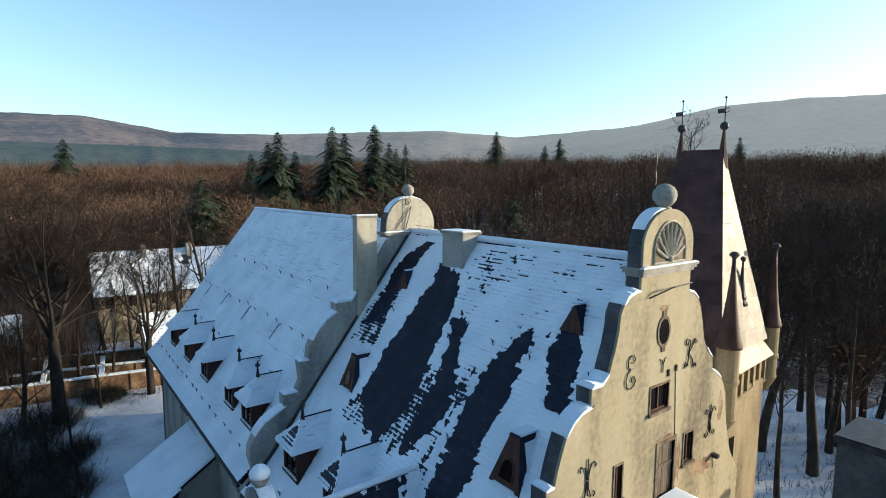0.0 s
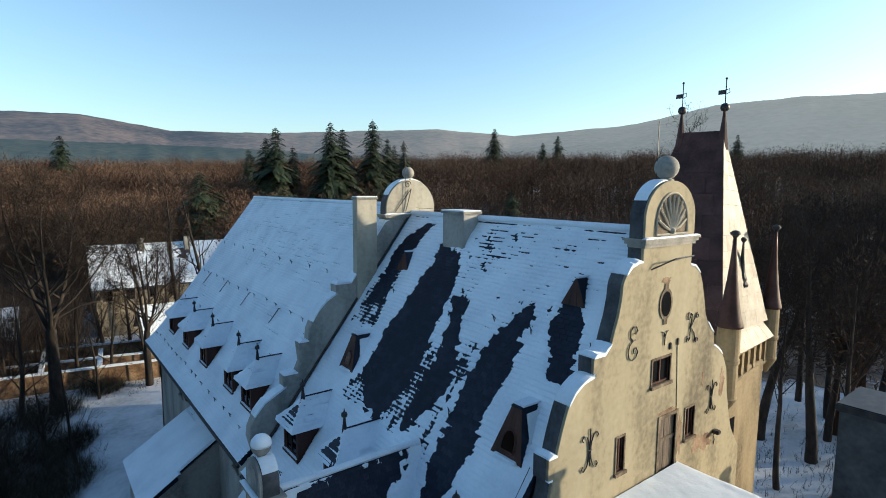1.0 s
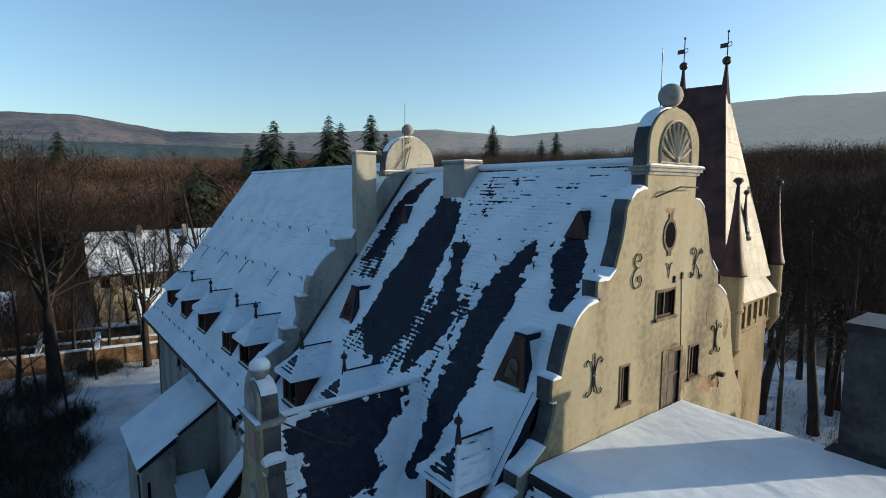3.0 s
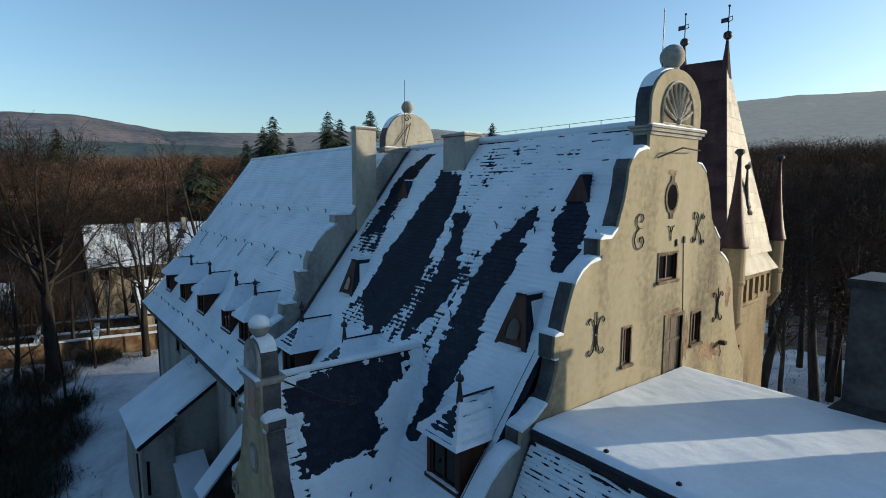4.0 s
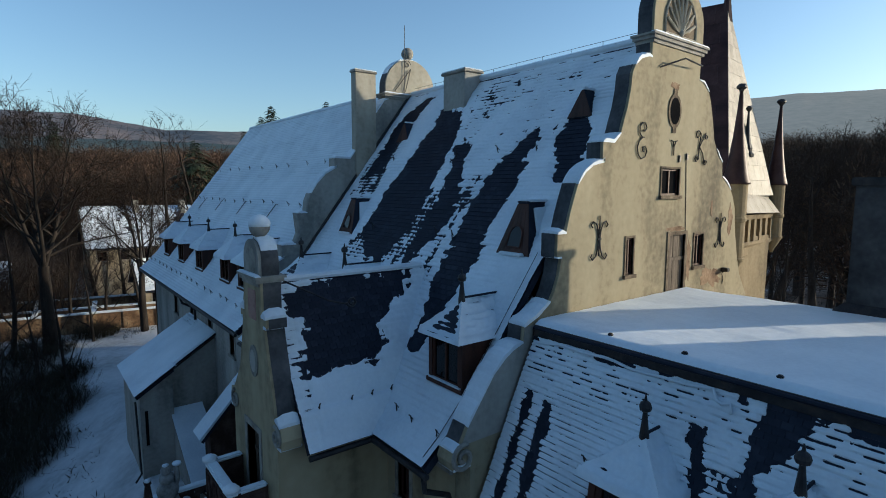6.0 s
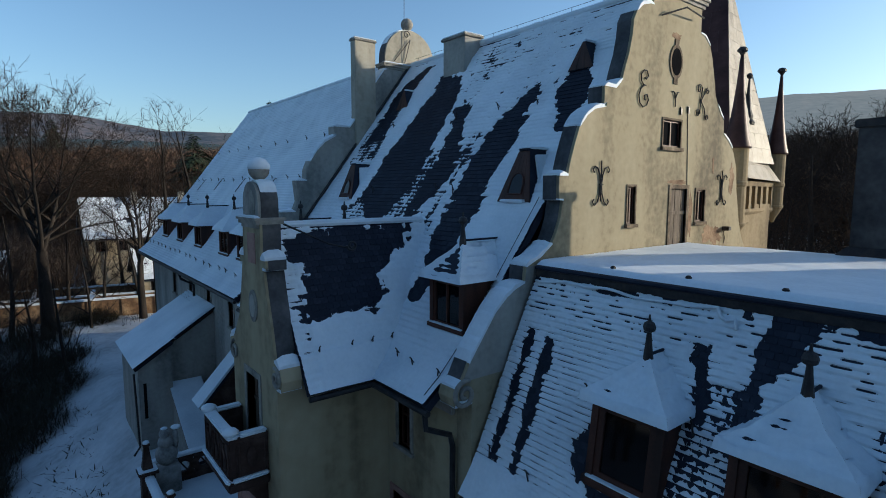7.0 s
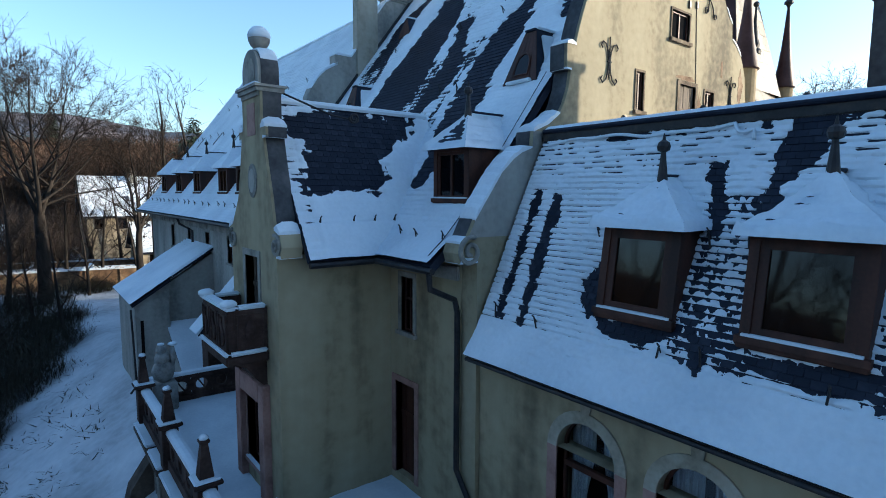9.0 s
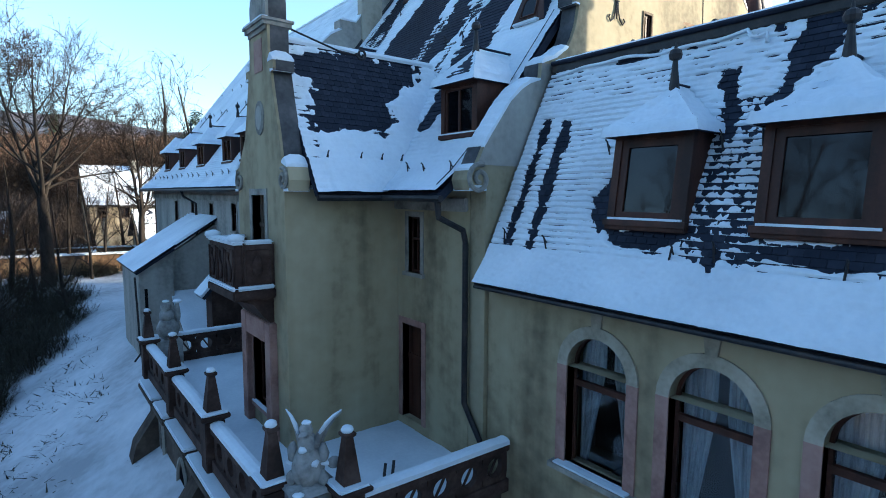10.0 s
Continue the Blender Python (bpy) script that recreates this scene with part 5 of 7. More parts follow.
WING = Slope([(7.12, 6.10), (7.45, 6.62), (9.55, 10.95)], lambda l, o, z: (o, l, z))
bm = mesh()
slab(bm, WING, WY0, WY1 - 0.05, 0.08)
roof_w = part("mansard_roof", bm, SLATE, wing, "steep slate mansard with thin streaked snow")
bm = mesh()
box(bm, 9.5, WY0, 10.75, 16.75, WY1 - 0.03, 11.0)
flat = part("flat_roof", bm, SLATE, wing, "nearly flat roof under smooth snow")
bm = mesh()
soft_box(bm, 9.42, WY0, 10.76, 9.56, WY1 - 0.05, 11.03, 0.02)
part("edge_flashing", bm, IRON, flat)
bm = mesh()
tube(bm, [(9.40, WY0, 10.98), (9.40, WY1 - 0.1, 10.98)], 0.05, 8)
part("edge_pipe", bm, SLATE, flat)
bm = mesh()
ys = np.linspace(4.0, WY1 - 0.15, 46)
line = [(9.36 - 0.02 * math.sin(y * 4), y, 10.72 + 0.035 * math.sin(y * 2.1) + 0.02 * math.sin(y * 5.3)) for y in ys]
line = [(9.20, 3.62, 10.46), (9.27, 3.66, 10.62), (9.24, 3.80, 10.58), (9.26, 3.9, 10.62)] + line
tube(bm, line, 0.032, 7)
part("snow", bm, SNOW, flat, smooth=True)
for y in (6.4, 4.75, 3.1):
    bm = mesh()
    soft_box(bm, 9.70, y - 0.05, 11.0, 9.80, y + 0.05, 11.19, 0.02)
    part("edge_clip", bm, IRON, flat)
verts, faces = [], []
NX, NY = 90, 200
for i in range(NX + 1):
    for j in range(NY + 1):
        x, y = 9.47 + (16.80 - 9.47) * i / NX, WY0 + (WY1 - 0.04 - WY0) * j / NY
        edge = min(1, (x - 9.45) / 0.2, (16.82 - x) / 0.2)
        bump = 0.0035 * math.sin(x * 9.5 + 1.5 * fbm(x, y, 9)) * (0.6 + fbm(x * 0.7, y * 0.7, 2)) + 0.02 * fbm(x * 0.5, y * 0.5, 4) + 0.010 * fbm(x * 3.1, y * 1.6, 5) + 0.0035 * math.sin(y * 13 + 3 * fbm(x * 1.2, y, 6)) * max(0, 0.3 + fbm(x * 1.1, y * 1.1, 8))
        verts.append((x, y, 11.01 + max(0.005, edge) * (0.13 + bump)))
for i in range(NX):
    for j in range(NY):
        k = i * (NY + 1) + j
        faces.append((k, k + NY + 1, k + NY + 2, k + 1))
array_mesh("snow", verts, faces, SNOW, flat, smooth=True)
bm = mesh()
soft_box(bm, 16.6, 2.75, 10.9, 18.4, 4.08, 14.4, 0.03)
stack = part("chimney", bm, STACK, wing, "wide dark chimney stack with a flat cap")
bm = mesh()
soft_box(bm, 16.52, 2.67, 14.36, 18.48, 4.16, 14.58, 0.03)
part("chimney_cap", bm, IRON, stack)
bm = mesh()
prev = None
for o, z in ((0.24, 11.0), (0.22, 11.16), (0.05, 11.34), (0.03, 11.36)):
    row = [bm.verts.new(p) for p in ((16.6 - o, 2.75 - o, z), (18.4 + o, 2.75 - o, z), (18.4 + o, 4.08 + o, z), (16.6 - o, 4.08 + o, z))]
    if prev:
        for i in range(4):
            bm.faces.new((prev[i], prev[(i + 1) % 4], row[(i + 1) % 4], row[i]))
    prev = row
part("base_flashing", bm, IRON, stack)
bm = mesh()
box(bm, 17.2, -9.0, -4, 18.4, 0.55, 14.2)
part("wall", bm, OCHRE, wing)
bm = mesh()
box(bm, 17.1, -9.1, 14.2, 18.5, 0.6, 14.4)
part("roof", bm, SLATE, wing)

WCOURSE = 0.125
W_BARE = [
    [(0.95, 7.66, 7.98), (2.0, 7.68, 8.02), (3.1, 7.72, 8.04), (4.0, 7.74, 8.02)],
    [(0.85, 7.04, 7.32), (2.0, 7.08, 7.44), (3.2, 7.12, 7.48), (3.9, 7.15, 7.44)],
    [(1.3, 5.3, 5.7), (1.6, 5.3, 5.95), (2.1, 5.3, 6.1), (2.6, 5.3, 5.7)],
    [(1.05, 4.5, 5.2), (1.25, 4.3, 5.5), (1.5, 4.0, 5.5)],
    [(3.1, 3.78, 3.98), (3.8, 3.8, 4.1), (4.2, 3.88, 4.3), (4.5, 3.95, 4.25)],
    [(3.3, 3.15, 3.35), (4.0, 3.0, 3.32), (4.6, 2.6, 3.25), (5.2, 2.4, 3.1)],
    [(1.05, 1.9, 2.4), (1.2, 1.5, 2.9), (1.45, 1.4, 3.0)],
    [(0.7, 3.45, 3.65), (1.1, 3.5, 3.75), (1.5, 3.55, 3.8)],
]


def snow_wing(l, s):
    row = (s % WCOURSE) / WCOURSE
    t = 0.066 + 0.025 * fbm(l * 0.6, s * 0.5, 1) + 0.014 * fbm(l * 3, s * 3, 2) + 0.014 * fbm(l * 9, s * 9, 23) - 0.034 * row * min(1, max(0.05, (s - 0.8) / 0.4)) * min(1, max(0.08, (0.8 if 5.7 < l < 8.0 and s < 3.7 else 0.35) + 1.3 * fbm(l * 0.9, s * 0.9, 21)))
    n = math.floor(s / WCOURSE)
    if s > 0.95:
        t -= 0.008
    wob = 0.05 * fbm(l * 2.2, s * 1.5, 4) + 0.04 * fbm(l * 8, s * 6, 8) + 0.07 * noise.noise(Vector((l * 1.5, n * 3.7, 2.5)))
    if s > 5.0:
        t -= 0.14 * max(0, -0.06 + 1.2 * fbm(l * 1.1, 3.3, 31) + 0.4 * fbm(l * 5, s * 5, 32)) * min(1, (s - 5.0) / 0.15)
    if s > 0.95 and row > 0.74:
        worn = 0.58 if 5.7 < l < 8.2 and s < 4.2 else 0.34
        t -= 0.065 * max(0, worn + 1.2 * fbm(l * 3.2, n * 2.9, 11) + 0.4 * fbm(l * 0.5, s * 0.5, 15))
    for rows in W_BARE:
        k = strip(l, s, rows, 0.15) + wob
        if k > -0.3:
            t -= 0.45 * max(0, k + 0.04)
    # worn thin between the dormers
    for c, half in ((3.55, 0.55), (1.0, 0.5)):
        if abs(l - c) < half + 0.3 and 1.0 < s < 3.9:
            q = max(0, 1 - abs(l - c) / (half + 0.3))
            tile = noise.noise(Vector((math.floor(l / 0.095 + 0.5 * n) * 3.3, n * 5.7, 1.5)))
            t -= min(1, q * 2) * (0.022 + 0.036 * row + 0.030 * max(0, tile + 0.1) + 0.035 * fbm(l * 9, s * 7 + l * 2, 9))
    if s < 1.0:
        t += 0.05 * (1 - s)
    return t


WING_DORMERS = (4.8, 2.33, -0.2, -2.7)
snow_sheet("snow", WING, -3.0, WY1 - 0.08, snow_wing, 0.036, roof_w, cell_s=WCOURSE / 6, bounds=lambda l, s: not (1.5 < s < 3.4 and any(abs(l - c) < 0.68 for c in WING_DORMERS)))
snow_sheet("snow", WING, WY0, -3.0, snow_wing, 0.12, roof_w)
for k, yc in enumerate(WING_DORMERS):
    dormer(wing, yc, 7.78, 7.46, width=1.42 if k == 0 else 1.5, high=1.6, deep=1.5, pitch=0.85, overhang=0.14, big=True, lean=0.22)
# gutters
bm = mesh()
tube(bm, [(7.10, WY0, 6.05), (7.10, WY1 - 0.1, 6.05)], 0.045, 8)
part("gutter", bm, IRON, wing)
for x, y0, y1, z in ((6.60, 8.8, 11.2, 7.9), (6.60, 15.9, FIRE, 7.9), (6.60, FIRE + 0.4, END, 8.14)):
    bm = mesh()
    tube(bm, [(x, y0, z), (x, y1, z)], 0.075, 8)
    part("gutter", bm, IRON, castle)
bm = mesh()
tube(bm, [(4.9, 11.15, 7.9), (6.6, 11.15, 7.9)], 0.075, 8)
part("gutter", bm, IRON, castle)
for pts in (
    [(6.62, 8.95, 7.85), (6.65, 8.95, 7.5), (7.3, 8.9, 7.2), (7.38, 8.9, 6.9), (7.38, 8.9, 3.2), (7.4, 8.7, 2.9), (7.46, 8.25, 2.2), (7.46, 8.2, -2)],
    [(6.62, 32.3, 8.1), (6.7, 32.3, 7.8), (7.35, 32.3, 7.4), (7.36, 32.3, 0)],
):
    bm = mesh()
    tube(bm, pts, 0.07, 8)
    part("drainpipe", bm, IRON, castle, "dark metal drainpipe")

# ---- tower ----
tower = thing("tower", "square plaster tower with a tall sheet-metal spire and corner turrets", "tower", at=(25.4, 12.4, 0))
TX0, TX1, TY0, TY1 = 23.0, 26.95, 9.9, 15.4
bm = mesh()
box(bm, TX0, TY0, -3, TX1, TY1, 12.2)
box(bm, TX0 + 0.05, TY0 + 0.35, 12.2, 28.4, TY1, 14.2)
t_wall = part("wall", bm, TOWER_OCHRE, tower)
# a black box, its colour standing in for the shade in the window
bm = mesh()
box(bm, TX0 + 0.9, TY0 - 0.02, 9.1, TX0 + 1.35, TY0 + 0.1, 10.1)
part("window", bm, DARK, t_wall)
top0, top1 = (26.1, 12.0, 22.8), (25.7, 13.85, 22.8)
corners = [(22.62, 9.87, 14.0), (27.35, 10.0, 14.0), (29.0, 15.7, 14.0), (22.6, 15.7, 14.0)]


def lerp3(a, b, k):
    return tuple(a[i] + (b[i] - a[i]) * k for i in range(3))


def panelled(parent, name, face, nu, nv, material, lift):
    """Lays sheets in staggered courses on a four-cornered face (low a, low b, high b, high a)."""
    a, b, c, d = [Vector(p) for p in face]
    nrm = (b - a).cross(d - a).normalized() * lift
    for j in range(nv):
        k0, k1 = j / nv, (j + 1) / nv
        off = 0.5 / nu if j % 2 else 0
        us = sorted({0.0, 1.0, *[min(1, max(0, (i + 0.0) / nu + off)) for i in range(nu + 1)]})
        for u0, u1 in zip(us, us[1:]):
            if u1 - u0 < 0.02:
                continue
            g = 0.006
            q = []
            for k, u in ((k0, u0), (k0, u1), (k1, u1), (k1, u0)):
                lo, hi = a.lerp(d, k), b.lerp(c, k)
                q.append(lo.lerp(hi, u))
            mid = sum(q, Vector()) / 4
            q = [mid + (p - mid) * (1 - g / max(0.05, (p - mid).length)) for p in q]
            bm = mesh()
            lo = [bm.verts.new(p) for p in q]
            hi = [bm.verts.new(p + nrm) for p in q]
            bm.faces.new(hi)
            for i in range(4):
                bm.faces.new((lo[i], lo[(i + 1) % 4], hi[(i + 1) % 4], hi[i]))
            part(name, bm, material, parent)


bm = mesh()
v = [bm.verts.new(p) for p in (*corners, top0, top1)]
for f in ((0, 1, 4), (1, 2, 5, 4), (2, 3, 5), (3, 0, 4, 5)):
    bm.faces.new([v[i] for i in f])
spire = part("spire", bm, SPIRE, tower, "dark red-brown sheet-metal spire, painted lighter on its sunlit face")
panelled(spire, "metal_sheet", (corners[3], corners[0], top0, top1), 4, 9, SPIRE, 0.02)
# the face towards the sun gets a lighter metal, its brightness put into the colour
panelled(spire, "metal_sheet", (corners[0], corners[1], lerp3(top0, corners[1], 0.02), top0), 4, 13, SHEET, 0.02)
for tp in (top0, top1):
    bm = mesh()
    lathe(bm, [(0.28, -0.9), (0.2, -0.3), (0.1, 0.5), (0.06, 0.9)], tp, 8)
    horn = part("finial_horn", bm, SPIRE, spire)
    bm = mesh()
    lathe(bm, ball_profile(0.2, 0.86, 8), tp, 14)
    part("finial_ball", bm, IRON, horn, smooth=True)
    bm = mesh()
    x, y, z = tp
    tube(bm, [(x, y, z + 1.2), (x, y, z + 2.35)], 0.025, 6)
    lathe(bm, ball_profile(0.06, 2.3, 6), tp, 8)
    box(bm, x - 0.015, y + 0.02, z + 1.66, x + 0.015, y + 0.34, z + 1.86)
    tube(bm, [(x, y - 0.02, z + 1.85), (x, y - 0.16, z + 1.88), (x, y - 0.18, z + 1.72), (x, y, z + 1.65)], 0.02, 5)
    part("weather_vane", bm, IRON, horn)
for x, y, r, low in ((22.72, 9.66, 0.47, 10.7), (28.0, 10.15, 0.42, 11.3), (28.3, 15.2, 0.42, 11.3)):
    body = [(0.14, low), (0.34, low + 0.22), (0.62, low + 0.42), (0.86, low + 0.62), (0.98, low + 0.70), (1.0, low + 0.78), (0.92, low + 0.82), (0.92, 12.95), (1.02, 13.0), (1.04, 13.12), (0.95, 13.16), (0.95, 14.45), (1.04, 14.52)]
    bm = mesh()
    lathe(bm, [(a * r, z) for a, z in body], (x, y, 0), 18)
    tu = part("turret", bm, TOWER_OCHRE, tower, "round corner turret with a pointed metal cap")
    bm = mesh()
    lathe(bm, [(a * r, z) for a, z in ((1.14, 14.48), (1.12, 14.56), (0.90, 14.95), (0.66, 15.6), (0.44, 16.4), (0.26, 17.3), (0.13, 18.15))], (x, y, 0), 18)
    part("turret_cap", bm, SPIRE, tu, smooth=True)
    bm = mesh()
    lathe(bm, [(0.05, 18.1), (0.12, 18.22), (0.19, 18.27), (0.19, 18.34), (0.12, 18.42), (0.02, 18.44)], (x, y, 0), 12)
    part("finial_ball", bm, IRON, tu)
# gallery on the sunny face, corbelled out between the turrets


def south(k, z, out=0.0):
    """A place on the tower's sunny face, k from turret to turret."""
    return (22.95 + 4.9 * k, 9.62 + 0.45 * k - out, z)


def course(bm, k0, k1, z0, z1, out0, out1):
    prism(bm, [(-0.3, z0), (out0, z0), (out1, z1), (-0.3, z1)], lambda u, w, d: south(k0 + (k1 - k0) * d, w, u))


bm = mesh()
course(bm, 0.08, 0.95, 11.30, 11.42, -0.16, -0.10)
course(bm, 0.06, 0.97, 11.42, 11.78, -0.10, -0.10)
course(bm, 0.05, 1.0, 11.78, 11.90, -0.04, 0.05)
course(bm, 0.05, 1.0, 11.90, 12.02, 0.05, 0.05)
course(bm, 0.05, 1.0, 12.98, 13.20, 0.0, 0.06)
gal = part("gallery", bm, TOWER_OCHRE, tower, "small columned gallery below the tower roof")
for k in range(6):
    k0 = 0.12 + 0.155 * k
    bm = mesh()
    course(bm, k0, k0 + 0.06, 12.02, 12.98, 0.02, 0.02)
    part("column", bm, TOWER_OCHRE, gal)
# the shade behind the columns, as a near-black slab
bm = mesh()
course(bm, 0.08, 0.97, 12.02, 12.98, -0.27, -0.27)
part("room_shade_sheet", bm, DARK, gal)
face = ((23.2, 9.36, 13.30), (27.75, 9.82, 13.20), (26.35, 10.75, 15.15), (23.3, 10.35, 15.15))
bm = mesh()
vv = [bm.verts.new(p) for p in face] + [bm.verts.new((28.1, 10.9, 13.20)), bm.verts.new((26.5, 11.0, 15.15))]
bm.faces.new(vv[:4])
bm.faces.new((vv[1], vv[4], vv[5], vv[2]))
gr = part("gallery_roof", bm, SHEET, gal, "light sheet-metal lean-to roof")
panelled(gr, "metal_sheet", face, 5, 3, SHEET, 0.02)
stack = thing("brick_chimney", "slim brick chimney with a dark metal cap and spike", "chimney", at=(25.6, 10.55, 14.6))
for j in range(10):
    for i in range(2):
        bm = mesh()
        off = 0.06 if j % 2 else 0
        soft_box(bm, 25.40 + i * 0.2 + off, 10.40, 14.6 + j * 0.11, 25.585 + i * 0.2 + off, 10.70, 14.695 + j * 0.11, 0.01)
        part("brick", bm, BRICK, stack)
bm = mesh()
lathe(bm, [(0.30, 15.70), (0.32, 15.82), (0.22, 15.95), (0.24, 16.1), (0.16, 16.35), (0.08, 17.0), (0.04, 17.7), (0.11, 17.78), (0.13, 17.86), (0.06, 17.94)], (25.6, 10.55, 0), 12)
part("metal_cap", bm, IRON, stack)

# ---- terrace ----
TZ = 1.75
terrace = thing("terrace", "raised stone terrace with dark retaining walls, under snow", "terrace", at=(5, 14, TZ))
RING = [(2.9, 21.4), (2.9, 8.95), (3.75, 7.95), (7.58, 7.85), (7.49, 21.4)]
bm = mesh()
prism(bm, RING, lambda u, w, d: (u, w, -6 + (TZ - 0.05 + 6) * d))
retain = part("retaining_wall", bm, RETAIN, terrace, "dark stained retaining wall")
verts, faces = [], []
NX, NY = 40, 110
for i in range(NX + 1):
    for j in range(NY + 1):
        x, y = 2.92 + (7.5 - 2.92) * i / NX, 7.9 + (21.38 - 7.9) * j / NY
        verts.append((x, y, TZ + 0.03 * fbm(x * 0.9, y * 0.9, 2) + 0.012 * fbm(x * 4, y * 4, 3)))
for i in range(NX):
    for j in range(NY):
        x, y = verts[i * (NY + 1) + j][:2]
        if y < 8.9 and x < 2.9 + (8.95 - y) * 0.85:
            continue
        k = i * (NY + 1) + j
        faces.append((k, k + NY + 1, k + NY + 2, k + 1))
array_mesh("snow", verts, faces, SNOW, terrace, smooth=True)
# ledge with snow outside the balustrade
for y0, y1, z in ((8.9, 11.2, 1.25), (11.3, 14.2, 1.25), (14.4, 16.8, 1.25), (17.0, 18.6, 1.25), (18.8, 21.2, 1.25)):
    bm = mesh()
    soft_box(bm, 2.52, y0, z - 0.22, 2.92, y1, z, 0.05)
    led = part("ledge", bm, RETAIN, terrace)
    bm = mesh()
    soft_box(bm, 2.52, y0 + 0.03, z, 2.9, y1 - 0.03, z + 0.10, 0.04)
    part("snow", bm, SNOW, led)
for yb, dz in ((19.9, 0), (14.3, 0), (10.0, 0)):
    bm = mesh()
    prism(bm, [(2.9, -6), (1.7, -6), (1.75, -2.0), (2.15, -0.4), (2.9, 0.7)], lambda u, w, d: (u, yb - 0.35 + 0.7 * d, w))
    part("buttress", bm, RETAIN, terrace)


def pointed(parent, yc, z0, wide, high, bars):
    """A pointed-arch opening with stone tracery in the retaining wall."""
    ring = []
    for i in range(9):
        a = radians(60) * i / 8
        ring.append((yc - wide / 2 + wide * math.cos(a), z0 + high + wide * math.sin(a)))
    for i in range(7, -1, -1):
        a = radians(60) * i / 8
        ring.append((yc + wide / 2 - wide * math.cos(a), z0 + high + wide * math.sin(a)))
    ring = [(yc + wide / 2, z0)] + ring + [(yc - wide / 2, z0)]
    # black plate on the wall: the opening's shade as plain colour
    bm = mesh()
    prism(bm, ring, lambda u, w, d: (2.88 + 0.03 * d, u, w))
    g = part("gothic_opening", bm, DARK, parent, "pointed opening with stone tracery")
    bm = mesh()
    tube(bm, [(2.85, u, w) for u, w in ring], 0.07, 6)
    for k in range(bars):
        u = yc - wide / 2 + wide * (k + 1) / (bars + 1)
        tube(bm, [(2.86, u, z0), (2.86, u, z0 + high + wide * 0.45)], 0.035, 5)
    part("tracery", bm, STONE, g)


pointed(retain, 19.3, -1.1, 1.1, 1.1, 3)
pointed(retain, 16.2, -4.5, 1.2, 3.8, 0)
pointed(retain, 12.6, -1.3, 1.3, 1.1, 3)


def pierced(bm, at, u0, u1, z0, z1, n, thick, r_k=0.33):
    """A stone panel with a row of round holes."""
    w = (u1 - u0) / n
    for i in range(n):
        c, m = (u0 + (i + 0.5) * w, (z0 + z1) / 2), 16
        r = min(w, z1 - z0) * r_k
        sq, ci = [], []
        for k in range(m):
            a = 2 * math.pi * k / m
            ca, sa = math.cos(a), math.sin(a)
            q = 1 / max(abs(ca) / (w / 2), abs(sa) / ((z1 - z0) / 2))
            sq.append((c[0] + ca * q, c[1] + sa * q))
            ci.append((c[0] + r * ca, c[1] + r * sa))
        for k in range(m):
            prism(bm, [ci[k], sq[k], sq[(k + 1) % m], ci[(k + 1) % m]], lambda u, v, d: at(u, v, d * thick))
        tube(bm, [at(c[0] - r * 0.5, c[1] - r * 0.8, thick / 2), at(c[0] - r * 0.12, c[1] - r * 0.2, thick / 2), at(c[0] + r * 0.12, c[1] + r * 0.2, thick / 2), at(c[0] + r * 0.5, c[1] + r * 0.8, thick / 2)], 0.03, 5)


def balustrade(p, q, n):
    """A run of pierced parapet from p to q, standing on the terrace."""
    a, b = Vector((*p, 0)), Vector((*q, 0))
    d = (b - a).normalized()
    side = Vector((-d.y, d.x, 0))
    length = (b - a).length

    def at(u, z, w):
        v = a + d * u + side * (w - 0.07)
        return (v.x, v.y, z)

    t = thing("balustrade", "dark sandstone balustrade with round piercings, snow on its rail", "balustrade", "terrace balustrade", at=(*((a + b) / 2).to_2d(), TZ))
    bm = mesh()
    pierced(bm, at, 0, length, TZ + 0.22, TZ + 0.86, n, 0.14)
    part("pierced_panel", bm, BROWN, t)
    for name, z0, z1, o in (("base_rail", TZ - 0.05, TZ + 0.22, 0.06), ("top_rail", TZ + 0.86, TZ + 1.0, 0.07)):
        bm = mesh()
        prism(bm, [(-o, z0), (0.14 + o, z0), (0.14 + o, z1), (-o, z1)], lambda u, w, k: at(k * length, w, u))
        part(name, bm, BROWN, t)
    bm = mesh()
    rnd = random.Random(int(length * 100))
    m = max(4, int(length / 0.15))
    rows = []
    for i in range(m + 1):
        u = length * i / m
        h = 0.10 + 0.03 * rnd.random()
        rows.append([bm.verts.new(at(u, TZ + 1.0 + z, w)) for w, z in ((-0.08, -0.01), (-0.07, h * 0.7), (0.02, h), (0.12, h), (0.21, h * 0.7), (0.22, -0.01))])
    for r0, r1 in zip(rows, rows[1:]):
        for j in range(5):
            bm.faces.new((r0[j], r1[j], r1[j + 1], r0[j + 1]))
    part("snow", bm, SNOW, t)
    return t


def lump(bm, c, r, seg=10):
    t = bmesh.new()
    bmesh.ops.create_uvsphere(t, u_segments=seg + 4, v_segments=seg, radius=1)
    for v in t.verts:
        k = 1 + 0.12 * noise.noise(v.co * 2.5 + Vector(c))
        v.co = Vector(c) + Vector((v.co.x * r[0], v.co.y * r[1], v.co.z * r[2])) * k
    join(bm, t)


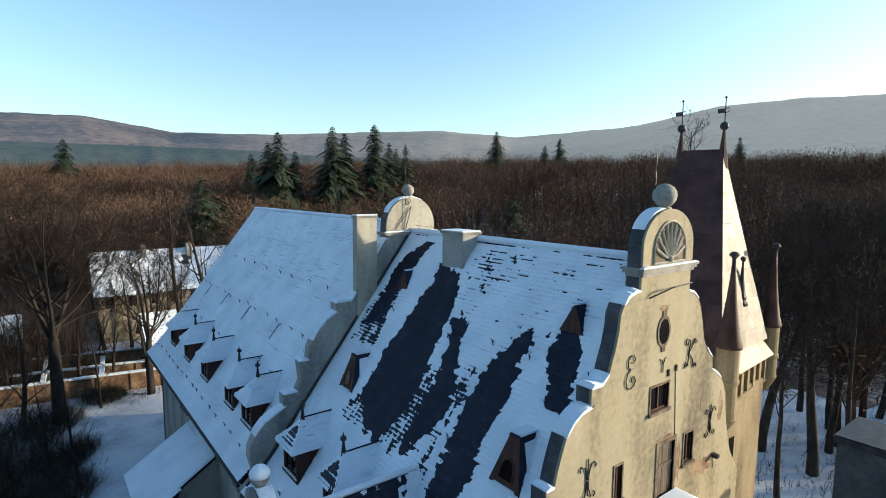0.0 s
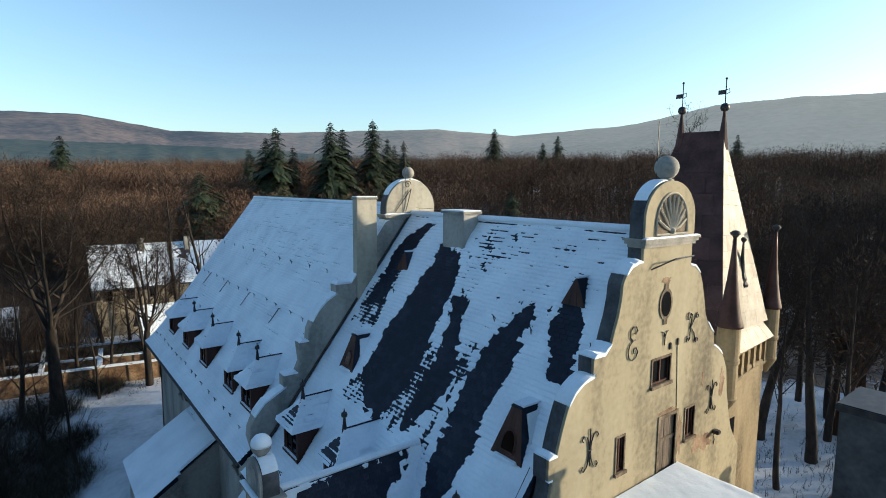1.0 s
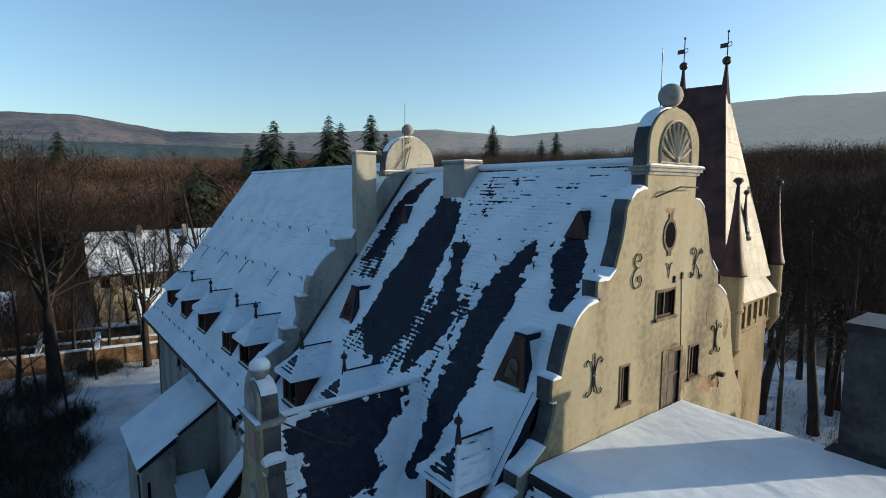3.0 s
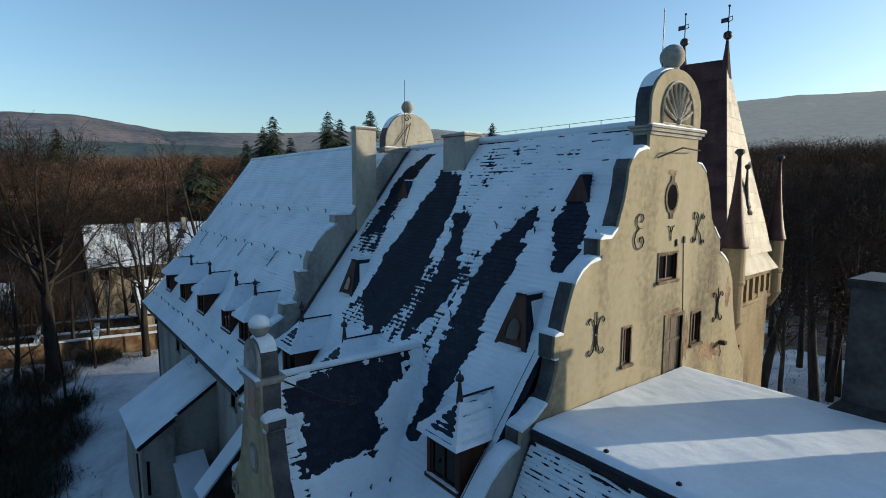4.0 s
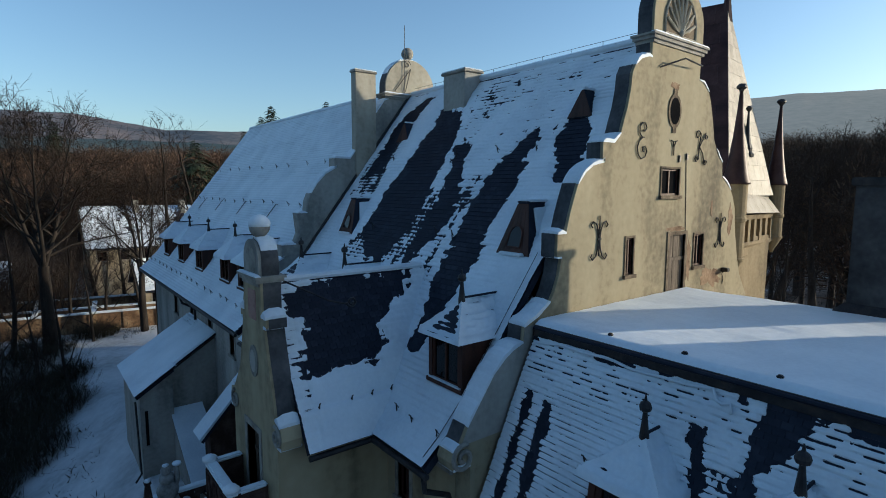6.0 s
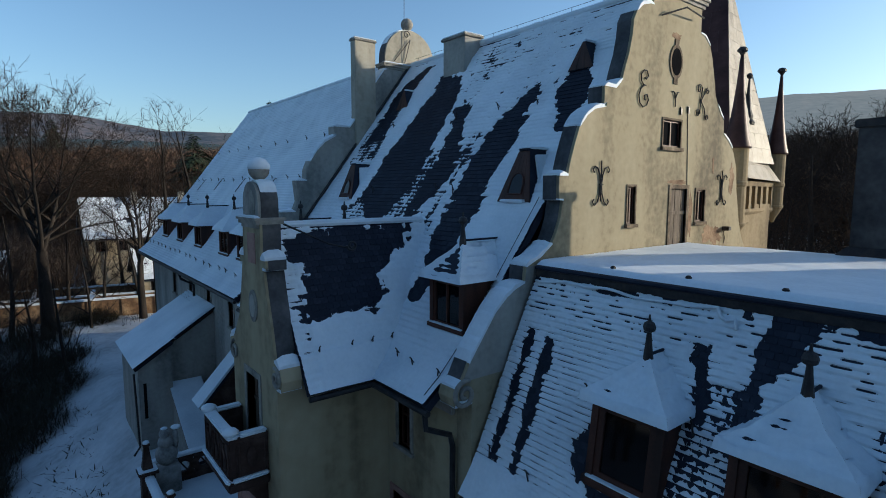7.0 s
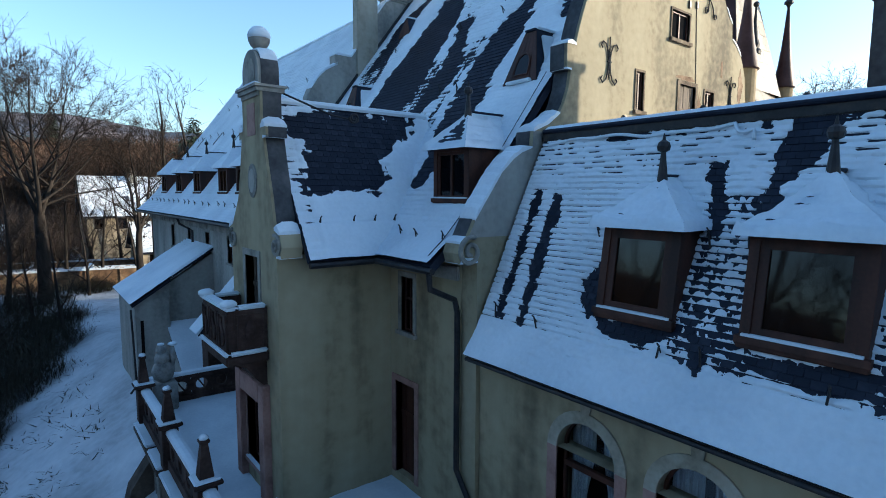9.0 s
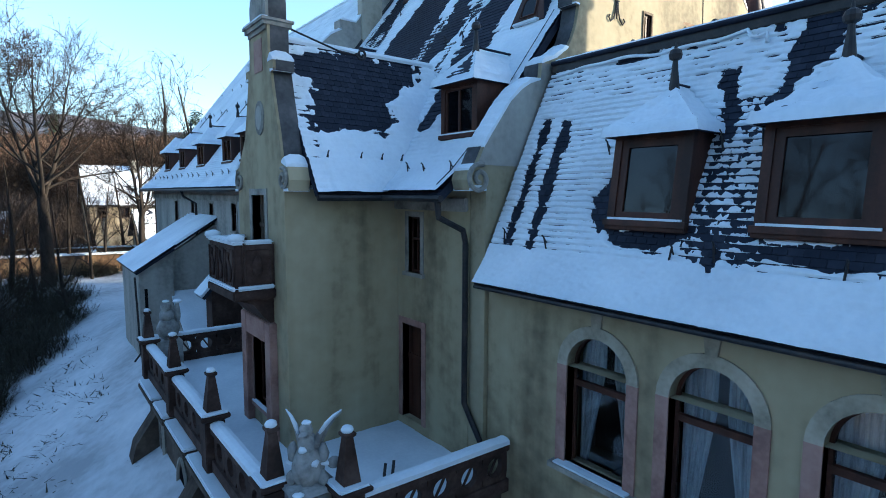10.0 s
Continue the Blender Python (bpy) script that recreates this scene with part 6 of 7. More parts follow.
def tapered(bm, rings, x, y):
    """A square shaft from (half width, height) rings."""
    prev = None
    for h, z in rings:
        row = [bm.verts.new((x + a * h, y + b * h, TZ + z)) for a, b in ((-1, -1), (1, -1), (1, 1), (-1, 1))]
        if prev:
            for i in range(4):
                bm.faces.new((prev[i], prev[(i + 1) % 4], row[(i + 1) % 4], row[i]))
        else:
            bm.faces.new(row[::-1])
        prev = row
    bm.faces.new(prev)


def pinnacle(x, y, turn=0.0):
    t = thing("balustrade_post", "square dark sandstone post with an obelisk and snow caps", "post", "terrace posts", at=(x, y, TZ))
    bm = mesh()
    soft_box(bm, x - 0.22, y - 0.22, TZ - 0.1, x + 0.22, y + 0.22, TZ + 1.10, 0.02)
    part("shaft", bm, BROWN, t)
    bm = mesh()
    tapered(bm, [(0.22, 1.10), (0.30, 1.15), (0.32, 1.18), (0.32, 1.23), (0.29, 1.25)], x, y)
    part("cap", bm, BROWN, t)
    bm = mesh()
    soft_box(bm, x - 0.30, y - 0.30, TZ + 1.235, x + 0.30, y + 0.30, TZ + 1.31, 0.035)
    for v in bm.verts:
        v.co.z += 0.02 * noise.noise(v.co * 5)
    part("snow", bm, SNOW, t)
    bm = mesh()
    tapered(bm, [(0.165, 1.25), (0.16, 1.36), (0.075, 2.10), (0.11, 2.13), (0.115, 2.18), (0.06, 2.22)], x, y)
    part("obelisk", bm, BROWN, t)
    bm = mesh()
    lump(bm, (x, y, TZ + 2.23), (0.11, 0.11, 0.08), 7)
    part("snow", bm, SNOW, t, smooth=True)


for x, y in ((2.78, 20.25), (2.78, 16.3), (2.78, 12.4), (2.82, 8.75), (3.78, 7.75)):
    pinnacle(x, y)
for p, q, n in (((2.80, 20.0), (2.80, 16.55), 4), ((2.80, 16.05), (2.80, 12.65), 4), ((2.80, 12.15), (2.80, 9.0), 4), ((4.02, 7.72), (7.45, 7.62), 5), ((7.4, 21.15), (3.05, 21.2), 6)):
    balustrade(p, q, n)

STATUE = material("weathered_statue_stone", [(0.15, 0.15, 0.145), (0.27, 0.27, 0.26), (0.36, 0.36, 0.35)], 0.9, 3, 14, 0.5, 0.02)


def rough_stone(bm, amount):
    """Chips and hollows over a carved figure."""
    for v in bm.verts:
        v.co += Vector((noise.noise(v.co * 9), noise.noise(v.co * 9 + Vector((7, 0, 0))), noise.noise(v.co * 9 + Vector((0, 7, 0))))) * amount


def winged_statue(x, y, z):
    bm = mesh()
    soft_box(bm, x - 0.36, y - 0.36, z - 1.1, x + 0.36, y + 0.36, z, 0.04)
    soft_box(bm, x - 0.44, y - 0.44, z, x + 0.44, y + 0.44, z + 0.1, 0.04)
    drape = bmesh.new()
    bmesh.ops.create_uvsphere(drape, u_segments=36, v_segments=14, radius=1)
    for v in drape.verts:
        a = math.atan2(v.co.y, v.co.x)
        k = 1 + (0.12 * math.sin(9 * a + 3 * v.co.z) + 0.06 * math.sin(5 * a)) * (0.5 - 0.5 * v.co.z)
        v.co = Vector((x + v.co.x * 0.27 * k, y + v.co.y * 0.25 * k, z + 0.38 + v.co.z * 0.42))
    join(bm, drape)
    lump(bm, (x, y, z + 0.74), (0.18, 0.16, 0.26))
    lump(bm, (x - 0.04, y - 0.04, z + 1.06), (0.11, 0.11, 0.15))
    lump(bm, (x - 0.13, y - 0.12, z + 1.02), (0.09, 0.06, 0.05), 6)
    d0 = Vector((0.79, -0.61, 0))
    snow = mesh()
    for s in (1, -1):
        lump(bm, (x + 0.22 * s - 0.05, y - 0.17 * s - 0.06, z + 0.2), (0.09, 0.10, 0.14), 8)
        lump(bm, (x + 0.21 * s, y - 0.17 * s, z + 0.62), (0.09, 0.09, 0.2), 6)
        d = d0 * s
        o = Vector((x, y, z))
        reach = (0.14, 0.22, 0.33, 0.46, 0.60) if s > 0 else (0.10, 0.15, 0.21, 0.28, 0.36)
        lead = [o + d * k + Vector((0, 0, w)) for k, w in zip(reach, (0.76, 0.95, 1.12, 1.27, 1.39))]
        tube(bm, lead, [0.085, 0.06, 0.045, 0.03, 0.012], 7)
        tube(bm, [p + Vector((0.05, 0.06, -0.10)) * (1 - 0.2 * k) for k, p in enumerate(lead)], [0.07, 0.06, 0.045, 0.03, 0.01], 6)
        tube(snow, [p + Vector((-0.02, -0.02, 0.035)) for p in lead[1:]], [0.03, 0.04, 0.03, 0.01], 6)
    lump(bm, (x + 0.36, y - 0.26, z + 0.45), (0.11, 0.10, 0.11), 6)
    rough_stone(bm, 0.022)
    tagged(part("winged_statue", bm, STATUE, smooth=True), "weathered grey stone statue with raised wings on a pedestal", "statue")
    for c, r in (((x - 0.03, y - 0.03, z + 1.19), (0.09, 0.09, 0.04)), ((x - 0.12, y - 0.08, z + 0.74), (0.09, 0.09, 0.06)), ((x + 0.24, y - 0.18, z + 0.45), (0.10, 0.11, 0.04)), ((x - 0.24, y + 0.18, z + 0.45), (0.10, 0.11, 0.04)), ((x - 0.34, y - 0.34, z + 0.11), (0.10, 0.10, 0.03)), ((x + 0.03, y - 0.2, z + 0.5), (0.09, 0.08, 0.06))):
        lump(snow, c, r, 6)
    rough_stone(snow, 0.02)
    tagged(part("statue_snow", snow, SNOW, smooth=True), "patches of snow lying on the winged stone statue", "snow", kind="stuff")


winged_statue(3.3, 8.3, TZ + 1.12)


def shield_statue(x, y, z):
    bm = mesh()
    soft_box(bm, x - 0.4, y - 0.35, z - 1.0, x + 0.4, y + 0.35, z, 0.04)
    lump(bm, (x, y, z + 0.4), (0.38, 0.32, 0.42))
    lump(bm, (x - 0.02, y, z + 0.85), (0.26, 0.24, 0.3))
    lump(bm, (x - 0.05, y - 0.05, z + 1.2), (0.18, 0.18, 0.2))
    lump(bm, (x + 0.32, y, z + 0.9), (0.1, 0.2, 0.42))
    tagged(part("seated_statue", bm, STATUE, smooth=True), "weathered seated stone figure with a shield on a pedestal", "statue")
    bm = mesh()
    lump(bm, (x + 0.34, y, z + 1.34), (0.17, 0.2, 0.07), 6)
    lump(bm, (x - 0.05, y - 0.05, z + 1.4), (0.12, 0.12, 0.05), 6)
    tagged(part("statue_snow", bm, SNOW, smooth=True), "snow lying on the seated stone figure", "snow", kind="stuff")


shield_statue(3.5, 20.75, TZ + 1.0)
for k in (0, 1):
    bm = mesh()
    x = 5.5 + 0.22 * k
    tube(bm, [(x, 9.38, TZ - 0.02), (x + 0.14, 9.52, TZ + 0.30)], 0.035, 6)
    tagged(part("iron_rod", bm, IRON), "short dark rod leaning in the snow of the terrace", "rod", "terrace rods")

# ---- balcony ----
balcony = thing("balcony", "carved brown sandstone balcony on a corbel, snow on its parapet", "balcony", at=(4.0, 13.6, 5.5))
bm = mesh()
soft_box(bm, 3.38, 12.5, 5.45, 4.42, 14.75, 5.70, 0.04)
part("floor_slab", bm, BROWN, balcony)
for name, b in (("front_parapet", (3.45, 12.58, 5.70, 3.60, 14.68, 6.78)), ("side_parapet", (3.60, 12.58, 5.70, 4.40, 12.72, 6.78)), ("side_parapet", (3.60, 14.54, 5.70, 4.40, 14.68, 6.78))):
    bm = mesh()
    soft_box(bm, *b, 0.02)
    pp = part(name, bm, BROWN, balcony)
    bm = mesh()
    x0, y0, z0, x1, y1, z1 = b
    if name == "front_parapet":
        for k in range(3):
            c = y0 + (y1 - y0) * (k + 0.5) / 3
            tube(bm, [(x0 - 0.02, u, w) for u, w in ((c - 0.28, z0 + 0.12), (c + 0.28, z0 + 0.12), (c + 0.28, z1 - 0.12), (c - 0.28, z1 - 0.12), (c - 0.28, z0 + 0.12))], 0.03, 5)
            tube(bm, [(x0 - 0.02, c + 0.12 * math.sin(w * 9), w) for w in np.linspace(z0 + 0.2, z1 - 0.2, 9)], 0.04, 5)
    else:
        yy = y0 - 0.02 if y0 < 13 else y1 + 0.02
        tube(bm, [(u, yy, w) for u, w in ((x0 + 0.08, z0 + 0.12), (x1 - 0.1, z0 + 0.12), (x1 - 0.1, z1 - 0.12), (x0 + 0.08, z1 - 0.12), (x0 + 0.08, z0 + 0.12))], 0.03, 5)
        lump(bm, (x0 + 0.38, yy, z0 + 0.55), (0.14, 0.05, 0.26), 6)
    part("carved_frame", bm, BROWN, pp)
for b in ((3.38, 12.52, 6.78, 3.68, 14.75, 6.90), (3.68, 12.52, 6.78, 4.38, 12.78, 6.88), (3.68, 14.5, 6.78, 4.38, 14.74, 6.88), (3.32, 12.46, 5.70, 3.46, 14.78, 5.80), (3.46, 12.44, 5.70, 4.38, 12.60, 5.80)):
    bm = mesh()
    soft_box(bm, *b, 0.045)
    part("snow", bm, SNOW, balcony)
for c in ((3.52, 12.7), (3.52, 14.6)):
    bm = mesh()
    lump(bm, (c[0], c[1], 6.93), (0.2, 0.2, 0.11), 8)
    part("snow", bm, SNOW, balcony, smooth=True)
bm = mesh()
prism(bm, [(4.4, 4.7), (4.15, 4.95), (3.9, 5.3), (3.5, 5.45), (4.4, 5.45)], lambda u, w, d: (u, 12.7 + 1.85 * d, w))
part("corbel", bm, BROWN, balcony)
bm = mesh()
for b in ((4.22, 12.55, TZ, 4.42, 12.95, 4.8), (4.22, 14.35, TZ, 4.42, 14.75, 4.8), (4.22, 12.95, 4.25, 4.42, 14.35, 4.8)):
    soft_box(bm, *b, 0.02)
part("window_surround", bm, PINK, balcony)

# porch roof beyond the bay, lean-to and annex
porch = thing("porch", "small dark porch with a snowy pent roof beyond the bay", "porch", at=(6.4, 23.3, TZ))
bm = mesh()
prism(bm, [(7.5, 6.35), (5.15, 3.75), (5.25, 3.65), (7.5, 6.2)], lambda u, w, d: (u, 22.7 + 1.1 * d, w))
part("roof", bm, SLATE, porch)
bm = mesh()
prism(bm, [(7.5, 6.47), (5.10, 3.84), (5.15, 3.75), (7.5, 6.35)], lambda u, w, d: (u, 22.68 + 1.14 * d, w))
part("snow", bm, SNOW, porch)
bm = mesh()
prism(bm, [(5.55, 0.5), (7.5, 0.5), (7.5, 6.2), (5.55, 3.99)], lambda u, w, d: (u, 22.8 + 0.9 * d, w))
part("wall", bm, BROWN, porch)
annex = thing("annex", "low grey plaster annex with a snowy pent roof", "building", at=(5.5, 31, 0))
bm = mesh()
shaped_wall(bm, [(-1.5, 3.8), (4.25, 3.8), (5.25, 5.28)], [(-1.5, 5.3), (4.25, 5.3), (5.25, 5.3)], in_y(28.55, 28.9), [(4.0, 4.15, 1.6, 3.4)], step=1)
shaped_wall(bm, [(-1.5, 5.3), (5.0, 5.3), (6.4, 7.48)], [(-1.5, 7.5), (5.0, 7.5), (6.4, 7.5)], in_y(28.95, 29.3), step=1)
box(bm, 3.8, 28.9, -1.5, 4.15, 33.9, 4.3)
box(bm, 4.15, 33.6, -1.5, 7.5, 33.9, 4.5)
part("wall", bm, GREY, annex, "grey stained plaster")
# window filled with a black box for its shaded inside
bm = mesh()
box(bm, 4.0, 28.62, 1.6, 4.15, 28.72, 3.4)
part("window", bm, DARK, annex)
AN = Slope([(3.6, 4.22), (7.5, 6.75)], lambda l, o, z: (o, l, z))
bm = mesh()
slab(bm, AN, 28.75, 34.2, 0.12)
slab(bm, Slope([(3.6, 4.22), (5.3, 5.32)], AN.place), 28.3, 28.75, 0.12)
ar = part("roof", bm, SLATE, annex)
snow_sheet("snow", AN, 28.3, 34.2, lambda l, s: 0.10 + 0.02 * fbm(l, s, 1) - (0.12 if l > 31.5 and s > 4.2 and (s * 8) % 1 > 0.5 else 0) * (fbm(l * 2, s, 3) + 0.6), 0.07, ar, bounds=lambda l, s: l > 28.75 or s < 2.2)
bm = mesh()
prism(bm, [(24.6, 0.6), (28.9, 3.0), (28.9, 2.85), (24.6, 0.45)], lambda u, w, d: (5.2 + 1.5 * d, u, w))
lt = part("lean_to_roof", bm, SLATE, annex)
bm = mesh()
prism(bm, [(24.58, 0.72), (28.9, 3.12), (28.9, 3.0), (24.58, 0.6)], lambda u, w, d: (5.18 + 1.54 * d, u, w))
part("snow", bm, SNOW, lt)
bm = mesh()
prism(bm, [(24.7, -2), (28.9, -2), (28.9, 2.85), (24.7, 0.45)], lambda u, w, d: (5.25 + 1.4 * d, u, w))
part("lean_to_wall", bm, GREY, lt)
bm = mesh()
tube(bm, [(3.6, 28.4, 4.0), (3.62, 28.5, 3.7), (3.7, 28.5, 0.3), (3.4, 28.3, 0.0)], 0.05, 6)
part("drainpipe", bm, IRON, annex)
bm = mesh()
tube(bm, [(5.0, 12.7, 11.95), (5.9, 12.0, 11.45), (6.3, 11.75, 11.35)], 0.025, 5)
tube(bm, [(6.4 + u, 11.75, 11.4 + w) for u, w in spiral((0, 0), 0.14, 0.04, 3.1, 1.5)], 0.03, 6)
part("iron_stay", bm, IRON, castle, "wrought-iron stay with a curl")


# ---- roof hooks ----
def hook_mesh():
    bm = mesh()
    tube(bm, [(0, 0, -0.02), (-0.02, 0, 0.26), (-0.07, 0, 0.30)], 0.018, 5)
    tube(bm, [(0.0, 0, 0.22), (0.14, 0, 0.02)], 0.014, 5)
    me = bpy.data.meshes.new("snow_hook")
    bm.to_mesh(me)
    bm.free()
    me.materials.append(IRON)
    return me


HOOK = hook_mesh()


def hooks(slope, parent, ls, s, jitter=0.05):
    rnd = random.Random(int(s * 100) + len(ls))
    for l in ls:
        ob = new("snow_hook", HOOK)
        ob.parent = parent
        ob.location = slope.at(l + rnd.uniform(-jitter, jitter), s + rnd.uniform(-0.06, 0.06), 0.02)
        ob.rotation_euler = (rnd.uniform(-0.25, 0.25), rnd.uniform(-0.15, 0.1), rnd.uniform(-0.3, 0.3))


hooks(WING, roof_w, [7.95, 6.75, 4.25, 3.55, 1.9, 1.2, -0.4, -1.6], 1.0)
hooks(WING, roof_w, [6.0, 3.3, 3.9], 2.95)
hooks(WEST_R, roof_r, [9.2, 10.2, 11.0], 0.75)
hooks(WEST_R, roof_r, [18.0, 19.5, 21.0, 14.5], 1.0)
hooks(WEST_R, roof_r, [9.4, 12.9, 13.6, 17.4, 19.0], 6.2, 0.4)
hooks(WEST_R, roof_r, [9.2, 11.2, 13.2, 15.3, 19.2], 9.6, 0.3)
for s, n in ((0.9, 16), (4.2, 9), (6.6, 12), (9.3, 9)):
    hooks(WEST_L, roof_l, [23.2 + (44.6 - 23.2) * i / n for i in range(n + 1)], s, 0.35)
for l in (5.4, 6.3, 6.9, 7.5):
    ob = new("snow_hook", HOOK)
    ob.parent, ob.location, ob.rotation_euler = roof_b, BAY_S.at(l, 0.85, 0.02), (0, 0, radians(90))
for y, x in ((28.3, 10.3), (33.4, 10.35), (38.2, 10.4), (42.5, 10.4)):
    s0 = WEST_L.s[2] + (x - 8.02) * 1.65
    bm = mesh()
    tube(bm, [WEST_L.at(y + 0.12, s0, 0.1), WEST_L.at(y, s0, 0.14), WEST_L.at(y - 0.05, s0 + 0.95, 0.14), WEST_L.at(y - 0.24, s0 + 0.95, 0.13)], 0.022, 5)
    part("roof_bracket", bm, IRON, roof_l)
bm = mesh()
tube(bm, [WEST_R.at(FRONT + 0.75, s, 0.13) for s in np.linspace(0.2, 6.0, 12)], 0.012, 4)
part("cable", bm, IRON, roof_r)

# brown turreted outbuilding below the tower
lodge = thing("garden_turret", "brown roofed outbuilding with a ball finial and snow", "building", at=(26.5, 5.0, 0))
bm = mesh()
lathe(bm, [(1.9, -3), (1.9, 6.6), (2.1, 6.7), (1.5, 7.6), (0.7, 8.6), (0.32, 9.1), (0.28, 10.3), (0.34, 10.4), (0.2, 10.55)], (26.2, 5.0, 0), 10)
part("turret", bm, SPIRE, lodge)
bm = mesh()
lathe(bm, ball_profile(0.3, 10.5, 8), (26.2, 5.0, 0), 12)
part("ball_finial", bm, STONE, lodge)


# ---- village ----
def cottage(x0, x1, y0, y1, eave, ridge, base, label, windows=6, chimneys=2):
    t = thing("house", label, "house", "village houses", at=((x0 + x1) / 2, (y0 + y1) / 2, base))
    ym = (y0 + y1) / 2
    hs = []
    for i in range(windows):
        c = x0 + (x1 - x0) * (i + 0.5) / windows
        hs.append((c - 0.55, c + 0.55, eave - 2.0, eave - 0.6))
    at = in_y(y0, y0 + 0.3)
    bm = mesh()
    shaped_wall(bm, [(base - 2, x0), (eave, x0)], [(base - 2, x1), (eave, x1)], at, hs, step=4)
    w = part("wall", bm, HOUSE_WALL, t)
    for h in hs:
        opening(w, metres(at, 0.3), *h, border=0.12, mullions=1, snow=False, surround=STONE)
    bm = mesh()
    for xa, xb in ((x0, x0 + 0.3), (x1 - 0.3, x1)):
        prism(bm, [(y0 + 0.3, base - 2), (y1, base - 2), (y1, eave), (ym, ridge - 0.2), (y0 + 0.3, eave)], lambda u, z, d: (xa + (xb - xa) * d, u, z))
    box(bm, x0, y1 - 0.3, base - 2, x1, y1, eave)
    part("side_wall", bm, HOUSE_WALL, t)
    for s, ye in ((1, y0 - 0.5), (-1, y1 + 0.5)):
        sl = Slope([(ye, eave - 0.35), (ym, ridge)], lambda l, o, z: (l, o, z))
        bm = mesh()
        slab(bm, sl, x0 - 0.5, x1 + 0.5, 0.15 * s)
        r = part("roof", bm, SLATE, t)
        snow_sheet("snow", sl, x0 - 0.5, x1 + 0.5, lambda l, q: s * (0.11 + 0.05 * fbm(l * 0.5, q * 0.5, base) - (0.09 if fbm(l * 0.5, q * 0.8, 3 + x0) > 0.08 else 0)) if s > 0 else 0.1, 0.25, r) if s > 0 else None
    bm = mesh()
    slab(bm, Slope([(y1 + 0.5, eave - 0.2), (ym, ridge + 0.12)], lambda l, o, z: (l, o, z)), x0 - 0.5, x1 + 0.5, -0.1)
    part("snow", bm, SNOW, t)
    for k in range(chimneys):
        cx = x0 + (x1 - x0) * (k + 1) / (chimneys + 1)
        bm = mesh()
        soft_box(bm, cx - 0.4, ym - 1.2, ridge - 2.2, cx + 0.4, ym - 0.5, ridge + 0.9, 0.03)
        part("chimney", bm, STONE, t)
    return t


cottage(6.5, 25.0, 83, 94, 6.6, 11.6, 0.5, "long plastered house with a patchy snowy roof", 7, 2)
cottage(10, 18, 66.5, 74, 3.2, 6.0, 0.0, "low shed with a snowy roof behind the yard wall", 3, 0)
cottage(-14, -2, 76, 84, 3.0, 5.6, 0.0, "low brick outbuilding with a snow roof", 4, 1)
cottage(16, 26, 150, 160, 9, 14, 4, "far house among the trees with a snow roof", 4, 1)


def yard_wall(p, q, high, thick=0.3):
    a, b = Vector((*p, 0)), Vector((*q, 0))
    d = (b - a).normalized()
    side = Vector((-d.y, d.x, 0))
    n = max(1, int((b - a).length / 2.6))
    t = thing("yard_wall", "weathered yard wall with piers and snow on its coping", "wall", "yard walls", at=(*((a + b) / 2).to_2d(), 0))

    def at(u, z, w):
        v = a + d * u + side * w
        return (v.x, v.y, z)

    length = (b - a).length
    bm = mesh()
    prism(bm, [(0, -1.5), (thick, -1.5), (thick, high), (0, high)], lambda u, z, k: at(k * length, z, u))
    part("masonry", bm, YARD, t)
    for i in range(n + 1):
        u = length * i / n
        bm = mesh()
        prism(bm, [(-0.08, -1.5), (thick + 0.08, -1.5), (thick + 0.08, high + 0.12), (-0.08, high + 0.12)], lambda w, z, k: at(u - 0.2 + 0.4 * k, z, w))
        part("pier", bm, YARD, t)
    bm = mesh()
    prism(bm, [(-0.1, high), (thick + 0.1, high), (thick + 0.06, high + 0.16), (-0.06, high + 0.16)], lambda u, z, k: at(k * length, z, u))
    part("snow", bm, SNOW, t)


yard_wall((-4, 63.5), (16, 59.8), 1.9)
yard_wall((-5, 69.0), (14, 65.0), 1.5)
yard_wall((-5, 74.0), (12, 70.5), 1.7)
yard_wall((5.5, 70.5), (4.6, 62.2), 1.5)
yard_wall((0.5, 74), (-0.2, 63), 1.5)
bm = mesh()
box(bm, -4.5, 80, -1, 2.5, 80.3, 2.4)
tagged(part("brick_wall", bm, BRICK), "low red brick wall below the village house", "wall")


# ---- trees ----
def frame_of(d):
    """Two directions square to d."""
    x, y, z = float(d[0]), float(d[1]), float(d[2])
    if abs(z) < 0.95:
        h = math.hypot(x, y)
        s = (y / h, -x / h, 0.0)
    else:
        h = math.hypot(y, z)
        s = (0.0, z / h, -y / h)
    u = (y * s[2] - z * s[1], z * s[0] - x * s[2], x * s[1] - y * s[0])
    return np.array(s), np.array(u)


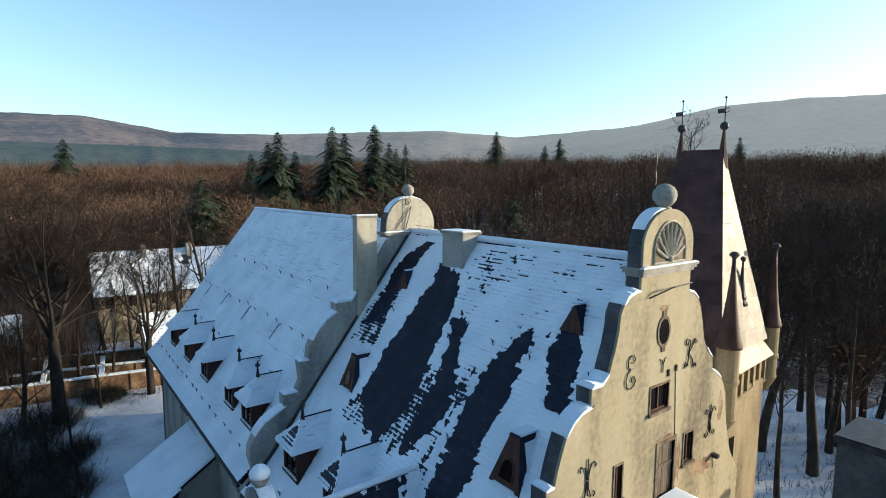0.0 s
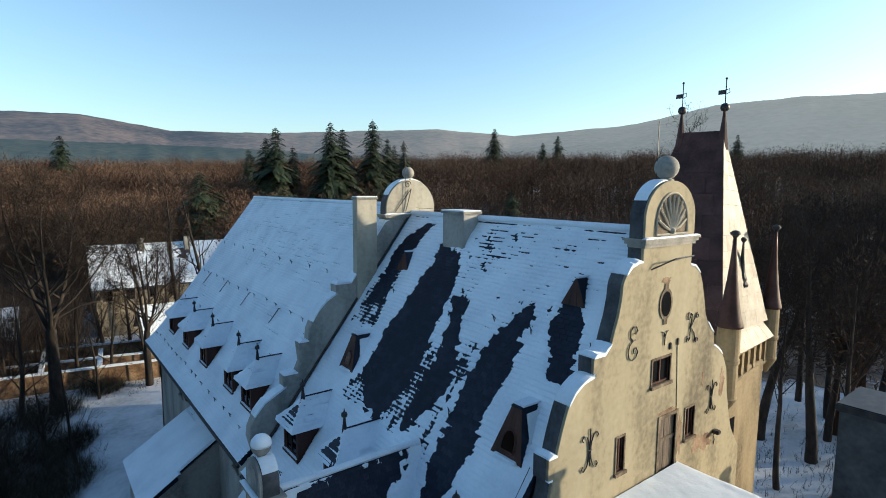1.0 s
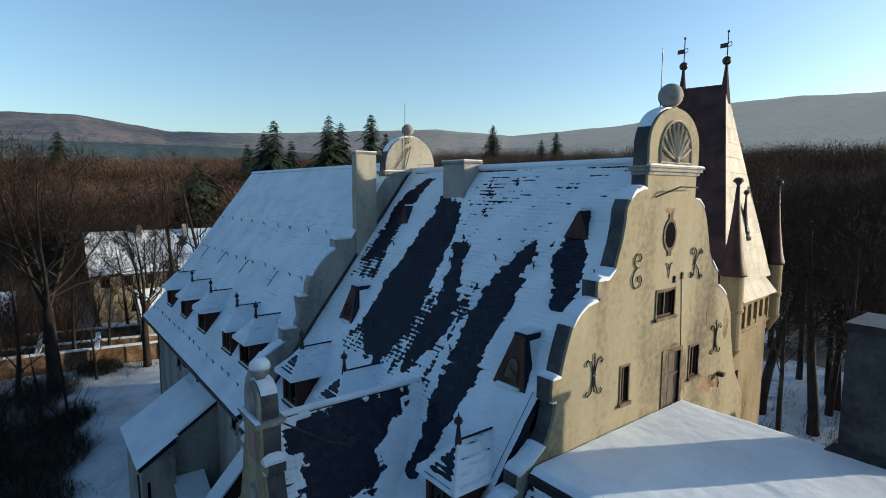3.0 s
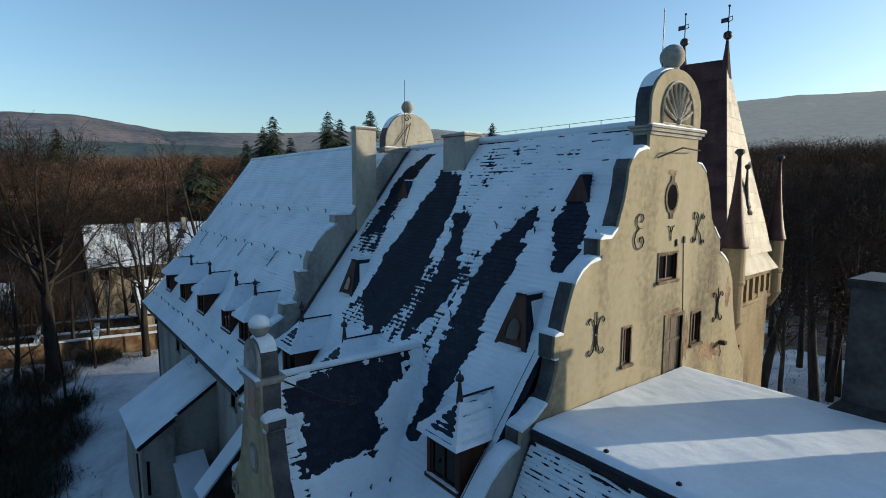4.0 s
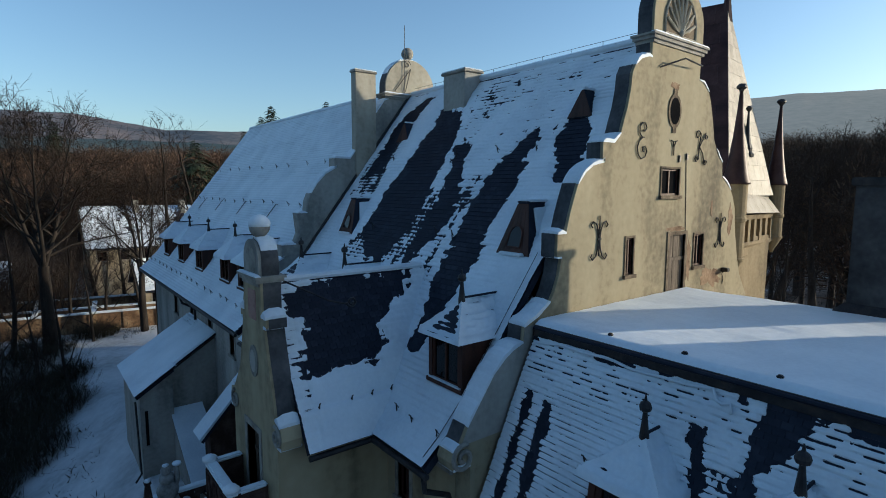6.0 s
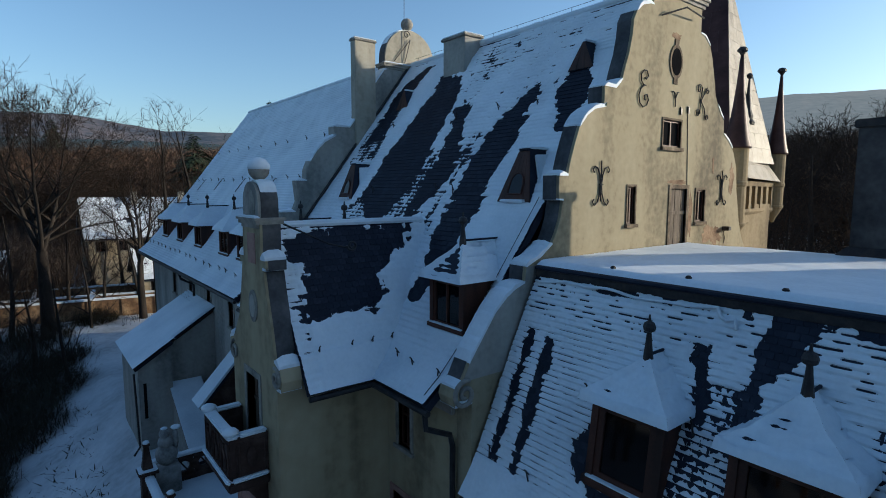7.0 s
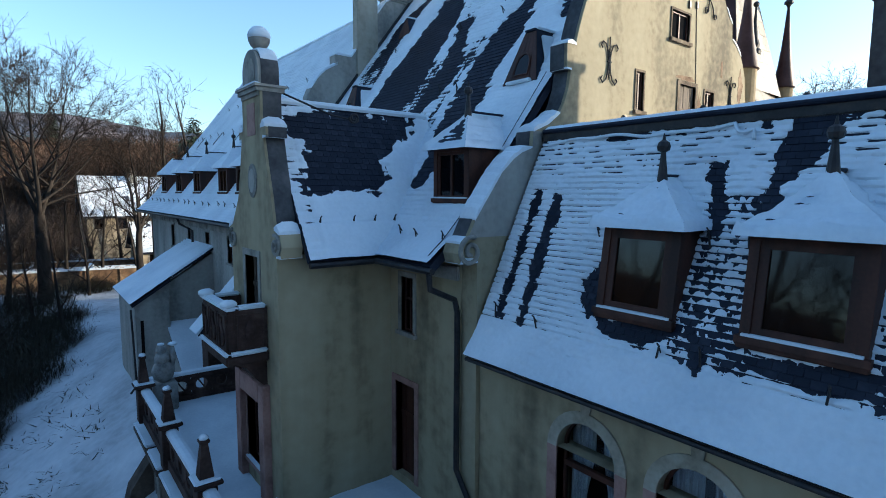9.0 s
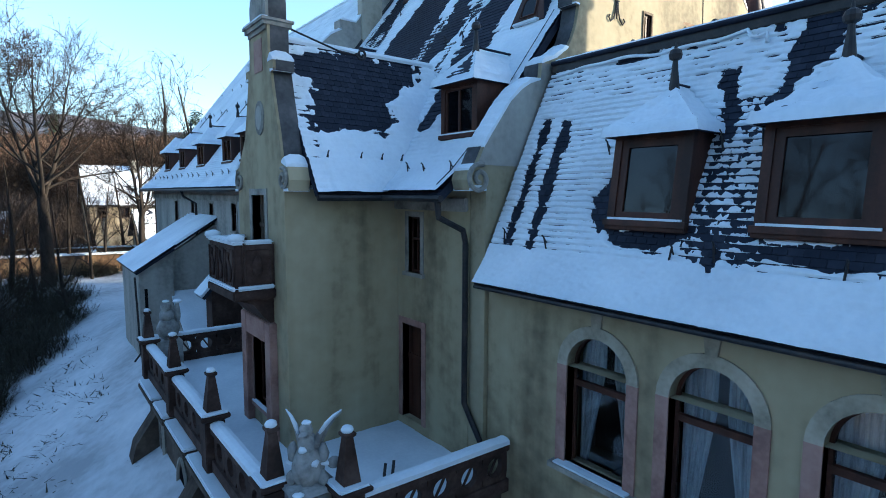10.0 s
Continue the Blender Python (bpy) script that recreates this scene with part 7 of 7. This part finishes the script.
def grow(seed, height, limbs, subs, twigs, spread=0.55, crook=0.18, clear=0.3, lean=0.0, fork=1, limb_r=0.42, fine=1.0, shoots=0, girth=1.0):
    """A bare tree: lists of thick limbs (points, radii) and thin twigs (from, to, width)."""
    rng = np.random.RandomState(seed)
    r0 = height * 0.017
    rt = r0 * girth
    thick, thin = [], []

    def limb(p, d, length, r, steps, up, bend=crook):
        pts, rad = [np.array(p, float)], [r]
        d = np.array(d, float)
        for i in range(steps):
            d = d + rng.normal(0, bend, 3) + np.array((0, 0, up))
            d /= np.linalg.norm(d)
            pts.append(pts[-1] + d * length / steps)
            rad.append(r * (1 - 0.85 * (i + 1) / steps))
        return pts, rad

    stem = np.array((0, 0, -0.6))
    if fork > 1:
        sp, sr = limb(stem, (lean, 0, 1), height * 0.40, rt, 4, 0.05, 0.03)
        sr = [rt * (1 - 0.08 * i) for i in range(5)]
        thick.append((sp, sr))
        stem = sp[-1] - np.array((0, 0, 0.3))
    for f in range(fork):
        a = 2 * math.pi * f / max(1, fork) + rng.rand()
        d0 = (lean + (0.42 * math.cos(a) if fork > 1 else 0), 0.42 * math.sin(a) if fork > 1 else 0, 1)
        tp, tr = limb(stem, d0, height * (0.92 if fork == 1 else 0.58), rt / fork ** 0.75, 8, 0.05, 0.045)
        thick.append((tp, tr))
        for i in range(limbs // fork):
            k = clear + (1 - clear) * (i + rng.rand()) / (limbs // fork)
            j = min(7, int(k * 8))
            base = tp[j] + (tp[j + 1] - tp[j]) * (k * 8 - j)
            a = 2.4 * i + rng.rand()
            out = spread * (1.2 - 0.5 * k) * 1.3
            d = (math.cos(a) * out, math.sin(a) * out, 0.75)
            ll = height * (0.46 - 0.30 * k) * (0.8 + 0.4 * rng.rand())
            lp, lr = limb(base, d, ll, r0 * limb_r * (1.1 - k), 4, 0.10)
            thick.append((lp, lr))
            for s in range(subs):
                q = 0.25 + 0.75 * (s + rng.rand()) / subs
                j2 = min(3, int(q * 4))
                b2 = lp[j2] + (lp[j2 + 1] - lp[j2]) * (q * 4 - j2)
                d2 = np.array(d) * 0.6 + rng.normal(0, 0.55, 3) + np.array((0, 0, 0.35))
                d2 /= np.linalg.norm(d2)
                l2 = ll * (0.30 + 0.22 * rng.rand())
                e = b2 + d2 * l2
                m = b2 + d2 * l2 * 0.5 + rng.normal(0, l2 * 0.06, 3)
                thin.append((b2, m, r0 * 0.11 * fine))
                thin.append((m, e, r0 * 0.08 * fine))
                for w in range(twigs):
                    z = b2 + (e - b2) * (0.2 + 0.8 * rng.rand())
                    d3 = d2 * 0.5 + rng.normal(0, 0.6, 3) + np.array((0, 0, 0.25))
                    d3 /= np.linalg.norm(d3)
                    tip = z + d3 * l2 * (0.28 + 0.34 * rng.rand())
                    thin.append((z, tip, r0 * 0.06 * fine))
                    for y in range(shoots):
                        g = z + (tip - z) * rng.uniform(0.3, 0.95)
                        d4 = d3 * 0.6 + rng.normal(0, 0.55, 3) + np.array((0, 0, 0.15))
                        thin.append((g, g + d4 / np.linalg.norm(d4) * l2 * rng.uniform(0.10, 0.24), r0 * 0.038 * fine))
    return thick, thin


def tree_arrays(thick, thin, sides=6, twig=1.0, blades=1, least=1.0):
    verts, faces = [], []
    for pts, rad in thick:
        start = len(verts)
        for i, p in enumerate(pts):
            d = pts[min(i + 1, len(pts) - 1)] - pts[max(0, i - 1)]
            s, u = frame_of(d / np.linalg.norm(d))
            for k in range(sides):
                a = 2 * math.pi * k / sides
                verts.append(p + max(rad[i], 0.012 * least) * (s * math.cos(a) + u * math.sin(a)))
        for i in range(len(pts) - 1):
            for k in range(sides):
                a, b = start + i * sides + k, start + i * sides + (k + 1) % sides
                faces.append((a, b, b + sides, a + sides))
    bark_faces = len(faces)
    for a, b, w in thin:
        s, u = frame_of((b - a) / (np.linalg.norm(b - a) + 1e-9))
        w = max(w * twig, 0.004 * least)
        for q in range(blades):
            v = (s, u)[q]
            k = len(verts)
            verts += [a - v * w, a + v * w, b]
            faces.append((k, k + 1, k + 2))
    return np.array(verts), faces, bark_faces


def near_tree(name, x, y, seed, height, label, limbs=13, subs=9, twigs=7, spread=0.55, clear=0.28, lean=0.0, fork=1, crook=0.18, base=None, limb_r=0.42, shoots=2, girth=1.0, bark=None, twig=None):
    z = rise(x, y) if base is None else base
    t = thing(name, label, "tree", "bare trees", at=(x, y, z))
    thick, thin = grow(seed, height, limbs, subs, twigs, spread, crook, clear, lean, fork, limb_r, 0.75, shoots, girth)
    off = np.array((x, y, z))
    v, f, nb = tree_arrays(thick, [], 7)
    array_mesh("trunk", v + off, f, bark or BARK, t, smooth=True)
    v, f, nb = tree_arrays([], thin, 5, 1.0, 2)
    array_mesh("crown", v + off, f, twig or TWIG_NEAR, t)
    return t


BARE_LABEL = "tall leafless tree with dark spreading branches on snowy ground"
near_tree("bare_tree", 1.0, 57, 3, 20.5, BARE_LABEL, 36, 12, 8, 0.66, 0.05, fork=4, shoots=4, girth=1.7, limb_r=0.34)
near_tree("bare_tree", 8.7, 59, 8, 15.5, BARE_LABEL, 27, 12, 8, 0.68, 0.05, fork=3, shoots=4, girth=1.5, limb_r=0.34)
near_tree("bare_tree", -4.5, 52, 21, 15, BARE_LABEL, 14, 10, 7, 0.6, 0.25)
near_tree("bare_tree", 12.6, 61.6, 31, 21, "thin pollarded bare tree", 9, 5, 3, 0.34, 0.5)
near_tree("bare_tree", 15.4, 61.0, 33, 21, "thin pollarded bare tree", 12, 5, 3, 0.38, 0.42)
near_tree("bare_tree", -3.0, 44, 41, 10, "young bare tree in the thicket", 12, 9, 7, 0.6, 0.2)
near_tree("bare_tree", 1.8, 47, 43, 9, "young bare tree in the thicket", 10, 8, 6, 0.6, 0.1)
near_tree("bare_tree", 4.3, 58, 44, 9, "young bare tree by the yard wall", 10, 8, 6, 0.6, 0.1)
near_tree("bare_tree", -7, 60, 45, 14, BARE_LABEL, 13, 9, 7, 0.6, 0.25)
near_tree("bare_tree", 13.0, 72, 46, 12, "young bare tree by the house", 10, 8, 6, 0.6, 0.15)
for x, y, sd, h in ((-1.5, 58, 47, 12), (3.2, 66, 48, 11), (6.0, 64, 49, 10), (9.5, 66, 50, 9), (0.0, 50.5, 51, 8), (-2.5, 48, 52, 11), (6.4, 76, 53, 13), (9.2, 75, 54, 12), (12.0, 77, 55, 13), (15.5, 79, 56, 12)):
    near_tree("bare_tree", x, y, sd, h, "slender bare tree among brush by the yard walls", 12, 9, 7, 0.6, 0.15, girth=1.2)
RIGHT = [(46, 17, 24), (50, 13.5, 26), (57, 18, 25), (58, 11, 25), (65, 16, 26), (66, 24, 25), (72, 20, 26), (76, 13, 25), (54, 24.5, 24), (80, 26, 26), (44, 23, 22), (71, 9, 25), (85, 17, 25), (39, 13, 19), (42, 10, 22), (48, 9, 23), (40, 18, 20), (53, 10, 24), (45, 13, 24), (61, 13, 26), (55, 15, 25), (49, 19, 23), (68, 12, 24)]
for k, (x, y, h) in enumerate(RIGHT):
    near_tree("bare_tree", x, y, 60 + k, h * 0.72, "tall leafless forest tree with a dark trunk", 14, 10, 8, 0.5, 0.42, lean=0.05 * math.sin(k * 2.1), limb_r=0.30, crook=0.1, girth=1.0 + 0.5 * (k % 3 == 0), bark=BARK_FOREST, twig=TWIG_NEAR)


def fir_arrays(seed, height, half, gaps=0.15):
    """A conifer: a trunk and tiers of drooping sprays."""
    rng = np.random.RandomState(seed)
    verts, faces = [], []
    n = 7
    for i in range(2):
        for k in range(n):
            a = 2 * math.pi * k / n
            r = height * 0.014 * (1 - 0.95 * i)
            verts.append(np.array((r * math.cos(a), r * math.sin(a), -1 + (height + 0.8) * i)))
    for k in range(n):
        faces.append((k, (k + 1) % n, n + (k + 1) % n, n + k))
    tiers = int(height * 2.3)
    for t in range(tiers):
        q = (t + rng.rand() * 0.6) / tiers
        z = height * (0.12 + 0.86 * q)
        reach = half * (1 - q) ** 0.6 * (0.45 + 0.8 * rng.rand()) + 0.4
        m = 12 if q < 0.8 else 8
        for k in range(m):
            if rng.rand() < gaps:
                continue
            a = 2 * math.pi * (k + rng.rand() * 0.7) / m
            d = np.array((math.cos(a), math.sin(a), 0))
            s = np.array((-d[1], d[0], 0))
            l = reach * (0.5 + 0.7 * rng.rand())
            for j in range(5):
                f0, f1 = 0.12 + 0.17 * j, 0.12 + 0.17 * (j + 1.5)
                p = np.array((0, 0, z)) + d * l * f0 + np.array((0, 0, -0.18 * l * f0 * f0 * 2))
                e = np.array((0, 0, z)) + d * l * min(1.05, f1) + np.array((0, 0, -0.18 * l * f1 * f1 * 2 + rng.normal(0, 0.08)))
                w = l * 0.22 * (1.15 - f0) * (0.7 + 0.6 * rng.rand()) + 0.15
                for sg in (1, -1):
                    i0 = len(verts)
                    verts += [p, e + s * sg * w * 0.5, p + s * sg * w + d * l * 0.06 + np.array((0, 0, -0.12 - 0.1 * rng.rand()))]
                    faces.append((i0, i0 + 1, i0 + 2))
    return np.array(verts), faces


def fir(x, y, height, half, seed, gaps=0.15, base=None):
    z = rise(x, y) if base is None else base
    t = thing("fir_tree", "dark green conifer standing among bare woods", "tree", "conifers", at=(x, y, z))
    v, f = fir_arrays(seed, height, half, gaps)
    off = np.array((x, y, z))
    array_mesh("trunk", v[:14] + off, f[:7], BARK, t)
    array_mesh("crown", v + off, f[7:], FIR, t)


def polar(px_az, r):
    return r * math.sin(radians(px_az)), r * math.cos(radians(px_az))


FIRS = [(19.6, 150, 34, 6.5), (20.6, 146, 37, 7), (22.2, 160, 31, 4), (18.0, 170, 29, 4.5), (26.0, 150, 39, 7), (27.2, 158, 37, 6), (30.3, 158, 40, 6.5), (31.8, 170, 33, 4.5), (33.5, 175, 32, 4), (32.5, 180, 30, 4), (43.0, 260, 33, 6), (45.0, 130, 20, 4.5), (49.5, 280, 29, 4.5), (48.0, 290, 26, 4), (66.0, 330, 30, 5), (2.5, 240, 30, 6), (13.5, 105, 27, 6), (11.8, 115, 17, 4), (15.0, 110, 22, 5)]
for k, (a, r, h, w) in enumerate(FIRS):
    fir(*polar(a, r), h * 0.84, w * 1.3, 200 + k, 0.24)
near_tree("bare_tree", *polar(61.5, 140), 71, 33, "tall bare larch with short side branches", 22, 6, 4, 0.35, 0.3)


def woods():
    """The bare woods behind the castle, as one mass of trees."""
    rng = np.random.RandomState(5)
    kinds = []
    for s in range(8):
        # a trunk, limbs that reach into a rounded crown, and a haze of fine twigs
        verts, tris = [], []

        def sliver(p, q, w, two=False):
            a, b = frame_of((q - p) / (np.linalg.norm(q - p) + 1e-9))
            for v in (a, b) if two else ((a,) if rng.rand() < 0.5 else (b,)):
                k = len(verts)
                verts.extend((p - v * w, p + v * w, q))
                tris.append((k, k + 1, k + 2))

        reach, tall, mid = rng.uniform(0.22, 0.30), rng.uniform(0.28, 0.36), rng.uniform(0.60, 0.68)
        sliver(np.array((0, 0, -0.05)), np.array((rng.normal(0, 0.03), rng.normal(0, 0.03), 0.9)), 0.016, True)
        for k in range(9):
            d = rng.normal(0, 1, 3)
            d /= np.linalg.norm(d)
            sliver(np.array((0, 0, rng.uniform(0.3, 0.6))), np.array((d[0] * reach * 0.8, d[1] * reach * 0.8, mid + tall * abs(d[2]) * 0.9)), 0.007, True)
        lobes = [rng.normal(0, 0.45, 3) for k in range(7)]
        for k in range(400):
            d = rng.normal(0, 0.42, 3) + lobes[k % 7]
            n = np.linalg.norm(d)
            d = d / n * min(1.0, n)
            p = np.array((d[0] * reach, d[1] * reach, mid + d[2] * tall))
            o = d * np.array((1, 1, 0.7)) + rng.normal(0, 0.45, 3) + np.array((0, 0, 0.45))
            sliver(p, p + o / np.linalg.norm(o) * rng.uniform(0.022, 0.062), rng.uniform(0.0026, 0.0048))
        kinds.append((np.array(verts), np.array(tris)))
    for s in range(4):
        thick, thin = grow(320 + s, 1.0, 12, 8, 6, 0.5, 0.1, 0.35, limb_r=0.22, fine=0.8)
        v, f, nb = tree_arrays(thick, [(p, q, w * 0.6) for p, q, w in thin], 4, 1.0, 1, 0.12)
        kinds.append((v, np.array([t for q in f for t in ([q] if len(q) == 3 else [(q[0], q[1], q[2]), (q[0], q[2], q[3])])])))
    groups, made = [[[], [], 0], [[], [], 0]], 0
    for k in range(16000):
        a = rng.uniform(-14, 135)
        r = math.sqrt(rng.uniform(50 ** 2, 400 ** 2))
        if k % 6 == 0:
            a, r = rng.uniform(-6, 20), rng.uniform(66, 190)
        if rng.rand() > (1.0 if r < 240 else 0.55):
            continue
        x, y = polar(a, r)
        if a > 80 and not 78 < r < 190 or a < 55 and r < 66:
            continue
        if a < 17 and r < 100 and not (x < 3.5 and r > 66) or 4 < x < 26 and 60 < y < 100 or (4 < x and a < 40 and r < 84) or (14 < x < 28 and 145 < y < 164):
            continue
        toward, aside = (x - 5) * 0.86 - (y - 63) * 0.51, (x - 5) * 0.51 + (y - 63) * 0.86
        if 0 < toward < 125 and -16 < aside < 16 and a < 95:
            continue
        near = x < 6 and r < 112
        v, f = kinds[8 + rng.randint(4)] if near else kinds[rng.randint(8)]
        h = rng.uniform(12.5, 18)
        wide = h * rng.uniform(1.0, 1.5)
        t = rng.uniform(0, 2 * math.pi)
        c, s = math.cos(t), math.sin(t)
        w = np.empty_like(v)
        w[:, 0], w[:, 1], w[:, 2] = (v[:, 0] * c - v[:, 1] * s) * wide + x, (v[:, 0] * s + v[:, 1] * c) * wide + y, v[:, 2] * h + rise(x, y)
        group = groups[0 if near else 1]
        group[0].append(w)
        group[1].append(f + group[2])
        group[2] += len(v)
        made += 1
        if made >= 4600:
            break
    for k in range(420):
        x, y = polar(rng.uniform(195, 335), rng.uniform(58, 130))
        v, f = kinds[rng.randint(8)]
        h, t = rng.uniform(16, 24), rng.uniform(0, 2 * math.pi)
        c, s = math.cos(t) * h * 1.2, math.sin(t) * h * 1.2
        w = np.stack((v[:, 0] * c - v[:, 1] * s + x, v[:, 0] * s + v[:, 1] * c + y, v[:, 2] * h + rise(x, y)), axis=1)
        groups[1][0].append(w)
        groups[1][1].append(f + groups[1][2])
        groups[1][2] += len(v)
    for (allv, allf, n), name, mat, label in zip(groups, ("bare_copse", "bare_woods"), (TWIG_NEAR, TWIG), ("dark leafless copse beyond the yard walls", "leafless brown woods over snowy ground")):
        v, f = np.concatenate(allv), np.concatenate(allf)
        me = bpy.data.meshes.new(name)
        me.vertices.add(len(v))
        me.vertices.foreach_set("co", v.astype(np.float32).ravel())
        me.loops.add(len(f) * 3)
        me.loops.foreach_set("vertex_index", f.astype(np.int32).ravel())
        me.polygons.add(len(f))
        me.polygons.foreach_set("loop_start", np.arange(0, len(f) * 3, 3, dtype=np.int32))
        me.update(calc_edges=True)
        me.materials.append(mat)
        tagged(new(name, me), label, "woods", kind="stuff")


woods()


def woods_behind():
    """Trees on the far side of the garden, behind the way of the camera."""
    rng = np.random.RandomState(15)
    for k in range(36):
        a = rng.uniform(195, 338)
        x, y = polar(a, rng.uniform(32, 52))
        near_tree("bare_tree", x, y, 500 + k, rng.uniform(29, 37), "leafless garden tree on the slope below the castle", 16, 9, 6, 0.6, 0.2, shoots=0)


woods_behind()


def litter():
    """Twigs, tufts and lumps showing through the snow of the bank."""
    rng = np.random.RandomState(12)
    verts, faces = [], []
    for k in range(1000):
        y = rng.uniform(12, 46)
        x = rng.uniform(-3.5, 2.4) if rng.rand() < 0.75 else rng.uniform(-3.4, -1.0)
        if fbm(x * 0.4, y * 0.3, 8) < -0.05:
            continue
        z = rise(x, y)
        for j in range(rng.randint(2, 6)):
            p = np.array((x + rng.normal(0, 0.15), y + rng.normal(0, 0.15), z - 0.02))
            d = np.array((rng.normal(0, 0.25), rng.normal(0, 0.25), abs(rng.normal(0, 0.10)) + 0.03))
            s = np.cross(d, (0, 0, 1.0))
            s = s / (np.linalg.norm(s) + 1e-6) * rng.uniform(0.012, 0.04)
            i = len(verts)
            verts += [p - s, p + s, p + d]
            faces.append((i, i + 1, i + 2))
    tagged(array_mesh("ground_litter", verts, faces, BUSH), "dead twigs and tufts poking out of the snow", "litter", kind="stuff")


litter()

def thicket(name, spots, label, material, n, size):
    """Brush: crooked stems that fork into side shoots and twigs."""
    rng = np.random.RandomState(77)
    verts, faces = [], []

    def blade(p, e, w):
        d = e - p
        s, u = frame_of(d / (np.linalg.norm(d) + 1e-9))
        k = len(verts)
        verts.extend((p - s * w, p + s * w, e + s * w * 0.4, e - s * w * 0.4))
        faces.append((k, k + 1, k + 2, k + 3))

    for (x, y, r, h) in spots:
        for i in range(n):
            a, q = rng.uniform(0, 2 * math.pi), math.sqrt(rng.rand()) * r
            px, py = x + q * math.cos(a), y + q * math.sin(a)
            p = np.array((px, py, rise(px, py) - 0.1))
            l = h * rng.uniform(0.35, 1.0) * (1.1 - 0.5 * q / r)
            d = np.array((rng.normal(0, 0.3), rng.normal(0, 0.3), 1.0))
            for step in range(3):
                d = d + rng.normal(0, 0.28, 3)
                d /= np.linalg.norm(d)
                e = p + d * l / 3
                blade(p, e, size * (1 - 0.28 * step))
                for j in range(3):
                    b = p + (e - p) * rng.rand()
                    d2 = rng.normal(0, 0.8, 3) + np.array((0, 0, 0.5))
                    e2 = b + d2 * l * rng.uniform(0.10, 0.2)
                    blade(b, e2, size * 0.45)
                    for g in range(2):
                        c = b + (e2 - b) * rng.uniform(0.3, 0.9)
                        blade(c, c + rng.normal(0, 0.09, 3) * l, size * 0.28)
                p = e
    tagged(array_mesh(name, verts, faces, material), label, "bushes", kind="stuff")


thicket("bushes", [(-1.2, 39.5, 2.6, 3.6), (0.3, 44.5, 2.6, 3.4), (-4.5, 37, 3.0, 5.0), (-4, 44, 4, 6.0), (1.5, 50, 2, 2.2), (-8, 40, 5, 7.0), (-6, 50, 4, 6.0), (-3.2, 34.0, 1.8, 3.2), (-2.5, 54, 3.5, 5.0), (0.5, 57, 2.5, 2.6), (-1.0, 49, 3.0, 3.6), (4.8, 60.5, 2.0, 2.0)], "dark leafless thicket beside the snowy slope", BUSH, 420, 0.028)
thicket("undergrowth", [(40, 13, 5, 1.6), (46, 11, 6, 1.8), (50, 18, 12, 2.0), (64, 20, 14, 2.2), (75, 18, 14, 2.2), (7, 60, 3, 1.4), (3, 62, 3, 1.6), (12, 63, 2.5, 1.4)], "thin winter undergrowth standing out of the snow", BUSH, 130, 0.02)


# ---- slates ----
slates(WING, -1.0, WY1 - 0.08, 0.19, WCOURSE, roof_w, lambda l, s: 2.9 < l < 8.3 and 0.9 < s < 3.9 and (l < 4.15 or l > 5.5))
slates(BAY_S, BX + 0.5, 9.6, 0.2, 0.17, roof_b, lambda l, s: 5.2 < l < 8.0 and s > 1.2, keep=roof_place)
slates(WEST_R, FRONT + 0.62, FIRE, 0.28, COURSE, roof_r, lambda l, s: 11.3 < l < 13.0 and 2.5 < s < 8.0)
